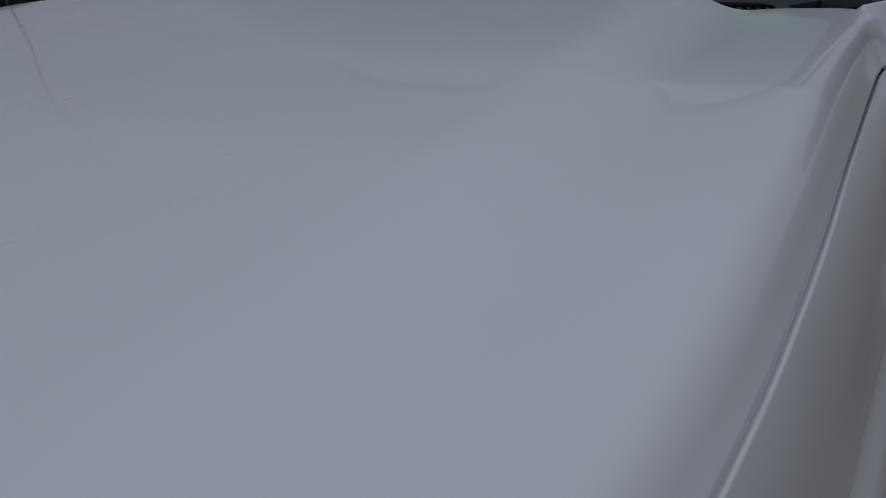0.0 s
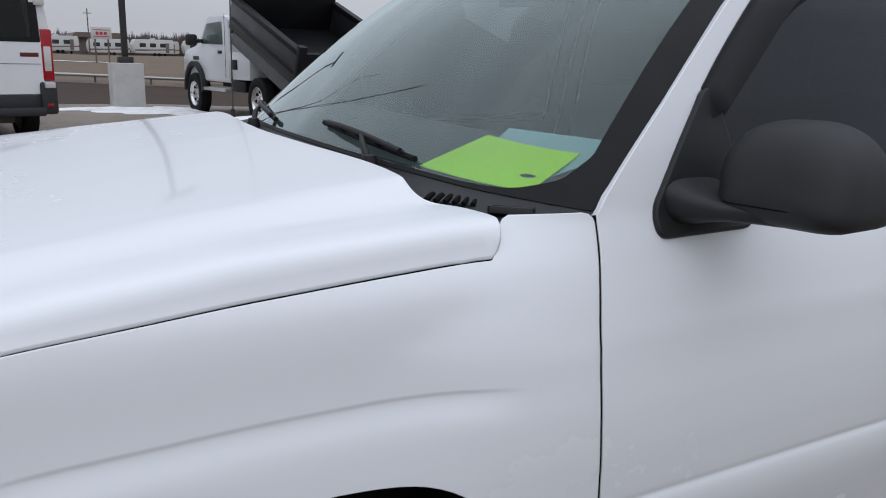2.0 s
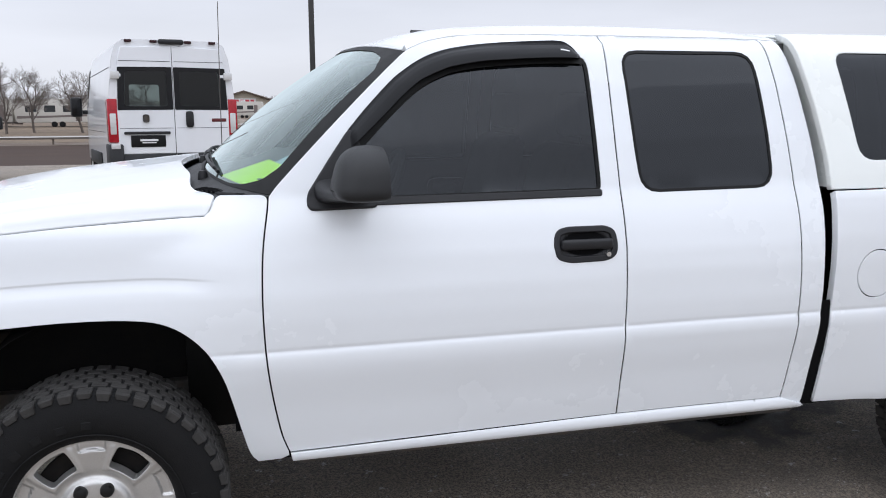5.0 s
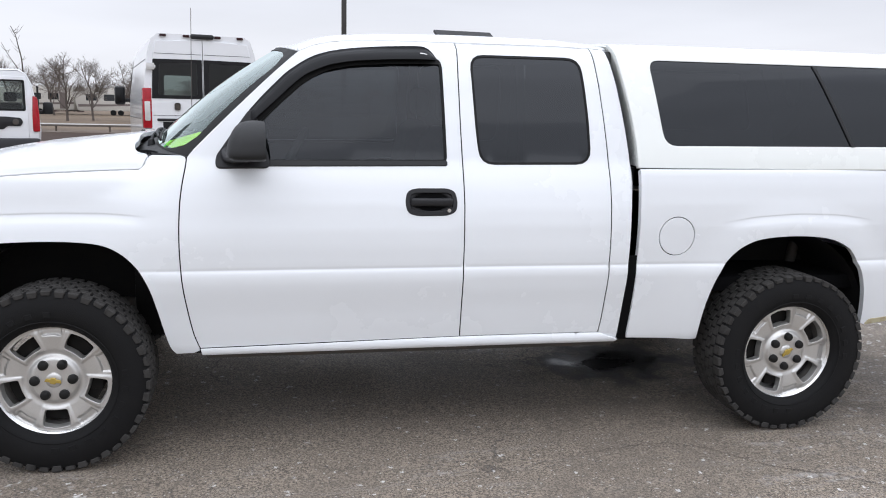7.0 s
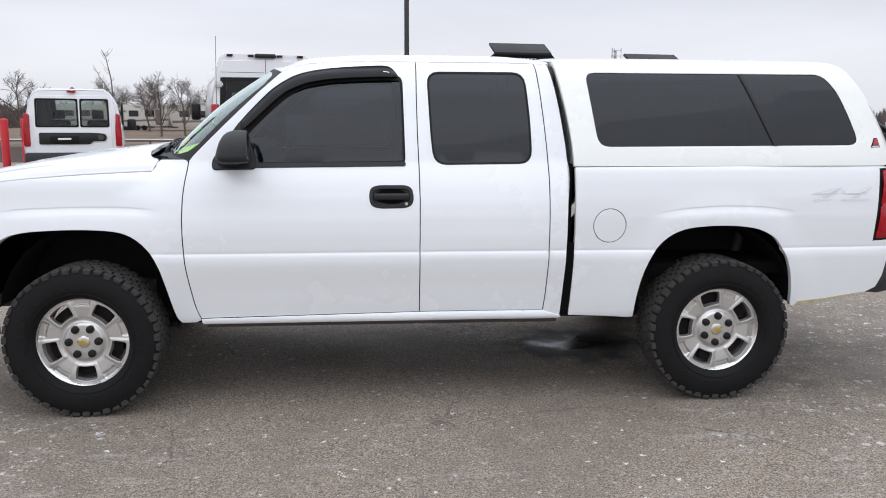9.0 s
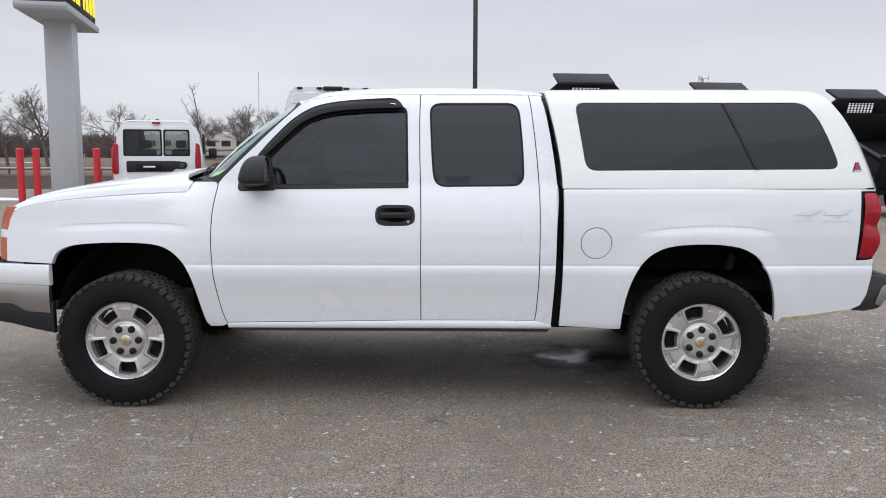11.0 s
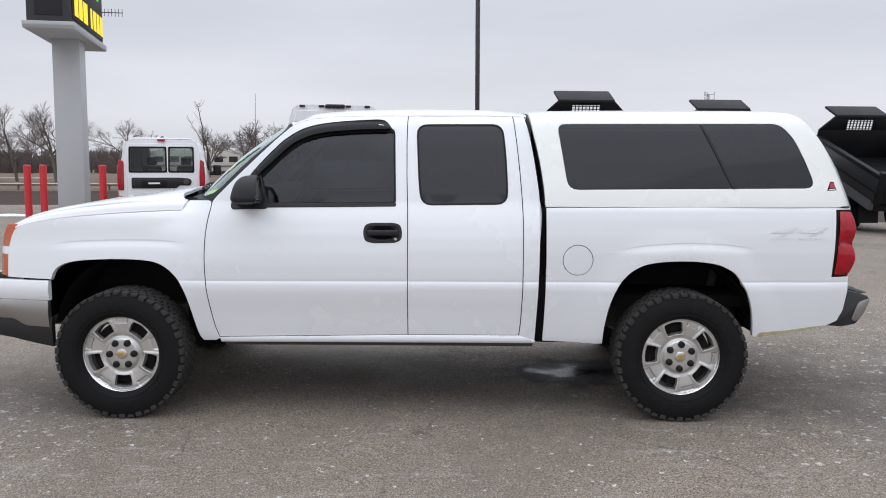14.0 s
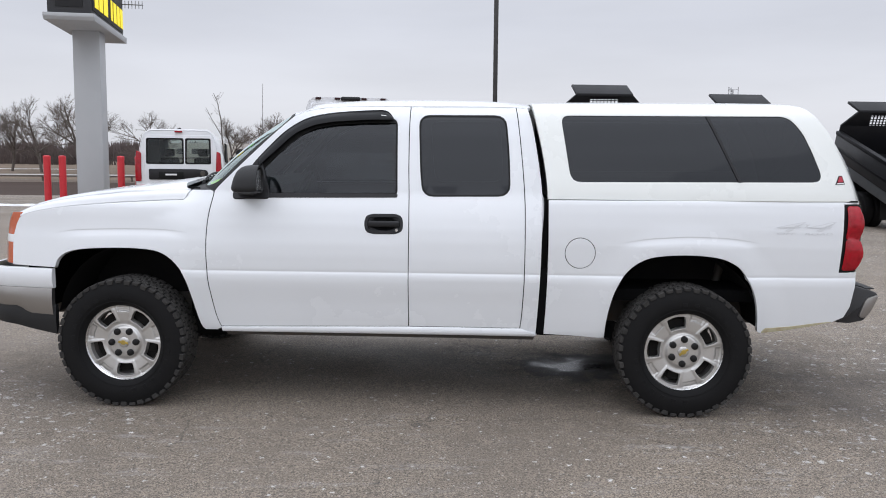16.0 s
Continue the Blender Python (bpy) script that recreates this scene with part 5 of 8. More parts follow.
bumper_band(0.46, 0.650, -0.484, 0.0, -0.006, "bumper_valance", M["rough_plastic"], 0.006, "black plastic valance under the bumper", lower=[(-1.2, 0.545), (-0.80, 0.505), (-0.63, 0.474), (-0.484, 0.452)])

# ---- tail: lamps, tailgate, step bumper ----
for near in (True, False):
    mirror = None if near else YC
    case = part("tail_lamp", sheet(skin(0.004), rounded([(4.613, 0.944), (4.722, 0.948), (4.740, 1.15), (4.742, 1.370), (4.634, 1.374)], [0.004, 0.01, 0.004, 0.02, 0.03]), (0, -1, 0), step=0.03, thick=0.06, mirror=mirror), M["seal"], truck, "red tail lamp in a black surround")

    def lens_f(x, z):
        b = 0.018 * np.sin(np.pi * np.clip((z - 1.155) / 0.21, 0, 1)) + 0.020 * np.sin(np.pi * np.clip((z - 0.955) / 0.20, 0, 1)) ** 0.7
        k = ease((x - 4.62) / 0.05)
        return np.stack([x + b * 0.8 * ease((x - 4.68) / 0.06), side(x, z) - 0.001 - b * k + 0.9 * np.clip(x - 4.715, 0, 1) ** 1.3, z], 1)

    for poly in ([(4.647, 1.153), (4.734, 1.150), (4.744, 1.25), (4.730, 1.360), (4.655, 1.362)], [(4.632, 0.956), (4.716, 0.958), (4.742, 1.06), (4.734, 1.148), (4.646, 1.151)]):
        part("lens", sheet(lens_f, rounded(poly, 0.015), (0, -1, 0), step=0.018, thick=0.05, lip=0.003, mirror=mirror), M["red_lens"], case, "glossy red lens")
part("tailgate", box(4.672, 4.735, 0.26, 2 * YC - 0.26, 0.78, 1.378, 0.015), M["paint"], truck)
part("tailgate_handle", box(4.730, 4.742, YC - 0.12, YC + 0.12, 1.22, 1.30, 0.005), M["plastic"], truck)
rear_end = [(4.665, 0.600), (4.712, 0.780), (4.745, 0.828), (4.780, 0.838), (4.905, 0.800), (4.918, 0.780), (4.885, 0.680), (4.835, 0.612), (4.74, 0.592)]
bumper = part("rear_bumper", prism(rounded(rear_end, 0.015), "y", 0.185, 2 * YC - 0.185, 0.012), M["bumper_step"], truck, "black step bumper with dull chrome corners")
part("step_pad", box(4.745, 4.895, 0.20, 2 * YC - 0.20, 0.820, 0.826, 0.002), M["rough_plastic"], bumper)
for k in range(6):
    part("step_rib", box(4.765 + 0.021 * k, 4.772 + 0.021 * k, 0.21, 0.55, 0.838 - 0.005 * k, 0.847 - 0.005 * k, 0.002, 1), M["bumper_step"], bumper)
for y in (0.180, 2 * YC - 0.180):
    part("bumper_corner", prism(rounded([(4.835, 0.760), (4.905, 0.785), (4.912, 0.772), (4.880, 0.690), (4.835, 0.630), (4.795, 0.640)], 0.02), "y", y - 0.008, y + 0.03, 0.006), M["chrome"], bumper, "dull chrome bumper corner")
part("bumper_bracket", box(4.55, 4.72, 0.5, 0.58, 0.62, 0.75, 0.01), M["steel"], truck)

# ---- inside the cab ----
part("cab_floor", box(0.45, 2.66, 0.16, 2 * YC - 0.16, 0.60, 0.66), M["gap"], truck)
part("firewall", box(0.50, 0.56, 0.24, 2 * YC - 0.24, 0.60, 1.30), M["gap"], truck)
# added black panel: it stands in for the deep shade in the cab gap
part("gap_flap", box(2.705, 2.762, 0.30, 0.32, 0.56, 1.35, 0.004), M["gap"], truck, "black panel standing in for the shade between cab and bed")
part("cab_back", box(2.655, 2.685, 0.36, 2 * YC - 0.36, 0.60, 1.96), M["seat"], truck)
part("headliner", box(1.16, 2.66, 0.42, 2 * YC - 0.42, 1.93, 1.945), M["seat"], truck)
bm = bmesh.new()
rows_d = []
for i in range(33):
    u = 0.02 + 0.96 * i / 32
    a = screen_f(np.array([u]), np.array([0.0]))[0]
    y = a[1]
    rows_d.append([bm.verts.new(p) for p in ((a[0] + 0.015, y, a[2] - 0.03), (a[0] + 0.12, y, 1.432), (0.72, y, 1.470), (0.86, y, 1.470), (0.93, y, 1.43), (0.95, y, 1.25), (0.88, y, 0.95))])
for a, b in zip(rows_d, rows_d[1:]):
    for k in range(6):
        bm.faces.new((a[k], b[k], b[k + 1], a[k + 1]))
bmesh.ops.recalc_face_normals(bm, faces=bm.faces[:])
part("dashboard", smooth(bm, 50), M["dash"], truck, "dark grey dashboard")
wheel_rim = lathe([(0.19 + 0.014 * math.cos(a), 0.014 * math.sin(a)) for a in np.linspace(0, 2 * math.pi, 9)[:-1]], "z", 40, True)
join(wheel_rim, box(-0.18, 0.18, -0.03, 0.03, -0.02, 0.01, 0.01))
part("steering_wheel", wheel_rim, M["dash"], truck).matrix_local = Matrix.Translation((1.05, 0.62, 1.36)) @ Matrix.Rotation(radians(-62), 4, "Y")
for y in (0.62, 2 * YC - 0.62):
    seat = part("seat", prism(rounded([(1.25, 0.85), (1.75, 0.86), (1.83, 1.0), (1.92, 1.52), (1.86, 1.56), (1.78, 1.5), (1.68, 1.05), (1.28, 1.02)], 0.04), "y", y - 0.25, y + 0.25, 0.03), M["seat"], truck)
    part("headrest", box(1.84, 1.93, y - 0.13, y + 0.13, 1.58, 1.76, 0.035), M["seat"], seat)
part("inner_mirror", box(1.02, 1.05, YC - 0.12, YC + 0.12, 1.80, 1.87, 0.012), M["plastic"], truck)

# the papers on the dashboard
def flat_card(name, corners, mat, label, hole=None, sag=0.0):
    a, b, c, d = (np.array(p, float) for p in corners)

    def f(u, v):
        u, v = u[:, None], v[:, None]
        p = a * (1 - u) * (1 - v) + b * u * (1 - v) + c * u * v + d * (1 - u) * v
        return p + np.array([0, 0, 1.0]) * sag * np.sin(np.pi * np.clip(u, 0, 1)) * -1

    holes = [] if hole is None else [[(hole[0] + hole[2] * math.cos(t), hole[1] + hole[3] * math.sin(t)) for t in np.linspace(0, 2 * math.pi, 16, endpoint=False)]]
    me = sheet(f, [(0, 0), (1, 0), (1, 1), (0, 1)], (0, 0, 1), holes, 0.12, 0.0015, 0.0005)
    ob = part(name, me, mat)
    ob.matrix_world = TRUCK
    return tagged(ob, label, "paper")


flat_card("price_sheet", [(0.534, 0.292, 1.440), (0.440, 0.545, 1.456), (0.618, 0.572, 1.510), (0.690, 0.345, 1.497)], M["green_paper"], "bright green paper sheet lying on the dashboard", (0.16, 0.32, 0.07, 0.05), 0.004)
flat_card("info_card", [(0.59, 0.330, 1.452), (0.53, 0.500, 1.456), (0.690, 0.600, 1.520), (0.775, 0.275, 1.520)], M["blue_card"], "pale blue card under the green sheet")

# long cracks in the windscreen
for line in CRACKS:
    uu = np.array([p[0] for p in curve(line, 6)])
    vv = np.array([p[1] for p in curve(line, 6)])
    part("glass_crack", tube([Vector(q) for q in screen_f(uu, vv, 0.0008)], 0.0007, 4), M["crack"], screen)

# ---- the topper over the bed ----
topper = thing("truck_topper", TRUCK, "white fibreglass truck topper with dark windows on the pickup bed", "truck topper")
top_y = table([(1.36, 0.100), (1.42, 0.108), (1.50, 0.128), (1.70, 0.186), (1.85, 0.236), (1.93, 0.270), (1.97, 0.300), (1.995, 0.345), (2.006, 0.40)], 0.009)


def topper_f(x, z):
    return np.stack([x, top_y(z) + 0.20 * np.clip(x - 4.35, 0, 1) ** 2, z], 1)


top_front = curve([(2.768, 1.394), (2.765, 1.47), (2.752, 1.58), (2.728, 1.72), (2.700, 1.85), (2.678, 1.95), (2.670, 1.996)], 4)
top_rear = curve([(4.31, 2.004), (4.38, 1.992), (4.44, 1.957), (4.492, 1.897), (4.548, 1.817), (4.60, 1.72), (4.644, 1.63), (4.688, 1.515), (4.724, 1.394)], 4)
cap_win = rounded([(2.842, 1.926), (4.30, 1.928), (4.385, 1.83), (4.445, 1.69), (4.510, 1.506), (2.908, 1.494)], [0.06, 0.10, 0.2, 0.2, 0.08, 0.07])
roof_line = [(x, float(np.interp(x, [2.655, 2.75, 3.2, 3.9, 4.30], [1.996, 2.002, 2.006, 2.006, 2.004]))) for x in np.linspace(2.70, 4.25, 16)]
for mirror in (None, YC):
    body = part("topper_side", sheet(topper_f, top_front + roof_line + top_rear + [(3.7, 1.392)], (0, -1, 0), [cap_win], 0.04, 0.02, 0.006, mirror), M["shell"], topper)
    part("topper_window", sheet(lambda x, z: topper_f(x, z) + np.array([0, 0.004, 0]), grown(cap_win, 0.004), (0, -1, 0), (), 0.06, 0.004, 0.001, mirror), M["tint"], body, "dark tinted side window")
    part("window_gasket", sheet(lambda x, z: topper_f(x, z) + np.array([0, 0.002, 0]), grown(cap_win, 0.003), (0, -1, 0), [grown(cap_win, -0.006)], 0.05, 0.008, 0.001, mirror), M["seal"], body)
    part("window_divider", sheet(lambda x, z: topper_f(x, z) + np.array([0, -0.004, 0]), [(3.782, 1.918), (3.795, 1.918), (3.984, 1.508), (3.969, 1.508)], (0, -1, 0), (), 0.05, 0.008, 0.003, mirror), M["plastic"], body)
    if mirror is None:
        badge = part("maker_badge", sheet(lambda x, z: topper_f(x, z) + np.array([0, -0.002, 0]), [(4.575, 1.497), (4.635, 1.499), (4.620, 1.552), (4.598, 1.552)], (0, -1, 0), (), 0.03, 0.001, 0.0005), M["seal"], body, "small red and black badge")
        part("badge_field", sheet(lambda x, z: topper_f(x, z) + np.array([0, -0.004, 0]), [(4.589, 1.512), (4.626, 1.514), (4.617, 1.547), (4.601, 1.547)], (0, -1, 0), (), 0.03, 0.001, 0.0005), M["red_print"], badge)
        part("badge_bar", sheet(lambda x, z: topper_f(x, z) + np.array([0, -0.0045, 0]), [(4.584, 1.501), (4.628, 1.503), (4.628, 1.508), (4.584, 1.506)], (0, -1, 0), (), 0.03, 0.001, 0.0005), M["white_print"], badge)


def cap_roof(x, y):
    y2 = np.minimum(y, 2 * YC - y)
    e = np.interp(x, [2.655, 2.75, 3.2, 3.9, 4.30], [1.996, 2.002, 2.006, 2.006, 2.004])
    return np.stack([x, y, e + 0.030 * np.sin(np.pi / 2 * np.clip((y2 - 0.40) / 0.66, -0.2, 1)) - 0.02 * np.clip((2.70 - x) / 0.05, 0, 1) ** 2], 1)


part("topper_roof", sheet(cap_roof, [(2.670, 0.402), (4.30, 0.402), (4.34, 0.7), (4.35, YC), (4.34, 2 * YC - 0.7), (4.30, 2 * YC - 0.402), (2.670, 2 * YC - 0.402)], (0, 0, 1), (), 0.06, 0.02), M["shell"], topper)
bm = bmesh.new()
la, lb = [], []
for x, z in top_rear:
    la.append(bm.verts.new((x - 0.002, float(top_y(z)) + 0.01, z)))
    lb.append(bm.verts.new((x - 0.002, 2 * YC - float(top_y(z)) - 0.01, z)))
for i in range(len(la) - 1):
    bm.faces.new((la[i], lb[i], lb[i + 1], la[i + 1]))
part("topper_hatch", smooth(bm), M["tint"], topper, "dark glass rear hatch")
bm = bmesh.new()
la, lb = [], []
for x, z in top_front:
    la.append(bm.verts.new((x + 0.004, float(top_y(z)) + 0.01, z)))
    lb.append(bm.verts.new((x + 0.004, 2 * YC - float(top_y(z)) - 0.01, z)))
for i in range(len(la) - 1):
    bm.faces.new((la[i], la[i + 1], lb[i + 1], lb[i]))
part("topper_front", smooth(bm), M["shell"], topper)
part("topper_gasket", box(2.772, 4.718, 0.125, 2 * YC - 0.125, 1.386, 1.396, 0.002), M["seal"], topper)

# ---- ground mesh ----
xs_g = np.concatenate([[-1500, -600, -300, -160, -90, -50], np.arange(-30, 31, 1.0), [45, 80, 150, 300, 600, 1500]])
ys_g = np.concatenate([[-320, -150, -70, -40, -25, -18], np.arange(-14, 30, 0.5), np.arange(30, 120, 3), [130, 160, 200, 260, 400, 700, 1500, 3000]])
gx_, gy_ = np.meshgrid(xs_g, ys_g)
gz_ = ground_z(gx_, gy_)
nx_ = len(xs_g)
me = bpy.data.meshes.new("ground")
me.from_pydata(np.stack([gx_.ravel(), gy_.ravel(), gz_.ravel()], 1).tolist(), [], [(j * nx_ + i, j * nx_ + i + 1, (j + 1) * nx_ + i + 1, (j + 1) * nx_ + i) for j in range(len(ys_g) - 1) for i in range(nx_ - 1)])
me.update()
me.shade_smooth()


def asphalt():
    m = bpy.data.materials.new("salted_asphalt")
    m.use_nodes = True
    n, l = m.node_tree.nodes, m.node_tree.links
    b = n["Principled BSDF"]
    co = n.new("ShaderNodeTexCoord")

    def noise_at(scale, detail=4, rough=0.6, stretch=(1, 1, 1)):
        mp = n.new("ShaderNodeMapping")
        mp.inputs["Scale"].default_value = stretch
        l.new(co.outputs["Object"], mp.inputs[0])
        t = n.new("ShaderNodeTexNoise")
        t.inputs["Scale"].default_value, t.inputs["Detail"].default_value, t.inputs["Roughness"].default_value = scale, detail, rough
        l.new(mp.outputs[0], t.inputs["Vector"])
        return t.outputs[0]

    def remap(value, a, b_, c=0.0, d=1.0):
        r = n.new("ShaderNodeMapRange")
        r.interpolation_type = "SMOOTHSTEP"
        for k, v in enumerate((a, b_, c, d)):
            r.inputs[k + 1].default_value = v
        l.new(value, r.inputs[0])
        return r.outputs[0]

    def mixed(f, a, b_):
        x = n.new("ShaderNodeMix")
        x.data_type = "RGBA"
        if isinstance(f, float):
            x.inputs[0].default_value = f
        else:
            l.new(f, x.inputs[0])
        for slot, v in ((6, a), (7, b_)):
            if isinstance(v, tuple):
                x.inputs[slot].default_value = (*v, 1)
            else:
                l.new(v, x.inputs[slot])
        return x.outputs[2]

    def times(a, b_):
        x = n.new("ShaderNodeMath")
        x.operation = "MULTIPLY"
        l.new(a, x.inputs[0])
        l.new(b_, x.inputs[1])
        return x.outputs[0]

    def add_salt(c, scale, gate, near_, colour):
        vor = n.new("ShaderNodeTexVoronoi")
        vor.inputs["Scale"].default_value, vor.inputs["Randomness"].default_value = scale, 1.0
        wob = n.new("ShaderNodeVectorMath")
        wob.operation = "MULTIPLY_ADD"
        wn_ = n.new("ShaderNodeTexNoise")
        wn_.inputs["Scale"].default_value, wn_.inputs["Detail"].default_value = scale * 5, 3
        l.new(co.outputs["Object"], wn_.inputs["Vector"])
        l.new(wn_.outputs["Color"], wob.inputs[0])
        wob.inputs[1].default_value = (0.9 / scale, 0.9 / scale, 0)
        l.new(co.outputs["Object"], wob.inputs[2])
        l.new(wob.outputs[0], vor.inputs["Vector"])
        sep_ = n.new("ShaderNodeSeparateColor")
        l.new(vor.outputs["Color"], sep_.inputs[0])
        pick = remap(sep_.outputs[0], gate, gate + 0.03)
        return mixed(times(remap(vor.outputs["Distance"], near_, near_ * 0.6), pick), c, colour)

    grain = remap(noise_at(92, 2, 0.85), 0.43, 0.57)
    coarse = remap(noise_at(85, 3, 0.7), 0.32, 0.68)
    broad = remap(noise_at(0.55, 5, 0.6), 0.35, 0.68)
    c = mixed(grain, (0.052, 0.042, 0.033), (0.345, 0.285, 0.222))
    c = mixed(times(coarse, remap(noise_at(300, 1), 0.45, 0.6, 0.2, 0.7)), c, (0.340, 0.288, 0.234))
    c = mixed(remap(noise_at(42, 2, 0.6), 0.52, 0.66, 0, 0.45), c, (0.075, 0.066, 0.058))
    c = mixed(times(broad, remap(noise_at(5, 4), 0.3, 0.7, 0.2, 0.55)), c, (0.112, 0.093, 0.075))
    c = add_salt(c, 55, 0.80, 0.26, (0.50, 0.48, 0.45))
    c = add_salt(c, 48, 0.84, 0.26, (0.055, 0.05, 0.047))
    # soft-edged areas with a ragged rim
    def patch(cx, cy, rx_, ry_, edge):
        sh = n.new("ShaderNodeVectorMath")
        sh.operation = "SUBTRACT"
        sh.inputs[1].default_value = (cx, cy, 0)
        l.new(co.outputs["Object"], sh.inputs[0])
        sc = n.new("ShaderNodeVectorMath")
        sc.operation = "MULTIPLY"
        sc.inputs[1].default_value = (1 / rx_, 1 / ry_, 0)
        l.new(sh.outputs[0], sc.inputs[0])
        ln = n.new("ShaderNodeVectorMath")
        ln.operation = "LENGTH"
        l.new(sc.outputs[0], ln.inputs[0])
        ad = n.new("ShaderNodeMath")
        ad.operation = "ADD"
        l.new(ln.outputs["Value"], ad.inputs[0])
        l.new(remap(noise_at(4.5, 4), 0.3, 0.7, -0.35, 0.35), ad.inputs[1])
        return remap(ad.outputs[0], 1.0 + edge, 1.0 - edge)

    # pale salt residue in streaks, and crisp salt crumbs
    salt_zone = remap(noise_at(0.38, 4, 0.65, (1, 1.5, 1)), 0.46, 0.60)
    streak = remap(noise_at(3.2, 6, 0.72, (0.5, 2.2, 1)), 0.52, 0.68)
    c = mixed(times(times(salt_zone, streak), remap(noise_at(40, 3), 0.35, 0.6, 0.05, 0.45)), c, (0.42, 0.41, 0.40))
    crumbs = add_salt(c, 10, 0.66, 0.15, (0.66, 0.65, 0.63))
    crumbs = add_salt(crumbs, 19, 0.80, 0.22, (0.60, 0.59, 0.57))
    c = mixed(remap(noise_at(0.9, 3), 0.36, 0.60), c, crumbs)
    # where more salt was thrown: ahead of the truck and behind it
    thick = add_salt(add_salt(add_salt(c, 9, 0.35, 0.22, (0.64, 0.63, 0.61)), 15, 0.5, 0.26, (0.58, 0.57, 0.55)), 26, 0.6, 0.26, (0.52, 0.51, 0.49))
    for cx, cy, rx_, ry_ in ((-1.5, -0.5, 1.5, 0.9), (6.2, 1.2, 1.9, 1.3), (5.3, -0.9, 1.2, 0.6), (4.9, 0.0, 0.9, 0.5)):
        c = mixed(times(patch(cx, cy, rx_, ry_, 0.5), remap(noise_at(2.4, 4, 0.65, (0.7, 1.6, 1)), 0.37, 0.52)), c, thick)
    # dark oily drips
    drip = remap(noise_at(2.3, 4, 0.55, (1.0, 1.6, 1)), 0.74, 0.80, 0, 0.4)
    c = mixed(drip, c, (0.03, 0.028, 0.027))
    # truck's shade painted in between the wheels and at the nose; a darker patch behind the tail
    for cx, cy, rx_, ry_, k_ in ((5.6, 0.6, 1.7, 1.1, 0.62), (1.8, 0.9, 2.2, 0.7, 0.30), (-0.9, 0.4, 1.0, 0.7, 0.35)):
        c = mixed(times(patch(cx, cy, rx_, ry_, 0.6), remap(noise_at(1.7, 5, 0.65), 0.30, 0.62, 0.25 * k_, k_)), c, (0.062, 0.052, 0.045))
    # a few long cracks
    wav = n.new("ShaderNodeTexVoronoi")
    wav.feature = "DISTANCE_TO_EDGE"
    wav.inputs["Scale"].default_value = 0.22
    warp = n.new("ShaderNodeVectorMath")
    warp.operation = "ADD"
    wt = n.new("ShaderNodeTexNoise")
    wt.inputs["Scale"].default_value, wt.inputs["Detail"].default_value = 1.8, 5
    l.new(co.outputs["Object"], wt.inputs["Vector"])
    l.new(co.outputs["Object"], warp.inputs[0])
    l.new(wt.outputs["Color"], warp.inputs[1])
    l.new(warp.outputs[0], wav.inputs["Vector"])
    line = times(remap(wav.outputs["Distance"], 0.0035, 0.0012), remap(noise_at(0.9, 2), 0.45, 0.55))
    c = mixed(times(line, remap(noise_at(9, 2), 0.3, 0.6, 0.1, 0.5)), c, (0.028, 0.026, 0.025))
    # a small wet patch under the truck's bed
    damp, wet = patch(3.16, 1.20, 0.48, 0.36, 0.45), patch(3.12, 1.18, 0.30, 0.21, 0.40)
    c = mixed(damp, c, (0.045, 0.042, 0.040))
    c = mixed(wet, c, (0.018, 0.018, 0.018))
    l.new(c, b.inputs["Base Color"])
    rough = mixed(wet, remap(noise_at(0.8, 5), 0.3, 0.7, 0.62, 0.88), (0.27, 0.27, 0.27))
    l.new(rough, b.inputs["Roughness"])
    bp = n.new("ShaderNodeBump")
    bp.inputs["Distance"].default_value = 0.006
    l.new(remap(wet, 0.0, 1.0, 0.55, 0.03), bp.inputs["Strength"])
    l.new(noise_at(240, 3, 0.7), bp.inputs["Height"])
    l.new(bp.outputs[0], b.inputs["Normal"])
    return m


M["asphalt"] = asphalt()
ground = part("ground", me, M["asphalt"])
tagged(ground, "grey-brown salted asphalt parking lot with pale residue", "ground", kind="structure")


def strip(name, mat, x0, x1, y0, y1, lift, label, category, nx=60, ny=12, ragged=0.0):
    """A sheet that lies on the ground between two distances."""
    rg = random.Random(name)
    ph = [rg.uniform(0, 6) for _ in range(4)]
    bm = bmesh.new()
    grid = []
    for j in range(ny + 1):
        row = []
        for i in range(nx + 1):
            x = x0 + (x1 - x0) * i / nx
            w = ragged * (math.sin(x * 0.9 + ph[0]) + 0.6 * math.sin(x * 2.3 + ph[1]) + 0.4 * math.sin(x * 5.1 + ph[2]))
            y = y0 + (y1 - y0) * j / ny + w * (1 if j == 0 else 0.6 if j == ny else 0)
            row.append(bm.verts.new((x, y, float(ground_z(x, y)) + lift)))
        grid.append(row)
    for a, b in zip(grid, grid[1:]):
        for i in range(nx):
            bm.faces.new((a[i], a[i + 1], b[i + 1], b[i]))
    return tagged(part(name, smooth(bm), mat), label, category, kind="structure")


M["road"] = material("wet_road_asphalt", (0.060, 0.043, 0.036), 0.85, spec=0.08, vary=0.8, scale=0.5, color2=(0.082, 0.060, 0.049), fine=0.25, bump_scale=60, scale_xyz=(0.25, 1, 1))
M["field"] = material("dry_grass_field", (0.150, 0.108, 0.071), 0.95, vary=0.9, scale=0.35, color2=(0.098, 0.073, 0.052), fine=0.3, bump_scale=9, scale_xyz=(0.3, 1, 1))
M["snow"] = material("dirty_snow", (0.78, 0.79, 0.80), 0.8, vary=0.7, scale=2.2, color2=(0.42, 0.40, 0.38), bump=0.6, bump_scale=14)
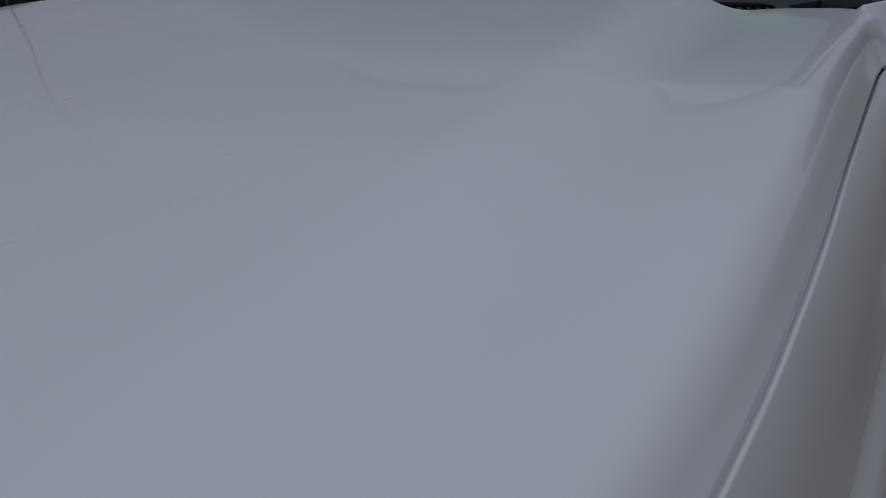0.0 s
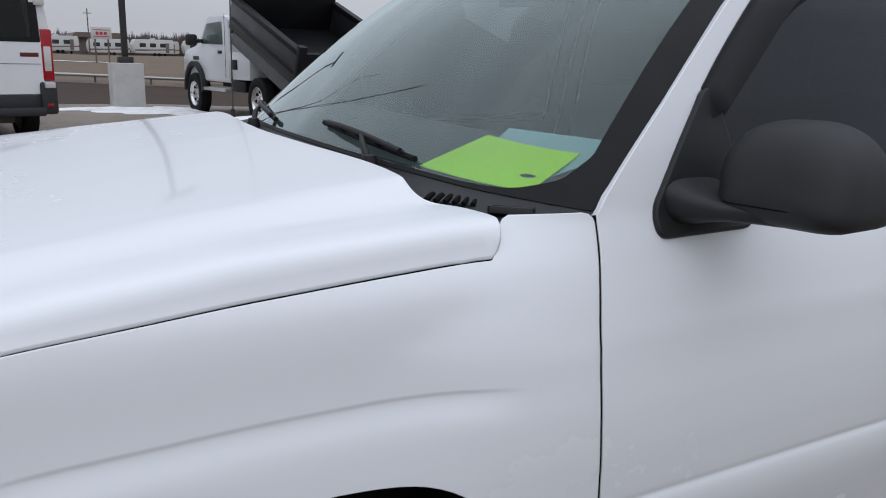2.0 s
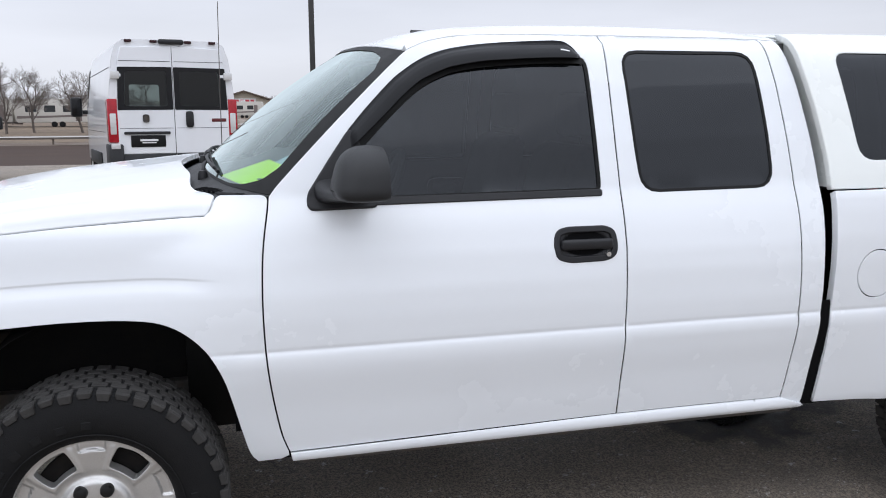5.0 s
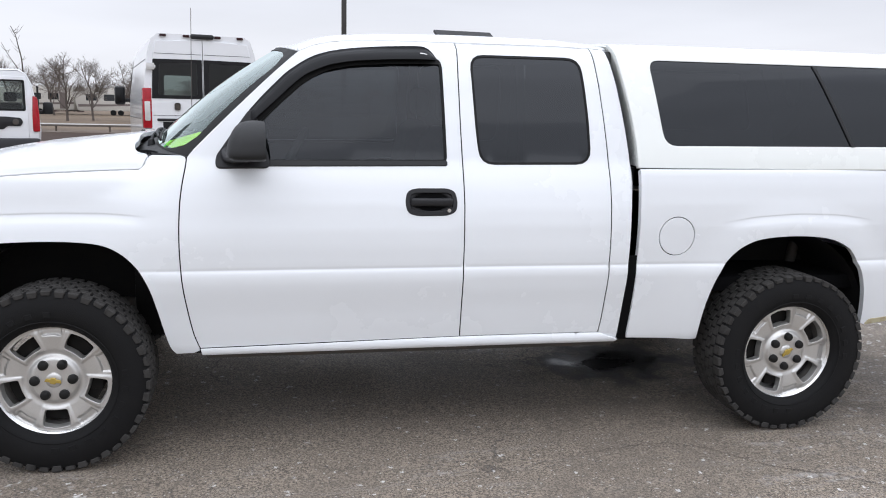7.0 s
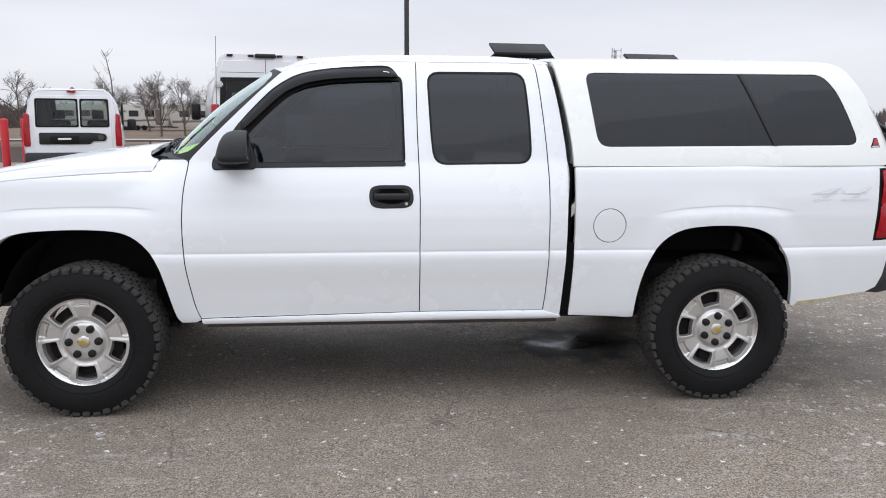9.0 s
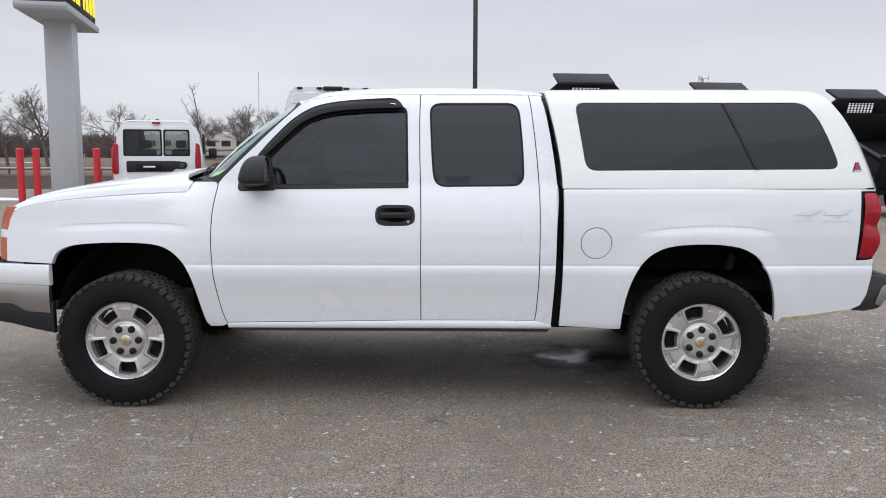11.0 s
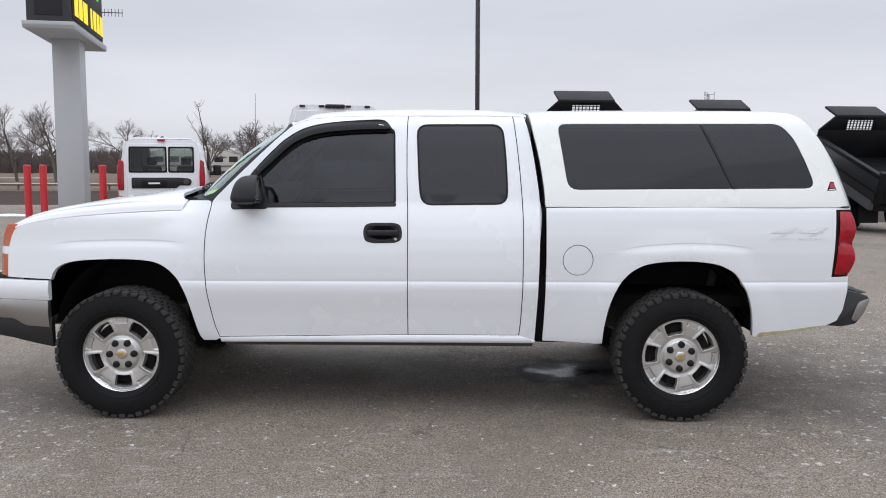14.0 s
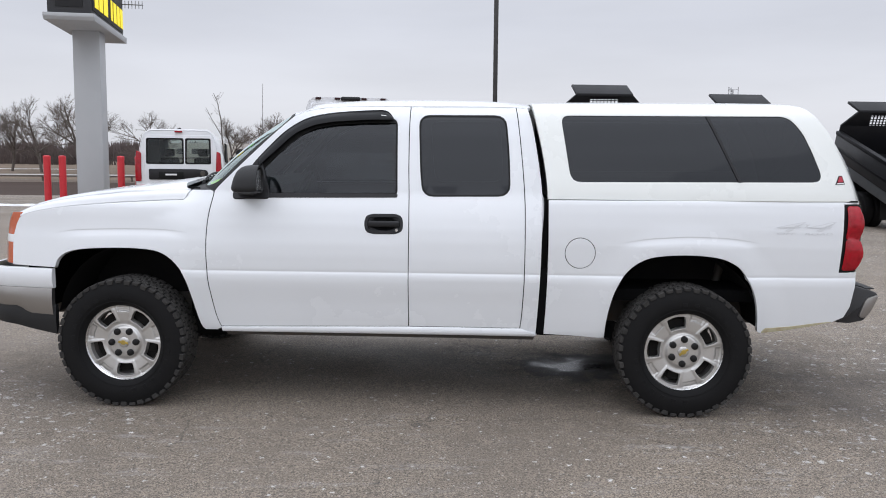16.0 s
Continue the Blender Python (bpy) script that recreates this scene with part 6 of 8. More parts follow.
M["concrete"] = material("pale_concrete", (0.47, 0.46, 0.44), 0.85, vary=0.6, scale=3, color2=(0.34, 0.33, 0.31), fine=0.1, bump=0.3, bump_scale=90)
strip("road", M["road"], -240, 240, 23.0, 66.0, 0.025, "dark wet asphalt road beyond the lot", "road", 160, 86, 0.12)
M["shoulder"] = material("gravel_shoulder", (0.14, 0.112, 0.092), 0.95, spec=0.1, vary=0.8, scale=0.6, color2=(0.21, 0.185, 0.16), fine=0.25, bump_scale=30)
strip("kerb", M["shoulder"], -240, 240, 65.8, 69.6, 0.045, "brownish gravel road shoulder", "kerb", 160, 8, 0.15)
strip("field", M["field"], -420, 420, 69.2, 330.0, 0.06, "dry straw-coloured grass field with thin snow", "field", 120, 90, 0.5)
for k, (x, y, w, d) in enumerate(((-44, 76, 16, 0.8), (34, 84, 20, 1.0), (-60, 92, 30, 1.2), (4, 100, 30, 1.2))):
    strip("snow_streak", M["snow"], x - w / 2, x + w / 2, y - d / 2, y + d / 2, 0.10, "thin streak of old snow on the field", "snow", 40, 3, 0.35)


def blob(name, x0, y0, rx, ry, h, mat, label, category, seed):
    """A low heap with a ragged outline, thin at its rim."""
    rg = random.Random(seed)
    bm = bmesh.new()
    n, rings = 48, 8
    ph = [rg.uniform(0, 6) for _ in range(5)]
    mid = bm.verts.new((x0, y0, float(ground_z(x0, y0)) + h))
    prev = None
    for r in range(1, rings + 1):
        ring = []
        for k in range(n):
            a = 2 * math.pi * k / n
            e = 1 + 0.22 * math.sin(2 * a + ph[0]) + 0.16 * math.sin(3 * a + ph[1]) + 0.12 * math.sin(7 * a + ph[2]) + 0.08 * math.sin(13 * a + ph[3])
            t = r / rings
            x, y = x0 + rx * e * t * math.cos(a), y0 + ry * e * t * math.sin(a)
            z = float(ground_z(x, y)) + h * (1 - t * t) * (0.7 + 0.6 * noise.noise((x * 2, y * 2, seed))) + (0.006 if r < rings else -0.01)
            ring.append(bm.verts.new((x, y, z)))
        for k in range(n):
            if prev is None:
                bm.faces.new((mid, ring[k], ring[(k + 1) % n]))
            else:
                bm.faces.new((prev[k], ring[k], ring[(k + 1) % n], prev[(k + 1) % n]))
        prev = ring
    return tagged(part(name, smooth(bm, 80), mat), label, category)


blob("snow_patch", 3.3, 18.2, 1.1, 1.5, 0.06, M["snow"], "patch of dirty old snow by the lamp base", "snow", 1)
blob("snow_patch", 2.2, 18.9, 1.2, 0.5, 0.05, M["snow"], "small patch of dirty old snow on the lot", "snow", 2)
blob("snow_patch", -9.6, 15.0, 1.6, 0.35, 0.05, M["snow"], "thin strip of dirty snow on the lot", "snow", 3)

# a long hairline crack in the asphalt
bm = bmesh.new()
rows_k = []
crack_line = curve([(2.1, -0.26), (2.62, -0.12), (2.91, -0.10), (3.09, -0.17), (3.34, -0.42), (3.65, -0.60), (3.84, -0.94), (4.05, -1.35), (4.5, -1.9)], 10)
rg = random.Random(8)
for k, (x, y) in enumerate(crack_line):
    w = 0.0012 + 0.0045 * rg.random() * (1 - abs(2 * k / len(crack_line) - 1) ** 3)
    jx, jy = rg.uniform(-0.012, 0.012), rg.uniform(-0.012, 0.012)
    z = float(ground_z(x, y)) + 0.003
    rows_k.append((bm.verts.new((x + jx, y + jy - w, z)), bm.verts.new((x + jx, y + jy + w, z))))
for a, b in zip(rows_k, rows_k[1:]):
    bm.faces.new((a[0], b[0], b[1], a[1]))
M["crack_dark"] = material("dirt_in_crack", (0.095, 0.080, 0.068), 0.95, vary=0.9, scale=9, color2=(0.19, 0.165, 0.14))
tagged(part("pavement_crack", bm, M["crack_dark"]), "thin dark crack running through the asphalt", "crack", kind="structure")

# ---- lamp pole on a concrete base ----
M["pole"] = material("dark_bronze_pole", (0.028, 0.026, 0.025), 0.5, vary=0.4, scale=5, color2=(0.05, 0.045, 0.04))
px_, py_ = 2.82, 19.4
pz_ = float(ground_z(px_, py_))
lamp = thing("street_lamp", Matrix.Translation((px_, py_, pz_)), "dark steel lamp pole on a square pale concrete base", "street lamp")
part("concrete_base", box(-0.34, 0.34, -0.34, 0.34, -0.2, 1.0, 0.03), M["concrete"], lamp)
part("pole_foot", box(-0.16, 0.16, -0.16, 0.16, 1.0, 1.14, 0.02), M["pole"], lamp)
part("pole", box(-0.065, 0.065, -0.065, 0.065, 1.1, 6.70, 0.012), M["pole"], lamp)
head = part("lamp_head", box(-0.28, 0.60, -0.14, 0.14, 6.62, 6.72, 0.03), M["pole"], lamp)
part("lens", box(0.10, 0.54, -0.11, 0.11, 6.605, 6.625, 0.005), M["clear_lens"], head)

# ---- red bollards ----
M["red_paint"] = material("red_bollard_paint", (0.55, 0.025, 0.035), 0.4, vary=0.35, scale=9, color2=(0.38, 0.02, 0.03))
first = None
for x, y in ((-7.53, 13.5), (-7.17, 13.5), (-5.81, 13.5), (-5.40, 13.5)):
    m = Matrix.Translation((x, y, float(ground_z(x, y)) - 0.03))
    if first is None:
        first = thing("bollard", m, "red painted steel bollard on the lot", "bollard", "red bollards round the sign")
        part("post", lathe([(0.078, 0), (0.078, 1.22)], "z", 20), M["red_paint"], first)
        part("cap", lathe(curve([(0.081, 1.20), (0.081, 1.25), (0.068, 1.275), (0.0, 1.285)], 3), "z", 20), M["red_paint"], first)
    else:
        copy_thing(first, m)

# ---- pylon sign ----
M["sign_grey"] = material("light_grey_sign_paint", (0.44, 0.45, 0.46), 0.45, vary=0.25, scale=2, color2=(0.38, 0.39, 0.40))
M["sign_dark"] = material("dark_sign_cabinet", (0.035, 0.036, 0.04), 0.5, vary=0.3, scale=4)
M["led_black"] = material("led_panel", (0.01, 0.01, 0.012), 0.6, vary=0.2, scale=40)
M["led_yellow"] = material("led_yellow", (0.5, 0.4, 0.02), 0.6, emit=(1.0, 0.80, 0.03), emit_strength=0.9)
M["led_green"] = material("led_green", (0.1, 0.4, 0.05), 0.6, emit=(0.12, 0.75, 0.10), emit_strength=0.8)
centre, ang = Vector((-7.80, 16.39)), radians(102.6)
sign = thing("pylon_sign", Matrix.Translation((centre.x, centre.y, float(ground_z(centre.x, centre.y)))) @ Matrix.Rotation(ang, 4, "Z") @ Matrix.Diagonal((0.928, 1.027, 1.035, 1)), "tall grey pylon sign with a dark lit display box", "sign")
part("post", prism([(-0.38, -0.05), (0.38, -0.05), (0.36, 4.33), (-0.36, 4.33)], "y", -0.32, 0.32, 0.015), M["sign_grey"], sign)
part("base_plate", prism([(-2.1, 4.28), (2.1, 4.28), (2.16, 4.36), (2.16, 4.44), (-2.16, 4.44), (-2.16, 4.36)], "y", -0.56, 0.56, 0.01), M["sign_grey"], sign)
cabinet = part("cabinet", box(-2.08, 2.08, -0.48, 0.48, 4.44, 7.18, 0.03), M["sign_dark"], sign)
part("cabinet_door", box(-2.10, -2.08, -0.30, 0.30, 4.58, 6.38, 0.006), M["led_black"], cabinet)
part("display", box(-1.98, 1.98, -0.50, -0.475, 4.54, 7.08, 0.006), M["led_black"], cabinet)
for z0, z1, mat, bars in ((4.64, 5.14, "led_yellow", ((-1.75, -1.35), (-1.22, -0.82), (-0.68, -0.18), (0.25, 0.45), (0.62, 0.98), (1.12, 1.45), (1.58, 1.90))), (5.48, 5.98, "led_green", ((-1.5, -1.0), (-0.8, -0.3), (0.0, 0.5), (0.8, 1.4)))):
    for a, b in bars:
        part("lit_bar", box(a, b, -0.512, -0.500, z0, z1, 0.003, 1), M[mat], cabinet)
aerial = part("aerial", tube([(1.9, -0.45, 5.30), (1.9, -1.05, 5.30)], 0.012, 6), M["steel"], sign)
for k in range(6):
    part("aerial_rod", tube([(1.9, -0.58 - 0.09 * k, 5.20), (1.9, -0.58 - 0.09 * k, 5.40)], 0.008, 5), M["steel"], aerial)

# ---- wheels for the other vehicles ----
def simple_wheel(r, w, parent, m, rim="alloy", hub=0.62):
    wh = new("wheel")
    wh.parent, wh.matrix_local = parent, m
    part("tyre", lathe(curve([(r * hub, -w * 0.42), (r * 0.80, -w * 0.5), (r * 0.96, -w * 0.44), (r, -w * 0.3), (r, w * 0.3), (r * 0.96, w * 0.44), (r * 0.80, w * 0.5), (r * hub, w * 0.42)], 3), "y", 36), M["tyre"], wh)
    part("rim", lathe(curve([(0.0, -w * 0.30), (r * 0.16, -w * 0.32), (r * 0.2, -w * 0.16), (r * 0.5, -w * 0.24), (r * hub * 0.96, -w * 0.42), (r * hub * 1.03, -w * 0.44), (r * hub, -w * 0.30), (r * hub, w * 0.4)], 3), "y", 30), M[rim], wh)
    for k in range(8):
        a = 2 * math.pi * k / 8
        part("rim_slot", lathe([(0, -0.004), (r * 0.065, -0.003), (r * 0.07, 0.01)], "y", 10), M["gap"], wh).matrix_local = Matrix.Translation((r * 0.40 * math.cos(a), -w * 0.235, r * 0.40 * math.sin(a)))
    return wh


M["band_black"] = material("black_window_band", (0.004, 0.004, 0.005), 0.2, spec=0.3, vary=0.2, scale=10)
M["van_white"] = material("van_white_paint", (0.74, 0.75, 0.77), 0.3, coat=0.7, vary=0.3, scale=1.2, color2=(0.60, 0.60, 0.60))
M["bumper_grey"] = material("dark_grey_bumper", (0.020, 0.021, 0.024), 0.6, vary=0.4, scale=6, bump=0.3, bump_scale=150)

# ---- tall cargo van seen from behind (its own frame: x across, y towards its nose, z up) ----
def flat_at(y, lean=0.0):
    """A plane facing backwards at y, leaning forwards above one metre."""
    return lambda x, z: np.stack([x, y + lean * np.clip(z - 1.0, 0, 9), z], 1)


def screen_pane(rows_at, picks):
    """A pane that fills the windscreen opening of a lofted van body."""
    bm = bmesh.new()
    pairs = [(bm.verts.new(rows_at[i][5] + Vector((0, 0, 0.002))), bm.verts.new(rows_at[i][6] + Vector((0, 0, 0.002)))) for i in picks]
    for (a, b), (c, d) in zip(pairs, pairs[1:]):
        bm.faces.new((a, b, d, c))
    return smooth(bm)


def tall_van(m):
    van = thing("cargo_van", m, "white high-roof cargo van parked with its rear doors towards the truck", "van")
    W, H, Lg = 1.02, 2.50, 5.6
    sec = [(-W, 0.45), (-W - 0.005, 1.0), (-W + 0.01, 1.5), (-W + 0.10, 2.2), (-W + 0.17, 2.42), (-W + 0.28, H), (W - 0.28, H), (W - 0.17, 2.42), (W - 0.10, 2.2), (W - 0.01, 1.5), (W + 0.005, 1.0), (W, 0.45)]
    bm = bmesh.new()
    rows = []
    for y, sx, top in ((0.0, 1.0, 0.0), (0.04, 1.0, 0.0), (4.0, 1.0, 0.0), (4.5, 0.985, 0.10), (5.0, 0.96, 0.85), (5.5, 0.90, 1.28), (5.62, 0.82, 1.45)):
        rows.append([bm.verts.new((x * sx, y, min(z, H - top) if z > 1.0 else z)) for x, z in sec])
    for i, (a, b) in enumerate(zip(rows, rows[1:])):
        for k in range(len(sec)):
            j = (k + 1) % len(sec)
            if not (k == 5 and i in (3, 4) or k in (2, 8) and i == 2):  # windscreen and cab windows stay open
                bm.faces.new((a[k], a[j], b[j], b[k]))
    bm.faces.new(rows[-1])
    rows_at = [[q.co.copy() for q in row] for row in rows]
    bmesh.ops.recalc_face_normals(bm, faces=bm.faces[:])
    part("body", smooth(bm, 28), M["van_white"], van)
    for sx in (-1, 1):
        edge = [(sx * 0.008, 0.685), (sx * (W - 0.14), 0.685), (sx * (W - 0.13), 1.2), (sx * (W - 0.15), 1.55), (sx * (W - 0.19), 2.15), (sx * (W - 0.24), 2.36), (sx * 0.008, 2.40)]
        pane_o = rounded([(sx * 0.10, 1.44), (sx * (W - 0.25), 1.44), (sx * (W - 0.28), 2.00), (sx * 0.10, 2.01)], 0.05)
        door = part("rear_door", sheet(flat_at(-0.035), edge, (0, -1, 0), [grown(pane_o, 0.012)], 0.25, 0.045, 0.010), M["van_white"], van)
        glass_o = [(sx * 0.014, 1.385), (sx * (W - 0.145), 1.38), (sx * (W - 0.175), 2.06), (sx * 0.014, 2.07)]
        part("window_surround", sheet(flat_at(-0.040), rounded(glass_o, 0.02), (0, -1, 0), [pane_o], 0.25, 0.007, 0.001), M["band_black"], door)
        part("window", sheet(flat_at(-0.031), grown(pane_o, 0.008), (0, -1, 0), (), 0.3, 0.003, 0.0005), M["van_rear"], door, "dark glass rear window")
        part("upper_groove", box(min(sx * 0.03, sx * (W - 0.2)), max(sx * 0.03, sx * (W - 0.2)), -0.039, -0.033, 2.155, 2.162), M["bumper_grey"], door)
        part("lower_groove", box(min(sx * 0.03, sx * (W - 0.16)), max(sx * 0.03, sx * (W - 0.16)), -0.039, -0.033, 1.085, 1.091), M["bumper_grey"], door)
        part("lower_trim", box(min(sx * 0.012, sx * (W - 0.14)), max(sx * 0.012, sx * (W - 0.14)), -0.045, -0.03, 0.47, 0.670, 0.008), M["bumper_grey"], door)
        hinge = part("hinge", box(sx * (W - 0.13) - 0.07, sx * (W - 0.13) + 0.07, -0.075, -0.02, 1.87, 1.99, 0.015), M["clear_lens"], door)
        part("hinge_strap", box(sx * (W - 0.19) - 0.07, sx * (W - 0.19) + 0.03, -0.055, -0.03, 1.905, 1.955, 0.01), M["van_white"], hinge)
        part("lower_hinge", box(sx * (W - 0.08) - 0.07, sx * (W - 0.08) + 0.07, -0.125, -0.02, 0.76, 0.85, 0.015), M["clear_lens"], door)
        x0, x1 = sorted((sx * (W - 0.145), sx * (W + 0.012)))
        lampv = part("tail_lamp", box(x0, x1, -0.045, 0.20, 0.86, 1.56, 0.025), M["red_lens"], van, "red tail lamp with clear middle")
        part("reversing_lens", box(x0 + 0.028, x1 - 0.030, -0.052, 0.05, 0.99, 1.33, 0.015), M["clear_lens"], lampv)
        part("bumper_end", box(min(sx * (W - 0.20), sx * (W + 0.02)), max(sx * (W - 0.20), sx * (W + 0.02)), -0.10, 0.5, 0.40, 0.845, 0.04), M["bumper_grey"], van)
        part("reflector", box(sx * (W - 0.09) - 0.04, sx * (W - 0.09) + 0.04, -0.108, -0.098, 0.50, 0.55, 0.004), M["red_lens"], van)
        part("side_trim", box(min(sx * (W - 0.0), sx * (W + 0.03)), max(sx * (W - 0.0), sx * (W + 0.03)), 1.4, 3.6, 0.42, 0.66, 0.015), M["bumper_grey"], van)
        mr = part("side_mirror", box(min(sx * (W + 0.08), sx * (W + 0.30)), max(sx * (W + 0.08), sx * (W + 0.30)), 4.35, 4.50, 1.28, 1.68, 0.05), M["rough_plastic"], van)
        part("mirror_arm", box(min(sx * (W - 0.06), sx * (W + 0.10)), max(sx * (W - 0.06), sx * (W + 0.10)), 4.40, 4.47, 1.34, 1.42, 0.02), M["rough_plastic"], mr)
        part("mirror_face", box(min(sx * (W + 0.10), sx * (W + 0.28)), max(sx * (W + 0.10), sx * (W + 0.28)), 4.344, 4.352, 1.32, 1.64, 0.003), M["band_black"], mr)
        part("side_window", prism([(4.05, 1.35), (4.75, 1.30), (4.60, 1.75), (4.10, 1.95)], "x", sx * (W - 0.052), sx * (W - 0.044)), M["van_front"], van)
        for y in (0.95, 4.45):
            simple_wheel(0.36, 0.24, van, Matrix.Translation((sx * (W - 0.16), y, 0.36)) @ Matrix.Rotation(radians(90 if sx > 0 else -90), 4, "Z"))
    part("door_gap", box(-0.004, 0.004, -0.037, -0.02, 0.55, 2.40), M["gap"], van)
    part("rear_bumper", box(-W + 0.15, W - 0.15, -0.13, 0.02, 0.38, 0.50, 0.03), M["bumper_grey"], van)
    part("under_rail", box(-0.5, 0.5, 0.1, 4.0, 0.28, 0.40, 0.02), M["steel"], van)
    part("handle", box(0.18, 0.30, -0.075, -0.03, 1.10, 1.36, 0.035), M["plastic"], van)
    part("badge", box(-0.50, -0.40, -0.045, -0.034, 1.18, 1.31, 0.03), M["steel"], van, "plain dark badge")
    part("model_badge", box(0.60, 0.84, -0.041, -0.034, 1.185, 1.24, 0.004), M["marker_red"], van, "plain red badge")
    part("plate_lamp_bar", box(-0.80, -0.08, -0.075, -0.03, 0.99, 1.035, 0.015), M["plastic"], van)
    plate = part("plate", box(-0.70, -0.16, -0.048, -0.034, 0.785, 0.975, 0.01), M["seal"], van, "black dealer plate with white bars")
    part("plate_bar", box(-0.56, -0.28, -0.053, -0.047, 0.878, 0.912, 0.002, 1), M["white_print"], plate)
    part("plate_bar", box(-0.53, -0.31, -0.053, -0.047, 0.845, 0.862, 0.002, 1), M["white_print"], plate)
    part("stop_lamp", box(-0.20, 0.20, -0.085, 0.0, 2.430, 2.512, 0.03), M["plastic"], van)
    for x in (-0.66, -0.27, 0.27, 0.66):
        part("roof_marker", box(x - 0.055, x + 0.055, -0.045, 0.0, 2.450, 2.494, 0.012), M["marker_dark"], van)
    part("waist_groove", box(-W - 0.012, -W - 0.002, 0.6, 4.0, 1.02, 1.028), M["bumper_grey"], van)
    part("roof_groove", box(-W + 0.078, -W + 0.086, 0.3, 4.2, 2.06, 2.07), M["bumper_grey"], van)
    rear_ring = [(x * 0.995, z) for x, z in sec]
    part("rear_frame", sheet(flat_at(-0.002), rear_ring, (0, -1, 0), [rounded([(-0.80, 0.70), (0.80, 0.70), (0.72, 2.2), (-0.72, 2.2)], 0.06)], 0.3, 0.02, 0.002), M["van_white"], van)
    part("windscreen", screen_pane(rows_at, (3, 4, 5)), M["van_front"], van)
    part("bulkhead", sheet(flat_at(0.75), [(-0.95, 0.5), (0.95, 0.5), (0.92, 1.6), (0.86, 2.3), (-0.86, 2.3), (-0.92, 1.6)], (0, -1, 0), [rounded([(-0.60, 1.34), (-0.10, 1.34), (-0.10, 1.82), (-0.60, 1.82)], 0.05)], 0.3, 0.03, 0.004), M["dash"], van, "dark load partition with a window opening")
    part("load_floor", box(-0.95, 0.95, 0.05, 4.0, 0.50, 0.55), M["dash"], van)
    for x in (-0.48, 0.48):
        seat = part("seat", box(x - 0.24, x + 0.24, 3.75, 3.95, 0.7, 1.38, 0.06), M["dash"], van)
        part("headrest", box(x - 0.13, x + 0.13, 3.80, 3.92, 1.40, 1.66, 0.05), M["dash"], seat)
    return van


def on_ground(x, y, turn):
    return Matrix.Translation((x, y, float(ground_z(x, y)))) @ Matrix.Rotation(radians(turn), 4, "Z")


tall_van(on_ground(-0.285, 11.87, 12.1))

# ---- small van beside it ----
def small_van(m):
    van = thing("small_van", m, "small white cargo van parked with its rear doors towards the truck", "van")
    W, H = 0.915, 1.85
    sec = [(-W + 0.03, 0.40), (-W, 0.75), (-W + 0.03, 1.12), (-W + 0.13, 1.60), (-W + 0.20, 1.76), (-W + 0.32, H), (W - 0.32, H), (W - 0.20, 1.76), (W - 0.13, 1.60), (W - 0.03, 1.12), (W, 0.75), (W - 0.03, 0.40)]
    bm = bmesh.new()
    rows = []
    for y, sx, top, lean_ in ((0.0, 0.97, 0.03, 1), (0.10, 1.0, 0.0, 0), (3.0, 1.0, 0.0, 0), (3.4, 0.98, 0.10, 0), (3.95, 0.95, 0.72, 0), (4.4, 0.88, 0.95, 0)):
        rows.append([bm.verts.new((x * sx, y + lean_ * 0.10 * max(z - 1.0, 0), min(z, H - top) if z > 0.9 else z)) for x, z in sec])
    for i, (a, b) in enumerate(zip(rows, rows[1:])):
        for k in range(len(sec)):
            j = (k + 1) % len(sec)
            if not (k == 5 and i == 3):  # the windscreen stays open
                bm.faces.new((a[k], a[j], b[j], b[k]))
    bm.faces.new(rows[-1])
    rows_at = [[q.co.copy() for q in row] for row in rows]
    bmesh.ops.recalc_face_normals(bm, faces=bm.faces[:])
    part("body", smooth(bm, 30), M["van_white"], van)
    for a, b, w0, w1 in ((-0.70, 0.115, -0.645, 0.078), (0.125, 0.70, 0.162, 0.645)):
        pane_o = rounded([(w0, 1.125), (w1, 1.125), (w1 - 0.01, 1.625), (w0 + 0.01, 1.625)], 0.05)
        door = part("rear_door", sheet(flat_at(-0.012, 0.10), [(a, 0.50), (b, 0.50), (b, 1.12), (b * 0.95 if b > 0.5 else b, 1.71), (a * 0.95 if a < -0.5 else a, 1.71), (a, 1.12)], (0, -1, 0), [grown(pane_o, 0.012)], 0.25, 0.06, 0.010), M["van_white"], van)
        part("window_surround", sheet(flat_at(-0.017, 0.10), rounded([(w0 - 0.03, 1.095), (w1 + 0.03, 1.095), (w1 + 0.025, 1.655), (w0 - 0.025, 1.655)], 0.04), (0, -1, 0), [pane_o], 0.25, 0.006, 0.001), M["seal"], door)
        part("window", sheet(flat_at(-0.009, 0.10), grown(pane_o, 0.008), (0, -1, 0), (), 0.3, 0.003, 0.0005), M["van_light"], door, "tinted glass rear window")
    part("centre_strip", prism([(0.108, 1.09), (0.132, 1.09), (0.132, 1.65), (0.108, 1.65)], "y", -0.010, -0.004), M["seal"], van).data.transform(Matrix(((1, 0, 0, 0), (0, 1, 0.10, -0.10), (0, 0, 1, 0), (0, 0, 0, 1))))
    part("rear_frame", sheet(flat_at(0.004, 0.10), [(x * 0.965, min(z, H - 0.04)) for x, z in sec], (0, -1, 0), [rounded([(-0.67, 0.6), (0.67, 0.6), (0.655, 1.65), (-0.655, 1.65)], 0.05)], 0.3, 0.02, 0.002), M["van_white"], van)
    part("windscreen", screen_pane(rows_at, (3, 4)), M["van_front"], van)
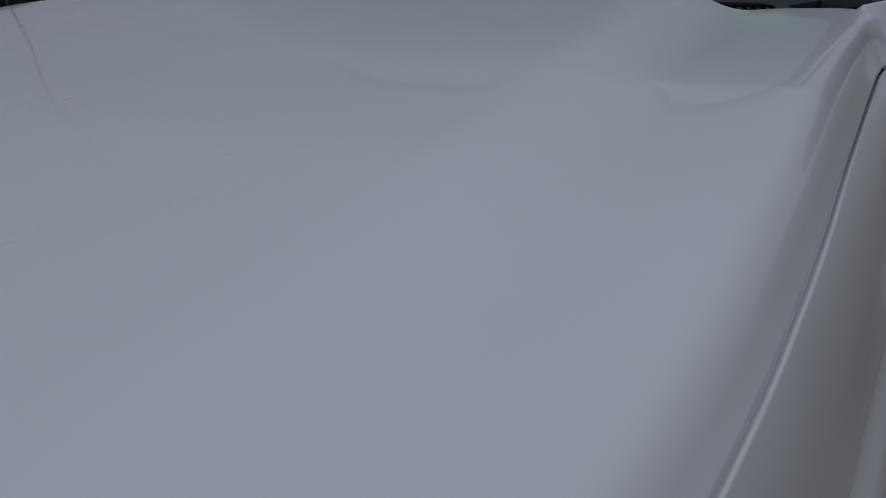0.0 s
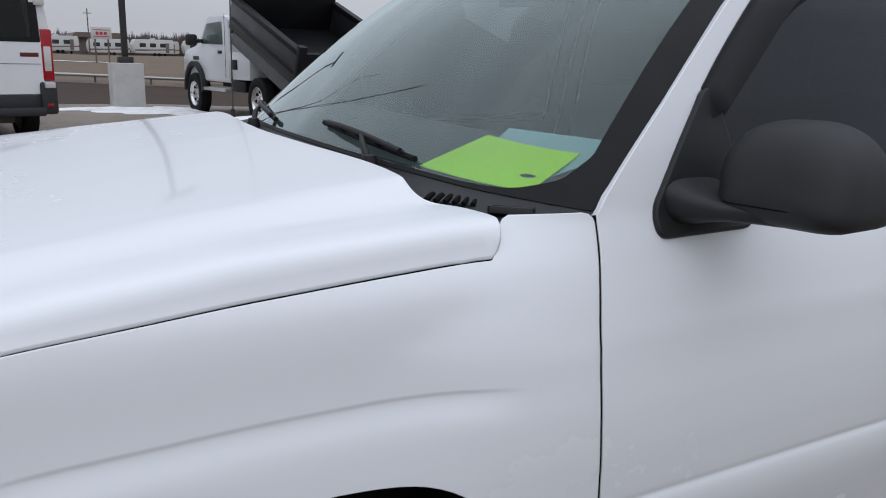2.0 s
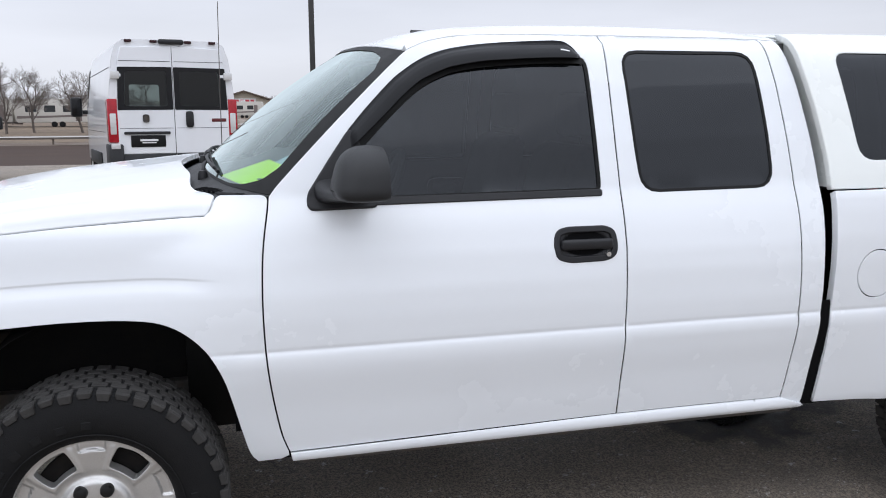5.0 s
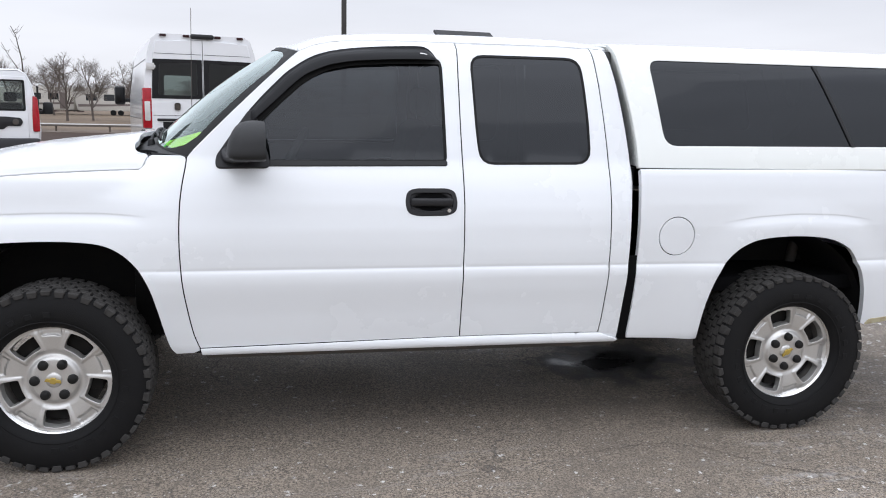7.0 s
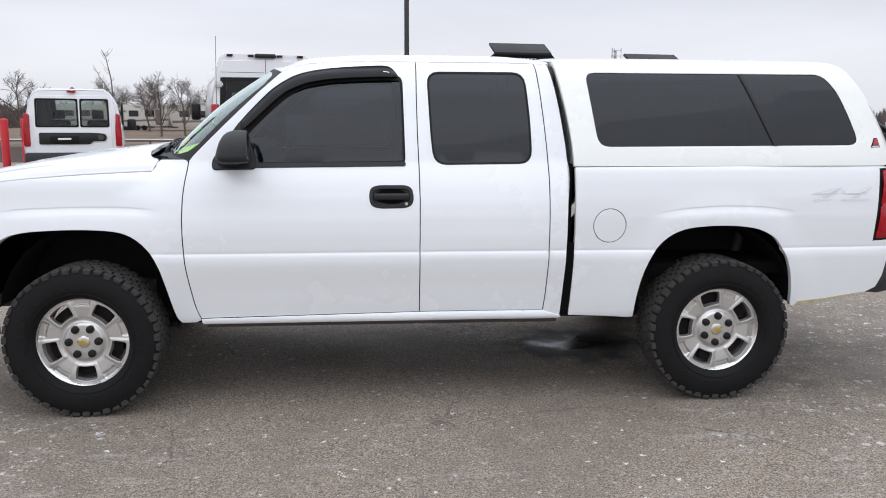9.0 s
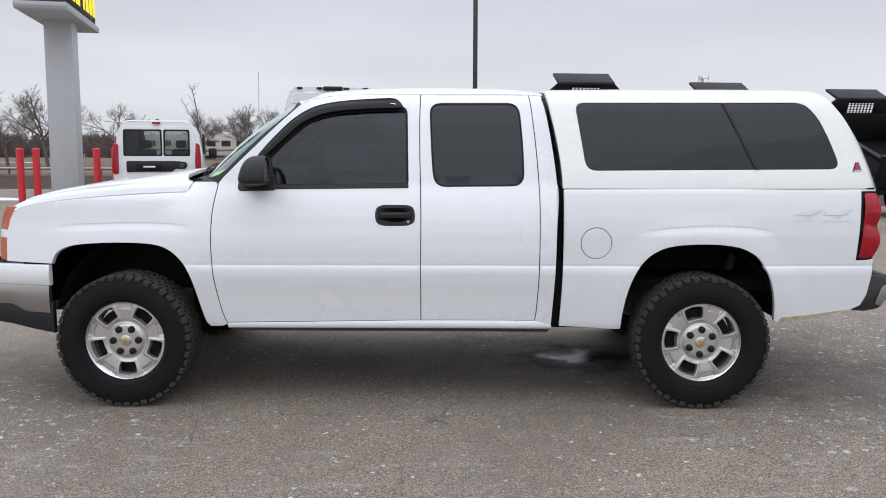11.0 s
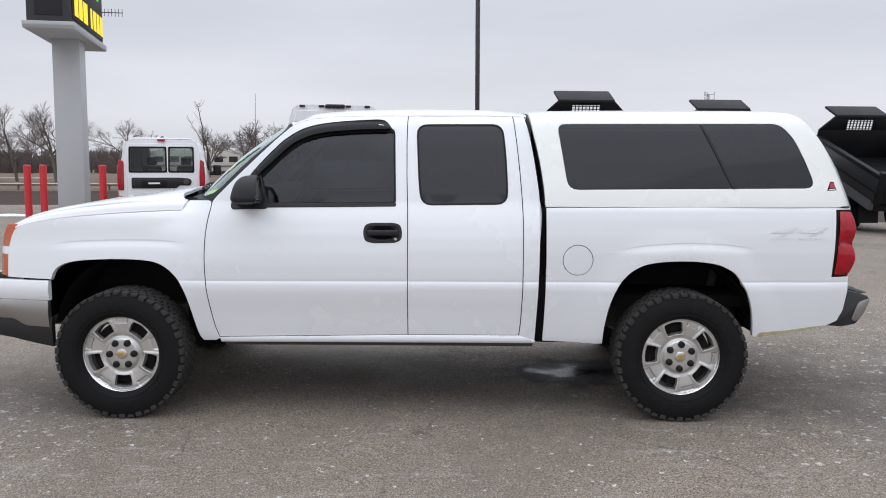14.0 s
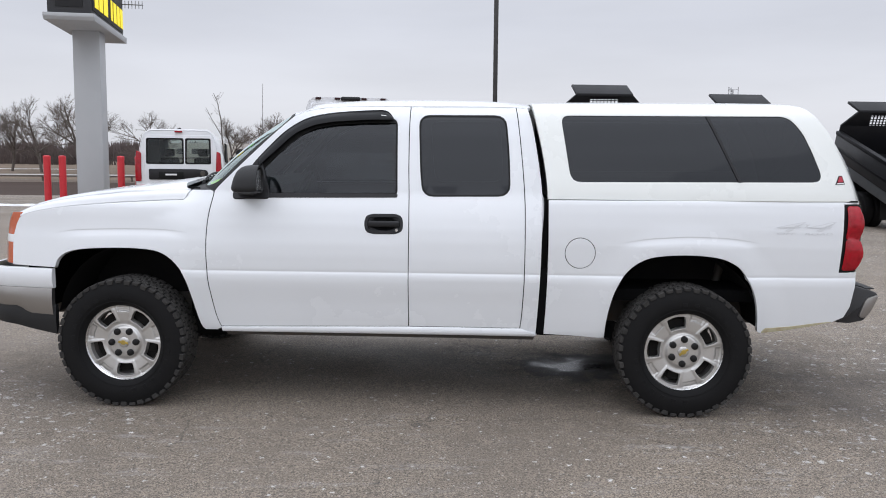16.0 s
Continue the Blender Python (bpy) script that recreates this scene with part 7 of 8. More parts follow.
    for sx in (-1, 1):
        part("side_lining", prism([(0.15, 0.5), (3.3, 0.5), (3.3, 1.05), (2.6, 1.70), (0.3, 1.70)], "x", sx * 0.70, sx * 0.72), M["dash"], van)
    part("roof_lining", box(-0.60, 0.60, 0.25, 3.2, 1.76, 1.78), M["dash"], van)
    part("load_floor", box(-0.75, 0.75, 0.15, 3.3, 0.48, 0.52), M["dash"], van)
    for sx in (-1, 1):
        x0, x1 = sorted((sx * (W - 0.14), sx * (W - 0.020)))
        part("tail_lamp", prism(rounded([(x0, 0.72), (x1, 0.72), (x1 - 0.0 * sx, 1.0), (x1 - sx * 0.02 if sx > 0 else x1, 1.34), (x0 + 0.02, 1.38), (x0, 1.05)], 0.03), "y", -0.03, 0.18, 0.015), M["red_lens"], van, "tall red tail lamp")
        part("side_mirror", box(min(sx * (W + 0.06), sx * (W + 0.26)), max(sx * (W + 0.06), sx * (W + 0.26)), 3.05, 3.17, 1.02, 1.28, 0.04), M["rough_plastic"], van)
        part("mirror_stalk", box(min(sx * (W - 0.08), sx * (W + 0.08)), max(sx * (W - 0.08), sx * (W + 0.08)), 3.08, 3.14, 1.02, 1.10, 0.02), M["rough_plastic"], van)
        part("side_window", prism([(2.2, 1.15), (3.3, 1.12), (3.05, 1.55), (2.3, 1.60)], "x", sx * (W - 0.05), sx * (W - 0.012)), M["seal"], van)
        for y in (0.75, 3.45):
            simple_wheel(0.33, 0.21, van, Matrix.Translation((sx * (W - 0.12), y, 0.33)) @ Matrix.Rotation(radians(90 if sx > 0 else -90), 4, "Z"))
    band = part("plate_band", prism(rounded([(-0.62, 0.76), (0.30, 0.76), (0.36, 0.82), (0.58, 0.82), (0.62, 0.90), (0.58, 0.97), (0.36, 0.99), (-0.62, 0.99)], 0.03), "y", -0.035, 0.0, 0.008), M["plastic"], van, "black band with plate holder and badge")
    plate = part("plate", box(-0.42, 0.10, -0.042, -0.034, 0.775, 0.925, 0.006), M["seal"], band)
    part("plate_bar", box(-0.28, -0.04, -0.047, -0.041, 0.85, 0.885, 0.002, 1), M["white_print"], plate)
    part("badge", lathe([(0, -0.012), (0.05, -0.010), (0.055, 0.0)], "y", 20), M["steel"], band, "plain round badge").matrix_local = Matrix.Translation((0.50, -0.036, 0.895))
    part("stop_lamp", box(-0.08, 0.08, 0.02, 0.10, 1.775, 1.815, 0.012), M["red_lens"], van)
    part("roof_aerial", lathe(curve([(0.0, 0.045), (0.03, 0.035), (0.045, 0.0)], 3), "z", 14), M["plastic"], van).matrix_local = Matrix.Translation((0.0, 0.35, H - 0.005))
    part("bumper", box(-W + 0.02, W - 0.02, -0.10, 0.1, 0.34, 0.60, 0.05), M["bumper_grey"], van)
    for x in (-0.4, 0.38):
        seat = part("seat", box(x - 0.22, x + 0.22, 2.0, 2.2, 0.6, 1.25, 0.06), M["dash"], van)
        part("headrest", box(x - 0.12, x + 0.12, 2.05, 2.15, 1.27, 1.46, 0.04), M["dash"], seat)
    return van


small_van(on_ground(-4.15, 12.62, 14.5))

# ---- dump trucks parked side by side, beds half raised (frame: x across, y towards the nose) ----
M["dump_black"] = material("glossy_black_dump_bed", (0.006, 0.006, 0.0075), 0.45, spec=0.22, coat=0.0, vary=0.5, scale=2, color2=(0.014, 0.014, 0.014))
M["dump_grey"] = material("grey_steel_ram", (0.10, 0.105, 0.11), 0.45, vary=0.4, scale=5)
M["silver_paint"] = material("silver_white_paint", (0.66, 0.67, 0.69), 0.3, coat=0.8, vary=0.25, scale=1.5, color2=(0.55, 0.55, 0.56))
M["tail_blue"] = material("blue_sticker", (0.06, 0.10, 0.42), 0.4, vary=0.3, scale=30)
M["dump_side"] = material("dark_grey_bed_steel", (0.020, 0.020, 0.022), 0.42, coat=0.15, vary=0.5, scale=2.5, color2=(0.010, 0.010, 0.011))


def dump_truck(m, cab_mat, label):
    tr = thing("dump_truck", m, label, "dump truck", "dump trucks parked in a row")
    for x in (-0.42, 0.42):
        part("frame_rail", box(x - 0.04, x + 0.04, -0.7, 3.9, 0.62, 0.84, 0.01), M["dump_black"], tr)
    part("bumper_bar", box(-1.0, 1.0, -0.80, -0.70, 0.55, 0.72, 0.02), M["dump_black"], tr)
    part("tow_hitch", box(-0.12, 0.12, -0.82, -0.70, 0.45, 0.66, 0.02), M["steel"], tr)
    # cab
    cab_o = [(2.250, 0.75), (4.950, 0.75), (5.050, 1.0), (5.000, 1.30), (4.850, 1.42), (4.150, 1.52), (3.950, 1.60), (3.520, 2.06), (3.340, 2.12), (2.550, 2.12), (2.300, 2.06), (2.220, 1.5)]
    cab = part("cab", prism(rounded(cab_o, 0.06), "x", -0.95, 0.95, 0.05), cab_mat, tr)
    for sx in (-1, 1):
        part("side_window", prism(rounded([(2.550, 1.52), (3.820, 1.55), (3.460, 1.96), (2.600, 1.99)], 0.04), "x", sx * 0.945, sx * 0.957), M["van_light"], cab)
        part("door_line", box(min(sx * 0.95, sx * 0.954), max(sx * 0.95, sx * 0.954), 2.44, 2.455, 0.85, 2.12), M["gap"], cab)
        part("door_handle", box(min(sx * 0.95, sx * 0.975), max(sx * 0.95, sx * 0.975), 2.62, 2.82, 1.34, 1.40, 0.01), M["plastic"], cab)
        part("cab_badge", box(min(sx * 0.95, sx * 0.958), max(sx * 0.95, sx * 0.958), 4.00, 4.35, 1.20, 1.28, 0.003), M["steel"], cab)
        mr = part("side_mirror", box(min(sx * 1.08, sx * 1.32), max(sx * 1.08, sx * 1.32), 3.65, 3.82, 1.50, 1.74, 0.05), M["rough_plastic"], tr)
        part("mirror_arm", box(min(sx * 0.92, sx * 1.12), max(sx * 0.92, sx * 1.12), 3.70, 3.78, 1.56, 1.64, 0.02), M["rough_plastic"], mr)
        part("running_board", box(min(sx * 0.78, sx * 1.02), max(sx * 0.78, sx * 1.02), 2.35, 3.75, 0.56, 0.63, 0.015), M["alloy"], tr)
        flare = [(4.20 + 0.60 * math.cos(radians(a)), 0.57 + 0.60 * math.sin(radians(a))) for a in range(-5, 186, 10)] + [(4.20 + 0.50 * math.cos(radians(a)), 0.57 + 0.50 * math.sin(radians(a))) for a in range(185, -6, -10)]
        part("wheel_flare", prism(flare, "x", sx * 0.90, sx * 1.04, 0.008), M["rough_plastic"], tr)
        part("mud_flap", box(min(sx * 0.55, sx * 1.05), max(sx * 0.55, sx * 1.05), -0.42, -0.40, 0.25, 0.75), M["seal"], tr)
        part("fuel_step", box(min(sx * 0.50, sx * 0.95), max(sx * 0.50, sx * 0.95), 1.45, 2.15, 0.58, 0.80, 0.03), M["dump_black"], tr)
        tool = part("toolbox", box(min(sx * 0.55, sx * 1.0), max(sx * 0.55, sx * 1.0), 1.10, 2.18, 0.82, 1.38, 0.03), cab_mat, tr)
        part("latch_plate", box(min(sx * 0.99, sx * 1.012), max(sx * 0.99, sx * 1.012), 1.70, 1.95, 1.02, 1.22, 0.01), M["dump_black"], tool)
        part("tail_lamp", box(min(sx * 0.62, sx * 0.80), max(sx * 0.62, sx * 0.80), -0.77, -0.74, 0.58, 0.68, 0.01), M["red_lens"], tr)
        simple_wheel(0.46, 0.27, tr, Matrix.Translation((sx * 0.90, 4.20, 0.46)) @ Matrix.Rotation(radians(90 if sx > 0 else -90), 4, "Z"), "alloy_bright", 0.58)
        for off in (0.96, 0.68):
            simple_wheel(0.45, 0.25, tr, Matrix.Translation((sx * off, 0.62, 0.45)) @ Matrix.Rotation(radians(90 if sx > 0 else -90), 4, "Z"), "alloy_bright", 0.58)
    part("windscreen", prism([(3.940, 1.60), (3.540, 2.04), (3.550, 2.05), (3.960, 1.61)], "x", -0.80, 0.80), M["van_glass"], cab)
    # the raised bed, turned about its rear hinge
    tilt = Matrix.Translation((0, -1.04, 0.77)) @ Matrix.Rotation(radians(20), 4, "X")

    def bed_part(name, bm, mat, parent, drop=0.0):
        bmesh.ops.translate(bm, vec=(0, 0, -drop), verts=bm.verts[:])
        bmesh.ops.transform(bm, matrix=tilt, verts=bm.verts[:])
        return part(name, bm, mat, parent)

    bed = bed_part("bed_floor", box(-1.08, 1.08, -0.1, 2.95, 0.0, 0.10, 0.01), M["dump_black"], tr)
    for sx in (-1, 1):
        a, b = sorted((sx * 1.06, sx * 1.14))
        side_b = bed_part("bed_side", box(a, b, -0.1, 2.98, 0.05, 0.62, 0.012), M["dump_side"], tr)
        bed_part("top_rail", box(min(sx * 1.03, sx * 1.17), max(sx * 1.03, sx * 1.17), -0.1, 2.98, 0.60, 0.70, 0.015), M["dump_black"], side_b)
        bed_part("sill_step", box(min(sx * 1.135, sx * 1.155), max(sx * 1.135, sx * 1.155), 0.0, 2.9, 0.24, 0.30, 0.008), M["dump_black"], side_b)
        bed_part("corner_post", box(min(sx * 1.02, sx * 1.17), max(sx * 1.02, sx * 1.17), -0.16, -0.02, 0.0, 0.78, 0.015), M["dump_black"], side_b)
        part("hoist_arm", tube([(sx * 0.3, 1.2, 0.75), (sx * 0.3, 1.75, 1.78)], 0.06, 10), M["dump_grey"], tr)
        bed_part("bed_rail", box(min(sx * 0.96, sx * 1.07), max(sx * 0.96, sx * 1.07), 0.15, 2.95, -0.26, 0.01, 0.015), M["dump_grey"], tr)
    gate = bed_part("tail_gate", box(-1.05, 1.05, -0.14, -0.06, 0.02, 0.66, 0.012), M["dump_black"], tr)
    for x in (-0.6, 0.0, 0.6):
        bed_part("gate_rib", box(x - 0.05, x + 0.05, -0.19, -0.13, 0.02, 0.66, 0.01), M["dump_black"], gate)
    bed_part("sticker", box(-0.62, -0.42, -0.146, -0.139, 0.36, 0.47, 0.002), M["tail_blue"], gate)
    # bulkhead with a mesh window and a cab guard above
    bm = prism([(-1.10, 0.05), (1.10, 0.05), (1.10, 0.95), (-1.10, 0.95)], "y", 2.92, 2.98, 0.006)
    for tri_ in ([(-1.10, 0.95), (-0.36, 0.95), (-0.36, 1.32), (-0.72, 1.32)], [(0.36, 0.95), (1.10, 0.95), (0.72, 1.32), (0.36, 1.32)], [(-0.36, 1.22), (0.36, 1.22), (0.36, 1.32), (-0.36, 1.32)]):
        join(bm, prism(tri_, "y", 2.92, 2.98, 0.004))
    bulk = bed_part("bulkhead", bm, M["dump_black"], tr, 0.095)
    bed_part("cab_guard", prism([(2.90, 1.30), (2.93, 1.36), (3.55, 1.42), (3.58, 1.36), (3.55, 1.35), (3.0, 1.30)], "x", -0.71, 0.71, 0.012), M["dump_black"], bulk, 0.095)
    for k in range(9):
        x = -0.36 + 0.09 * k
        bed_part("mesh_bar", box(x - 0.012, x + 0.012, 2.94, 2.96, 0.95, 1.22), M["dump_black"], bulk, 0.095)
    for k in range(4):
        z = 0.98 + 0.068 * k
        bed_part("mesh_bar", box(-0.36, 0.36, 2.94, 2.96, z - 0.009, z + 0.009), M["dump_black"], bulk, 0.095)
    return tr


for x, y, mt, lab in ((5.58, 14.30, "silver_paint", "white-cab dump truck with a raised black steel bed"), (9.25, 15.20, "dump_black", "black dump truck with a raised black steel bed"), (12.95, 15.50, "dump_black", "black dump truck with a raised black bed and chrome wheels")):
    dump_truck(on_ground(x, y, 6.5), M[mt], lab)

# ---- the distance: bare trees, campers, a dealer's building, poles, low woods ----
M["bark"] = material("grey_bark", (0.115, 0.096, 0.083), 0.95, vary=0.6, scale=3, color2=(0.05, 0.04, 0.035), bump=0.4, bump_scale=20)
M["twig"] = material("bare_twigs", (0.155, 0.128, 0.112), 0.95, vary=0.4, scale=0.6, color2=(0.11, 0.09, 0.08))
M["wood_far"] = material("far_bare_woods", (0.105, 0.080, 0.073), 1.0, vary=0.8, scale=0.25, color2=(0.070, 0.055, 0.052), fine=0.3, bump_scale=2.5)
M["hedge_far"] = material("far_hill_woods", (0.14, 0.115, 0.115), 1.0, vary=0.7, scale=0.08, color2=(0.10, 0.085, 0.085))
M["rv_white"] = material("camper_white", (0.56, 0.555, 0.54), 0.45, vary=0.35, scale=0.8, color2=(0.44, 0.42, 0.39))
M["rv_tan"] = material("camper_cream", (0.50, 0.475, 0.43), 0.5, vary=0.35, scale=0.8, color2=(0.38, 0.355, 0.32))
M["rv_stripe"] = material("camper_stripe", (0.16, 0.13, 0.12), 0.5, vary=0.3, scale=2)
M["rv_glass"] = material("camper_window", (0.02, 0.022, 0.025), 0.2, coat=0.2, vary=0.2, scale=3)
M["siding"] = material("tan_siding", (0.36, 0.32, 0.26), 0.8, vary=0.3, scale=1.2, color2=(0.31, 0.27, 0.22))
M["roofing"] = material("brown_roof", (0.15, 0.12, 0.10), 0.8, vary=0.4, scale=1.5)
M["timber_pole"] = material("weathered_timber", (0.14, 0.115, 0.095), 0.9, vary=0.5, scale=4)


def bare_tree(x, y, height, seed, spread=0.5, detail=4):
    rg = random.Random(seed)
    tree = thing("tree", Matrix.Translation((x, y, float(ground_z(x, y)) - 0.1)), "tall leafless winter tree with a spreading crown" if height > 4 else "thin leafless young tree beside the lot", "tree")
    limbs, twigs = [], []

    def grow(p, d, length, r, level):
        n = 3 if level < 2 else 2
        pts = [p]
        for _ in range(n):
            d = (d + Vector((rg.gauss(0, 0.13), rg.gauss(0, 0.13), rg.gauss(0.04, 0.08)))).normalized()
            pts.append(pts[-1] + d * length / n)
        (limbs if level < 2 else twigs).append((pts, r, 0.62 if level < detail else 0.3))
        if level >= detail:
            return
        kids = rg.randint(3, 4) if level else rg.randint(4, 6)
        for k in range(kids):
            f = rg.uniform(0.45 if level else 0.35, 1.0)
            i = min(int(f * n), n - 1)
            base = pts[i].lerp(pts[i + 1], f * n - i)
            side_ = Vector((rg.gauss(0, 1), rg.gauss(0, 1), rg.gauss(0.1, 0.4))).normalized()
            grow(base, (d * rg.uniform(0.5, 0.9) + side_ * spread * rg.uniform(0.8, 1.4)).normalized(), length * rg.uniform(0.52, 0.75), r * rg.uniform(0.42, 0.6), level + 1)
        grow(pts[-1], d, length * 0.6, r * 0.6, level + 1)

    grow(Vector((0, 0, 0)), Vector((0, 0, 1)), height * 0.42, height * (0.021 if height > 4 else 0.010), 0)

    def merged(parts_, sides):
        verts, faces = [], []
        for pts, r, taper in parts_:
            n, at0 = len(pts), len(verts)
            for i, p in enumerate(pts):
                d = (pts[min(i + 1, n - 1)] - pts[max(i - 1, 0)]).normalized()
                u = d.orthogonal().normalized()
                v = d.cross(u)
                rr = max(r * (1 + (taper - 1) * i / (n - 1)), 0.005 if height > 4 else 0.004)
                for k in range(sides):
                    a = 2 * math.pi * k / sides
                    verts.append(p + rr * (u * math.cos(a) + v * math.sin(a)))
            for i in range(n - 1):
                for k in range(sides):
                    j = (k + 1) % sides
                    faces.append((at0 + i * sides + k, at0 + i * sides + j, at0 + (i + 1) * sides + j, at0 + (i + 1) * sides + k))
        me_ = bpy.data.meshes.new("limbs")
        me_.from_pydata([tuple(v) for v in verts], [], faces)
        me_.update()
        me_.shade_smooth()
        return me_

    part("trunk", merged(limbs, 6), M["bark"], tree)
    part("crown", merged(twigs, 3), M["twig"], tree, "bare twigs")
    return tree


for x, y, h, sd_ in ((-44.0, 82, 8.4, 11), (-38.8, 80, 9.3, 12), (-32.8, 84, 7.2, 13), (-27.5, 95, 6.8, 14), (-19.0, 84, 7.0, 15), (-17.0, 86, 6.6, 16), (-12.3, 84, 6.4, 17), (-49.5, 86, 8.0, 18), (-24.0, 100, 6.5, 19), (-60, 92, 9.0, 20), (-8.5, 110, 6.0, 21)):
    bare_tree(x, y, h, sd_, 0.62, 5)


def sapling(x, y):
    """A young tree of two slender leaders with a few short twigs."""
    rg = random.Random(31)
    z0 = float(ground_z(x, y))
    t = thing("young_tree", Matrix.Translation((x, y, z0 - 0.05)), "thin leafless young tree with two slender leaders", "tree")
    top = 3.73 - z0
    lead = curve([(0.0, 0.0), (0.02, 0.8), (0.0, 1.6), (-0.02, top - 1.3), (-0.03, top - 0.85), (-0.11, top - 0.45), (-0.16, top - 0.22), (-0.27, top)], 5)
    fork = curve([(-0.02, top - 1.25), (-0.20, top - 0.95), (-0.33, top - 0.75), (-0.50, top - 0.42)], 5)
    part("trunk", tube([Vector((a, 0.05 * math.sin(b * 2), b)) for a, b in lead], 0.030, 7, 0.22), M["bark"], t)
    part("branch", tube([Vector((a, 0.1 * (b - top), b)) for a, b in fork], 0.014, 6, 0.35), M["bark"], t)
    for line, n in ((lead[len(lead) // 2:], 13), (fork, 6)):
        for k in range(n):
            a, b = line[rg.randrange(2, len(line) - 1)]
            s_, up, ln = rg.choice((-1, 1)), rg.uniform(0.6, 1.8), rg.uniform(0.05, 0.16)
            p = Vector((a, 0.05 * math.sin(b * 2) if n > 6 else 0.1 * (b - top), b))
            q = p + Vector((s_ * ln, rg.uniform(-0.2, 0.2), ln * up))
            part("twig", tube([p, p.lerp(q, 0.5) + Vector((0, 0, -0.03)), q], 0.006, 4, 0.5), M["twig"], t)


sapling(-5.43, 20.0)


def camper(m, length, body, label):
    c = thing("camper", m, label, "camper trailer", "campers in the dealer's lot")
    o = [(0, 0.55), (length, 0.55), (length + 0.05, 2.2), (length - 0.1, 3.15), (length - 0.4, 3.25), (0.5, 3.25), (0.05, 3.1), (-0.35, 2.2), (-0.25, 1.3)]
    part("body", prism(rounded(o, 0.15), "y", -1.2, 1.2, 0.05), M[body], c)
    for k in range(int(length // 2)):
        w = part("window", prism(rounded([(0.9 + 2.0 * k, 1.75), (2.1 + 2.0 * k, 1.75), (2.1 + 2.0 * k, 2.5), (0.9 + 2.0 * k, 2.5)], 0.1), "y", -1.215, -1.195), M["rv_glass"], c)
    part("stripe", prism([(0.0, 1.0), (length, 1.25), (length, 1.5), (length * 0.5, 1.35), (0.0, 1.3)], "y", -1.21, -1.195), M["rv_stripe"], c)
    part("door", prism(rounded([(length - 1.6, 0.7), (length - 0.9, 0.7), (length - 0.9, 2.6), (length - 1.6, 2.6)], 0.05), "y", -1.22, -1.19), M["rv_stripe"], c)
    part("roof_unit", box(length * 0.45, length * 0.45 + 0.9, -0.4, 0.4, 3.22, 3.5, 0.08), M["rv_white"], c)
    for x in (length * 0.5, length * 0.5 + 0.85):
        part("wheel", lathe([(0.0, -0.1), (0.33, -0.1), (0.35, 0.0), (0.33, 0.1), (0, 0.1)], "y", 20), M["tyre"], c).matrix_local = Matrix.Translation((x, -1.1, 0.35))
    part("tongue", box(-1.4, 0.0, -0.1, 0.1, 0.5, 0.62, 0.02), M["steel"], c)
    return c


rg = random.Random(77)
a_camper = camper(on_ground(11.0, 174, 8), 7.6, "rv_white", "white camper trailer with dark windows in the far lot")
b_camper = camper(on_ground(-30.5, 106, -4), 7.8, "rv_tan", "cream camper trailer with a dark stripe")
for x in (21, 28.5, 38, 46.5, 55, 64, 73, 82):
    copy_thing(a_camper, on_ground(x, 176 + rg.uniform(-4, 6), rg.uniform(-12, 12)))
for x, y in ((-22.0, 104), (-39.5, 108), (-17.0, 118), (-9.5, 140), (1.0, 168), (15, 190), (33, 192), (50, 193), (-50, 124)):
    copy_thing(b_camper, on_ground(x, y, rg.uniform(-12, 12)))

# dealer's building with a gable
bx, by = 5.2, 226.0
house = thing("dealer_building", on_ground(bx, by, 0), "long tan building with a low gable and a brown roof", "building")
part("wall", prism([(-9, -0.3), (12, -0.3), (12, 3.4), (1.5, 6.9), (-9, 3.4)], "y", 0, 26), M["siding"], house)
for s_ in (-1, 1):
    part("roof", prism([(1.5, 6.95), (1.5, 7.2), (1.5 + s_ * 11.6, 3.55), (1.5 + s_ * 11.4, 3.3)], "y", -1.0, 27), M["roofing"], house)
for x in (-6, -2, 2, 6):
    w = part("window", box(x, x + 2.4, -0.05, 0.03, 0.9, 2.6, 0.02), M["rv_glass"], house)
    part("frame", box(x - 0.1, x + 2.5, -0.03, 0.02, 2.6, 2.72), M["rv_white"], w)
panel = part("sign_panel", box(-1.6, 4.6, -0.10, 0.0, 3.7, 5.1, 0.02), M["rv_white"], house)
for a, b in ((-1.1, 0.2), (0.5, 1.5), (1.8, 2.9), (3.2, 4.1)):
    part("sign_bar", box(a, b, -0.13, -0.10, 4.1, 4.8, 0.02), M["red_print"], panel)
shed = thing("long_shed", on_ground(20, 185, 0), "long low brown storage building", "building")
part("wall", box(-1.0, 8.6, 0, 14, -0.2, 3.5), M["roofing"], shed)
part("roof", prism([(-1.6, 3.5), (9.2, 3.5), (8.2, 4.5), (-0.6, 4.5)], "y", -1, 15), M["roofing"], shed)


def utility_pole(x, y, h, label):
    p = thing("utility_pole", on_ground(x, y, 0), label, "utility pole")
    part("pole", lathe([(0.12, 0), (0.08, h), (0.0, h + 0.02)], "z", 12), M["timber_pole"], p)
    part("cross_arm", box(-0.65, 0.65, -0.05, 0.05, h - 0.8, h - 0.70, 0.01), M["timber_pole"], p)
    for k in (-0.6, -0.3, 0.3, 0.6):
        part("insulator", lathe([(0.05, 0), (0.06, 0.08), (0.03, 0.18), (0, 0.2)], "z", 8), M["clear_lens"], p).matrix_local = Matrix.Translation((k, 0, h - 0.75))
    return p


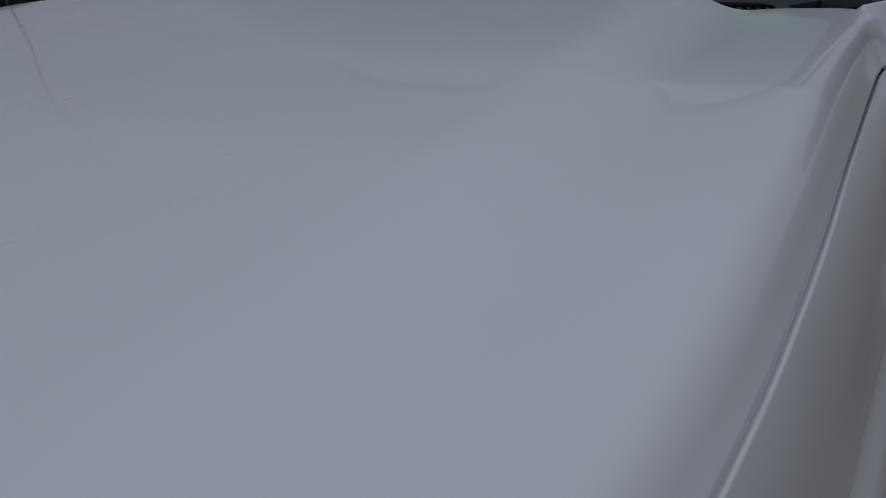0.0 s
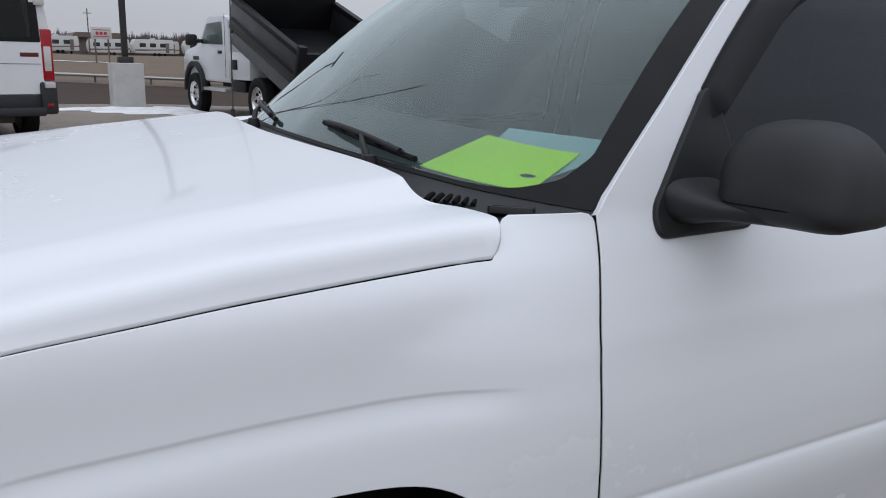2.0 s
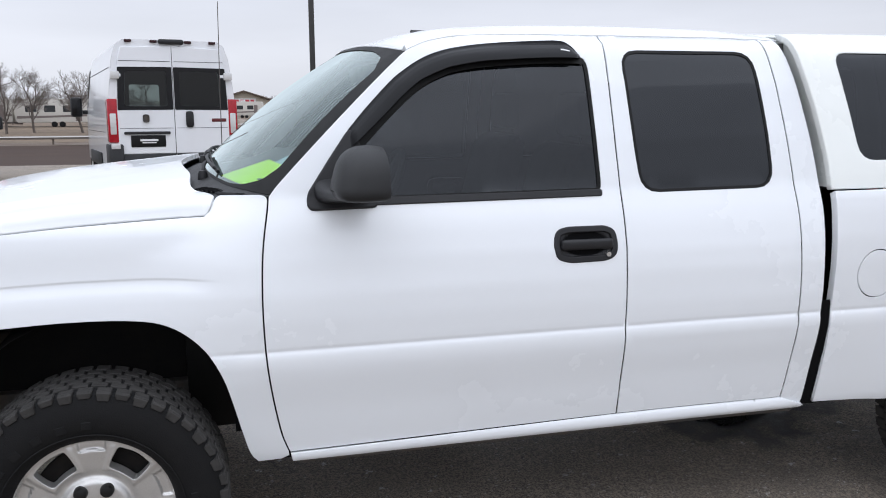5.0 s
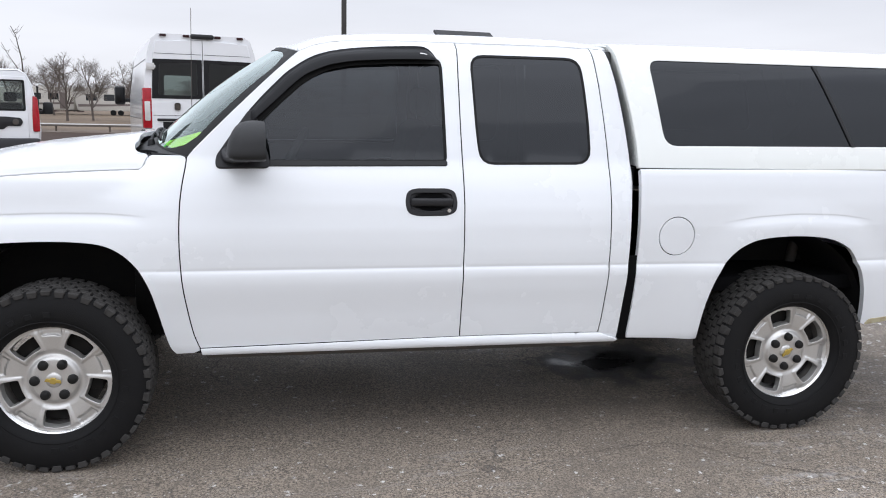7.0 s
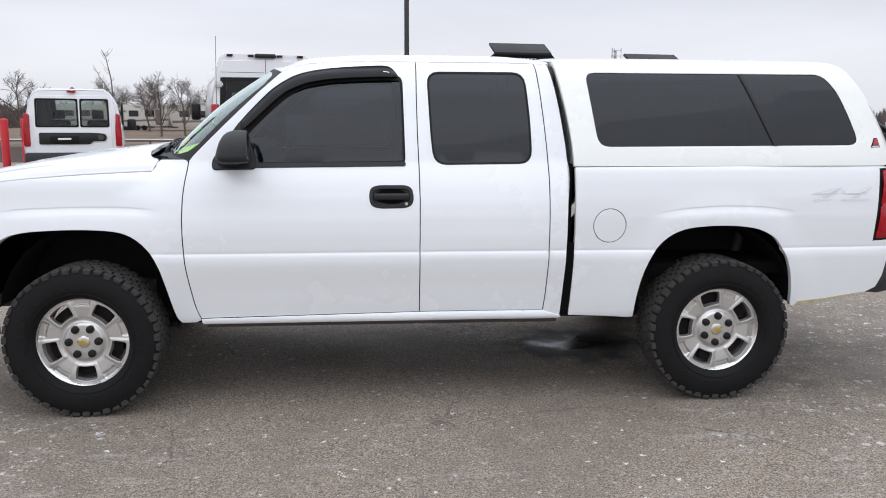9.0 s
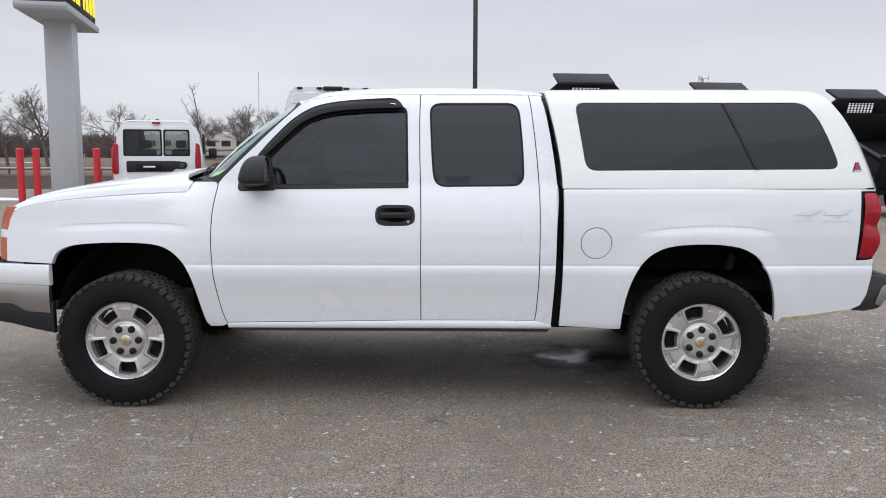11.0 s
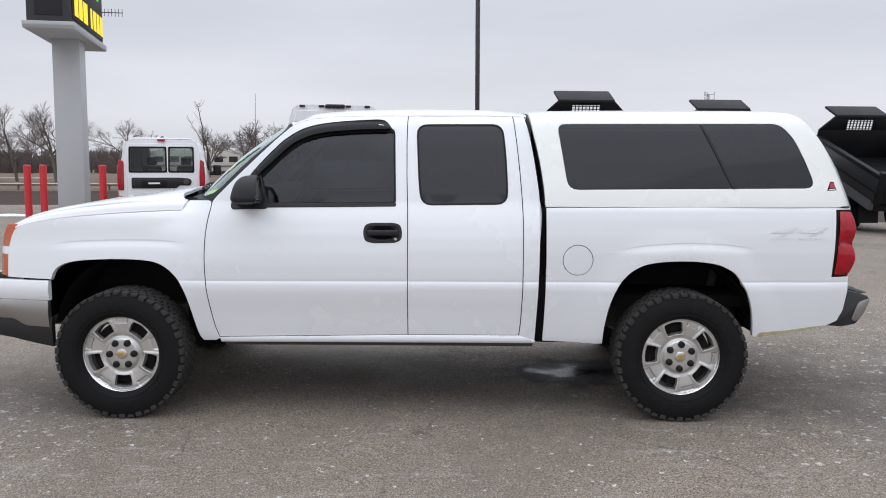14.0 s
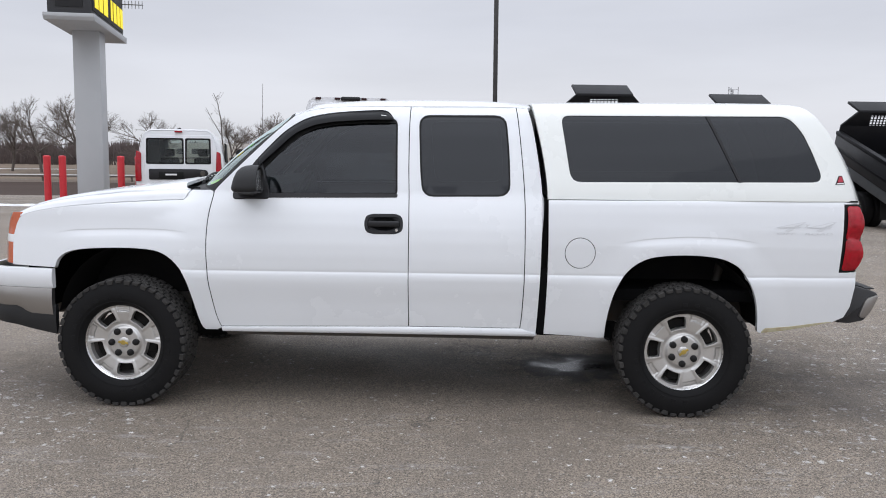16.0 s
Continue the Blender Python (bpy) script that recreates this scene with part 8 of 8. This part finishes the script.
utility_pole(17.9, 152, 7.6, "timber utility pole among the campers")
street_sign = thing("street_sign", on_ground(13.0, 100, 8), "white and red sign board on posts by the road", "sign")
part("board", box(-1.1, 1.1, -0.06, 0.06, 2.6, 3.9, 0.02), M["rv_white"], street_sign)
for a, b, z0, z1 in ((-0.85, 0.85, 3.55, 3.63), (-0.85, 0.85, 2.86, 2.94), (-0.60, -0.30, 3.08, 3.40), (-0.20, 0.14, 3.08, 3.40), (0.24, 0.58, 3.08, 3.40)):
    part("red_bar", box(a, b, -0.07, -0.058, z0, z1, 0.005), M["red_print"], street_sign)
for x in (-0.7, 0.7):
    part("post", box(x - 0.08, x + 0.08, -0.06, 0.06, -0.1, 2.6), M["timber_pole"], street_sign)
# the tower's light grey paints in the haze of distance
tower = thing("cell_tower", on_ground(50.1, 154.8, 0), "slim far cell tower with an antenna ring", "tower")
part("mast", lathe([(0.4, 0), (0.16, 14.6)], "z", 10), M["sign_grey"], tower)
for z in (13.6, 14.6):
    for k in range(3):
        a = 2 * math.pi * k / 3
        part("antenna_panel", box(-0.12, 0.12, 0.95, 1.06, z - 0.5, z + 0.4, 0.02), M["sign_grey"], tower).matrix_local = Matrix.Rotation(a, 4, "Z")
        part("arm", box(-0.05, 0.05, 0.0, 1.0, z - 0.15, z - 0.05), M["sign_grey"], tower).matrix_local = Matrix.Rotation(a, 4, "Z")

# guard rail along the road
rail = thing("guard_rail", Matrix.Identity(4), "pale steel guard rail along the far road", "guard rail")
pts_r = [(x, 66.9, float(ground_z(x, 66.9)) + 0.56) for x in range(-90, 91, 6)]
part("rail", tube(pts_r, 0.13, 6), M["chrome"], rail)
for x in range(-88, 90, 4):
    part("rail_post", box(x - 0.07, x + 0.07, 66.95, 67.05, float(ground_z(x, 67)) - 0.1, float(ground_z(x, 67)) + 0.52), M["timber_pole"], rail)


def woods(name, x0, x1, y, h, mat, label, seed, n):
    """A far edge of bare woods: crowded crowns of fine upright twigs, with uneven rounded tops, in one object."""
    rg_ = random.Random(seed)
    verts, faces = [], []
    for k in range(n):
        x, yy = rg_.uniform(x0, x1), y + rg_.uniform(-6, 14)
        z0 = float(ground_z(x, yy)) - 0.3
        hh = h * rg_.uniform(0.6, 1.05)
        w = hh * rg_.uniform(0.28, 0.45)
        for j in range(26):
            u = rg_.gauss(0, 0.5)
            top = z0 + hh * (1 - 0.42 * min(u * u, 1.6)) * rg_.uniform(0.80, 1.0)
            low = z0 + hh * (rg_.uniform(0.0, 0.35) if j > 5 else 0.0)
            foot = Vector((x + u * w * rg_.uniform(0.3, 0.7), yy + rg_.uniform(-1, 1) * w * 0.4, low))
            tip = Vector((x + u * w * rg_.uniform(0.9, 1.2), foot.y, max(top, low + 0.2)))
            t = Vector((hh * rg_.uniform(0.008, 0.018), 0, 0))
            i = len(verts)
            verts += [tuple(foot - t), tuple(foot + t), tuple(foot.lerp(tip, 0.65) + t * 1.2), tuple(tip), tuple(foot.lerp(tip, 0.65) - t * 1.2)]
            faces.append((i, i + 1, i + 2, i + 3, i + 4))
    me_ = bpy.data.meshes.new(name)
    me_.from_pydata(verts, [], faces)
    me_.update()
    return tagged(part(name, me_, mat), label, "woods", kind="stuff")


woods("far_woods", -150, -25, 118, 4.6, M["wood_far"], "brown leafless woods behind the field", 5, 420)
woods("far_woods", -25, 130, 245, 6.2, M["wood_far"], "brown leafless woods behind the campers", 6, 1000)
woods("far_woods", -400, 420, 420, 12, M["hedge_far"], "distant grey-brown wooded skyline", 7, 900)
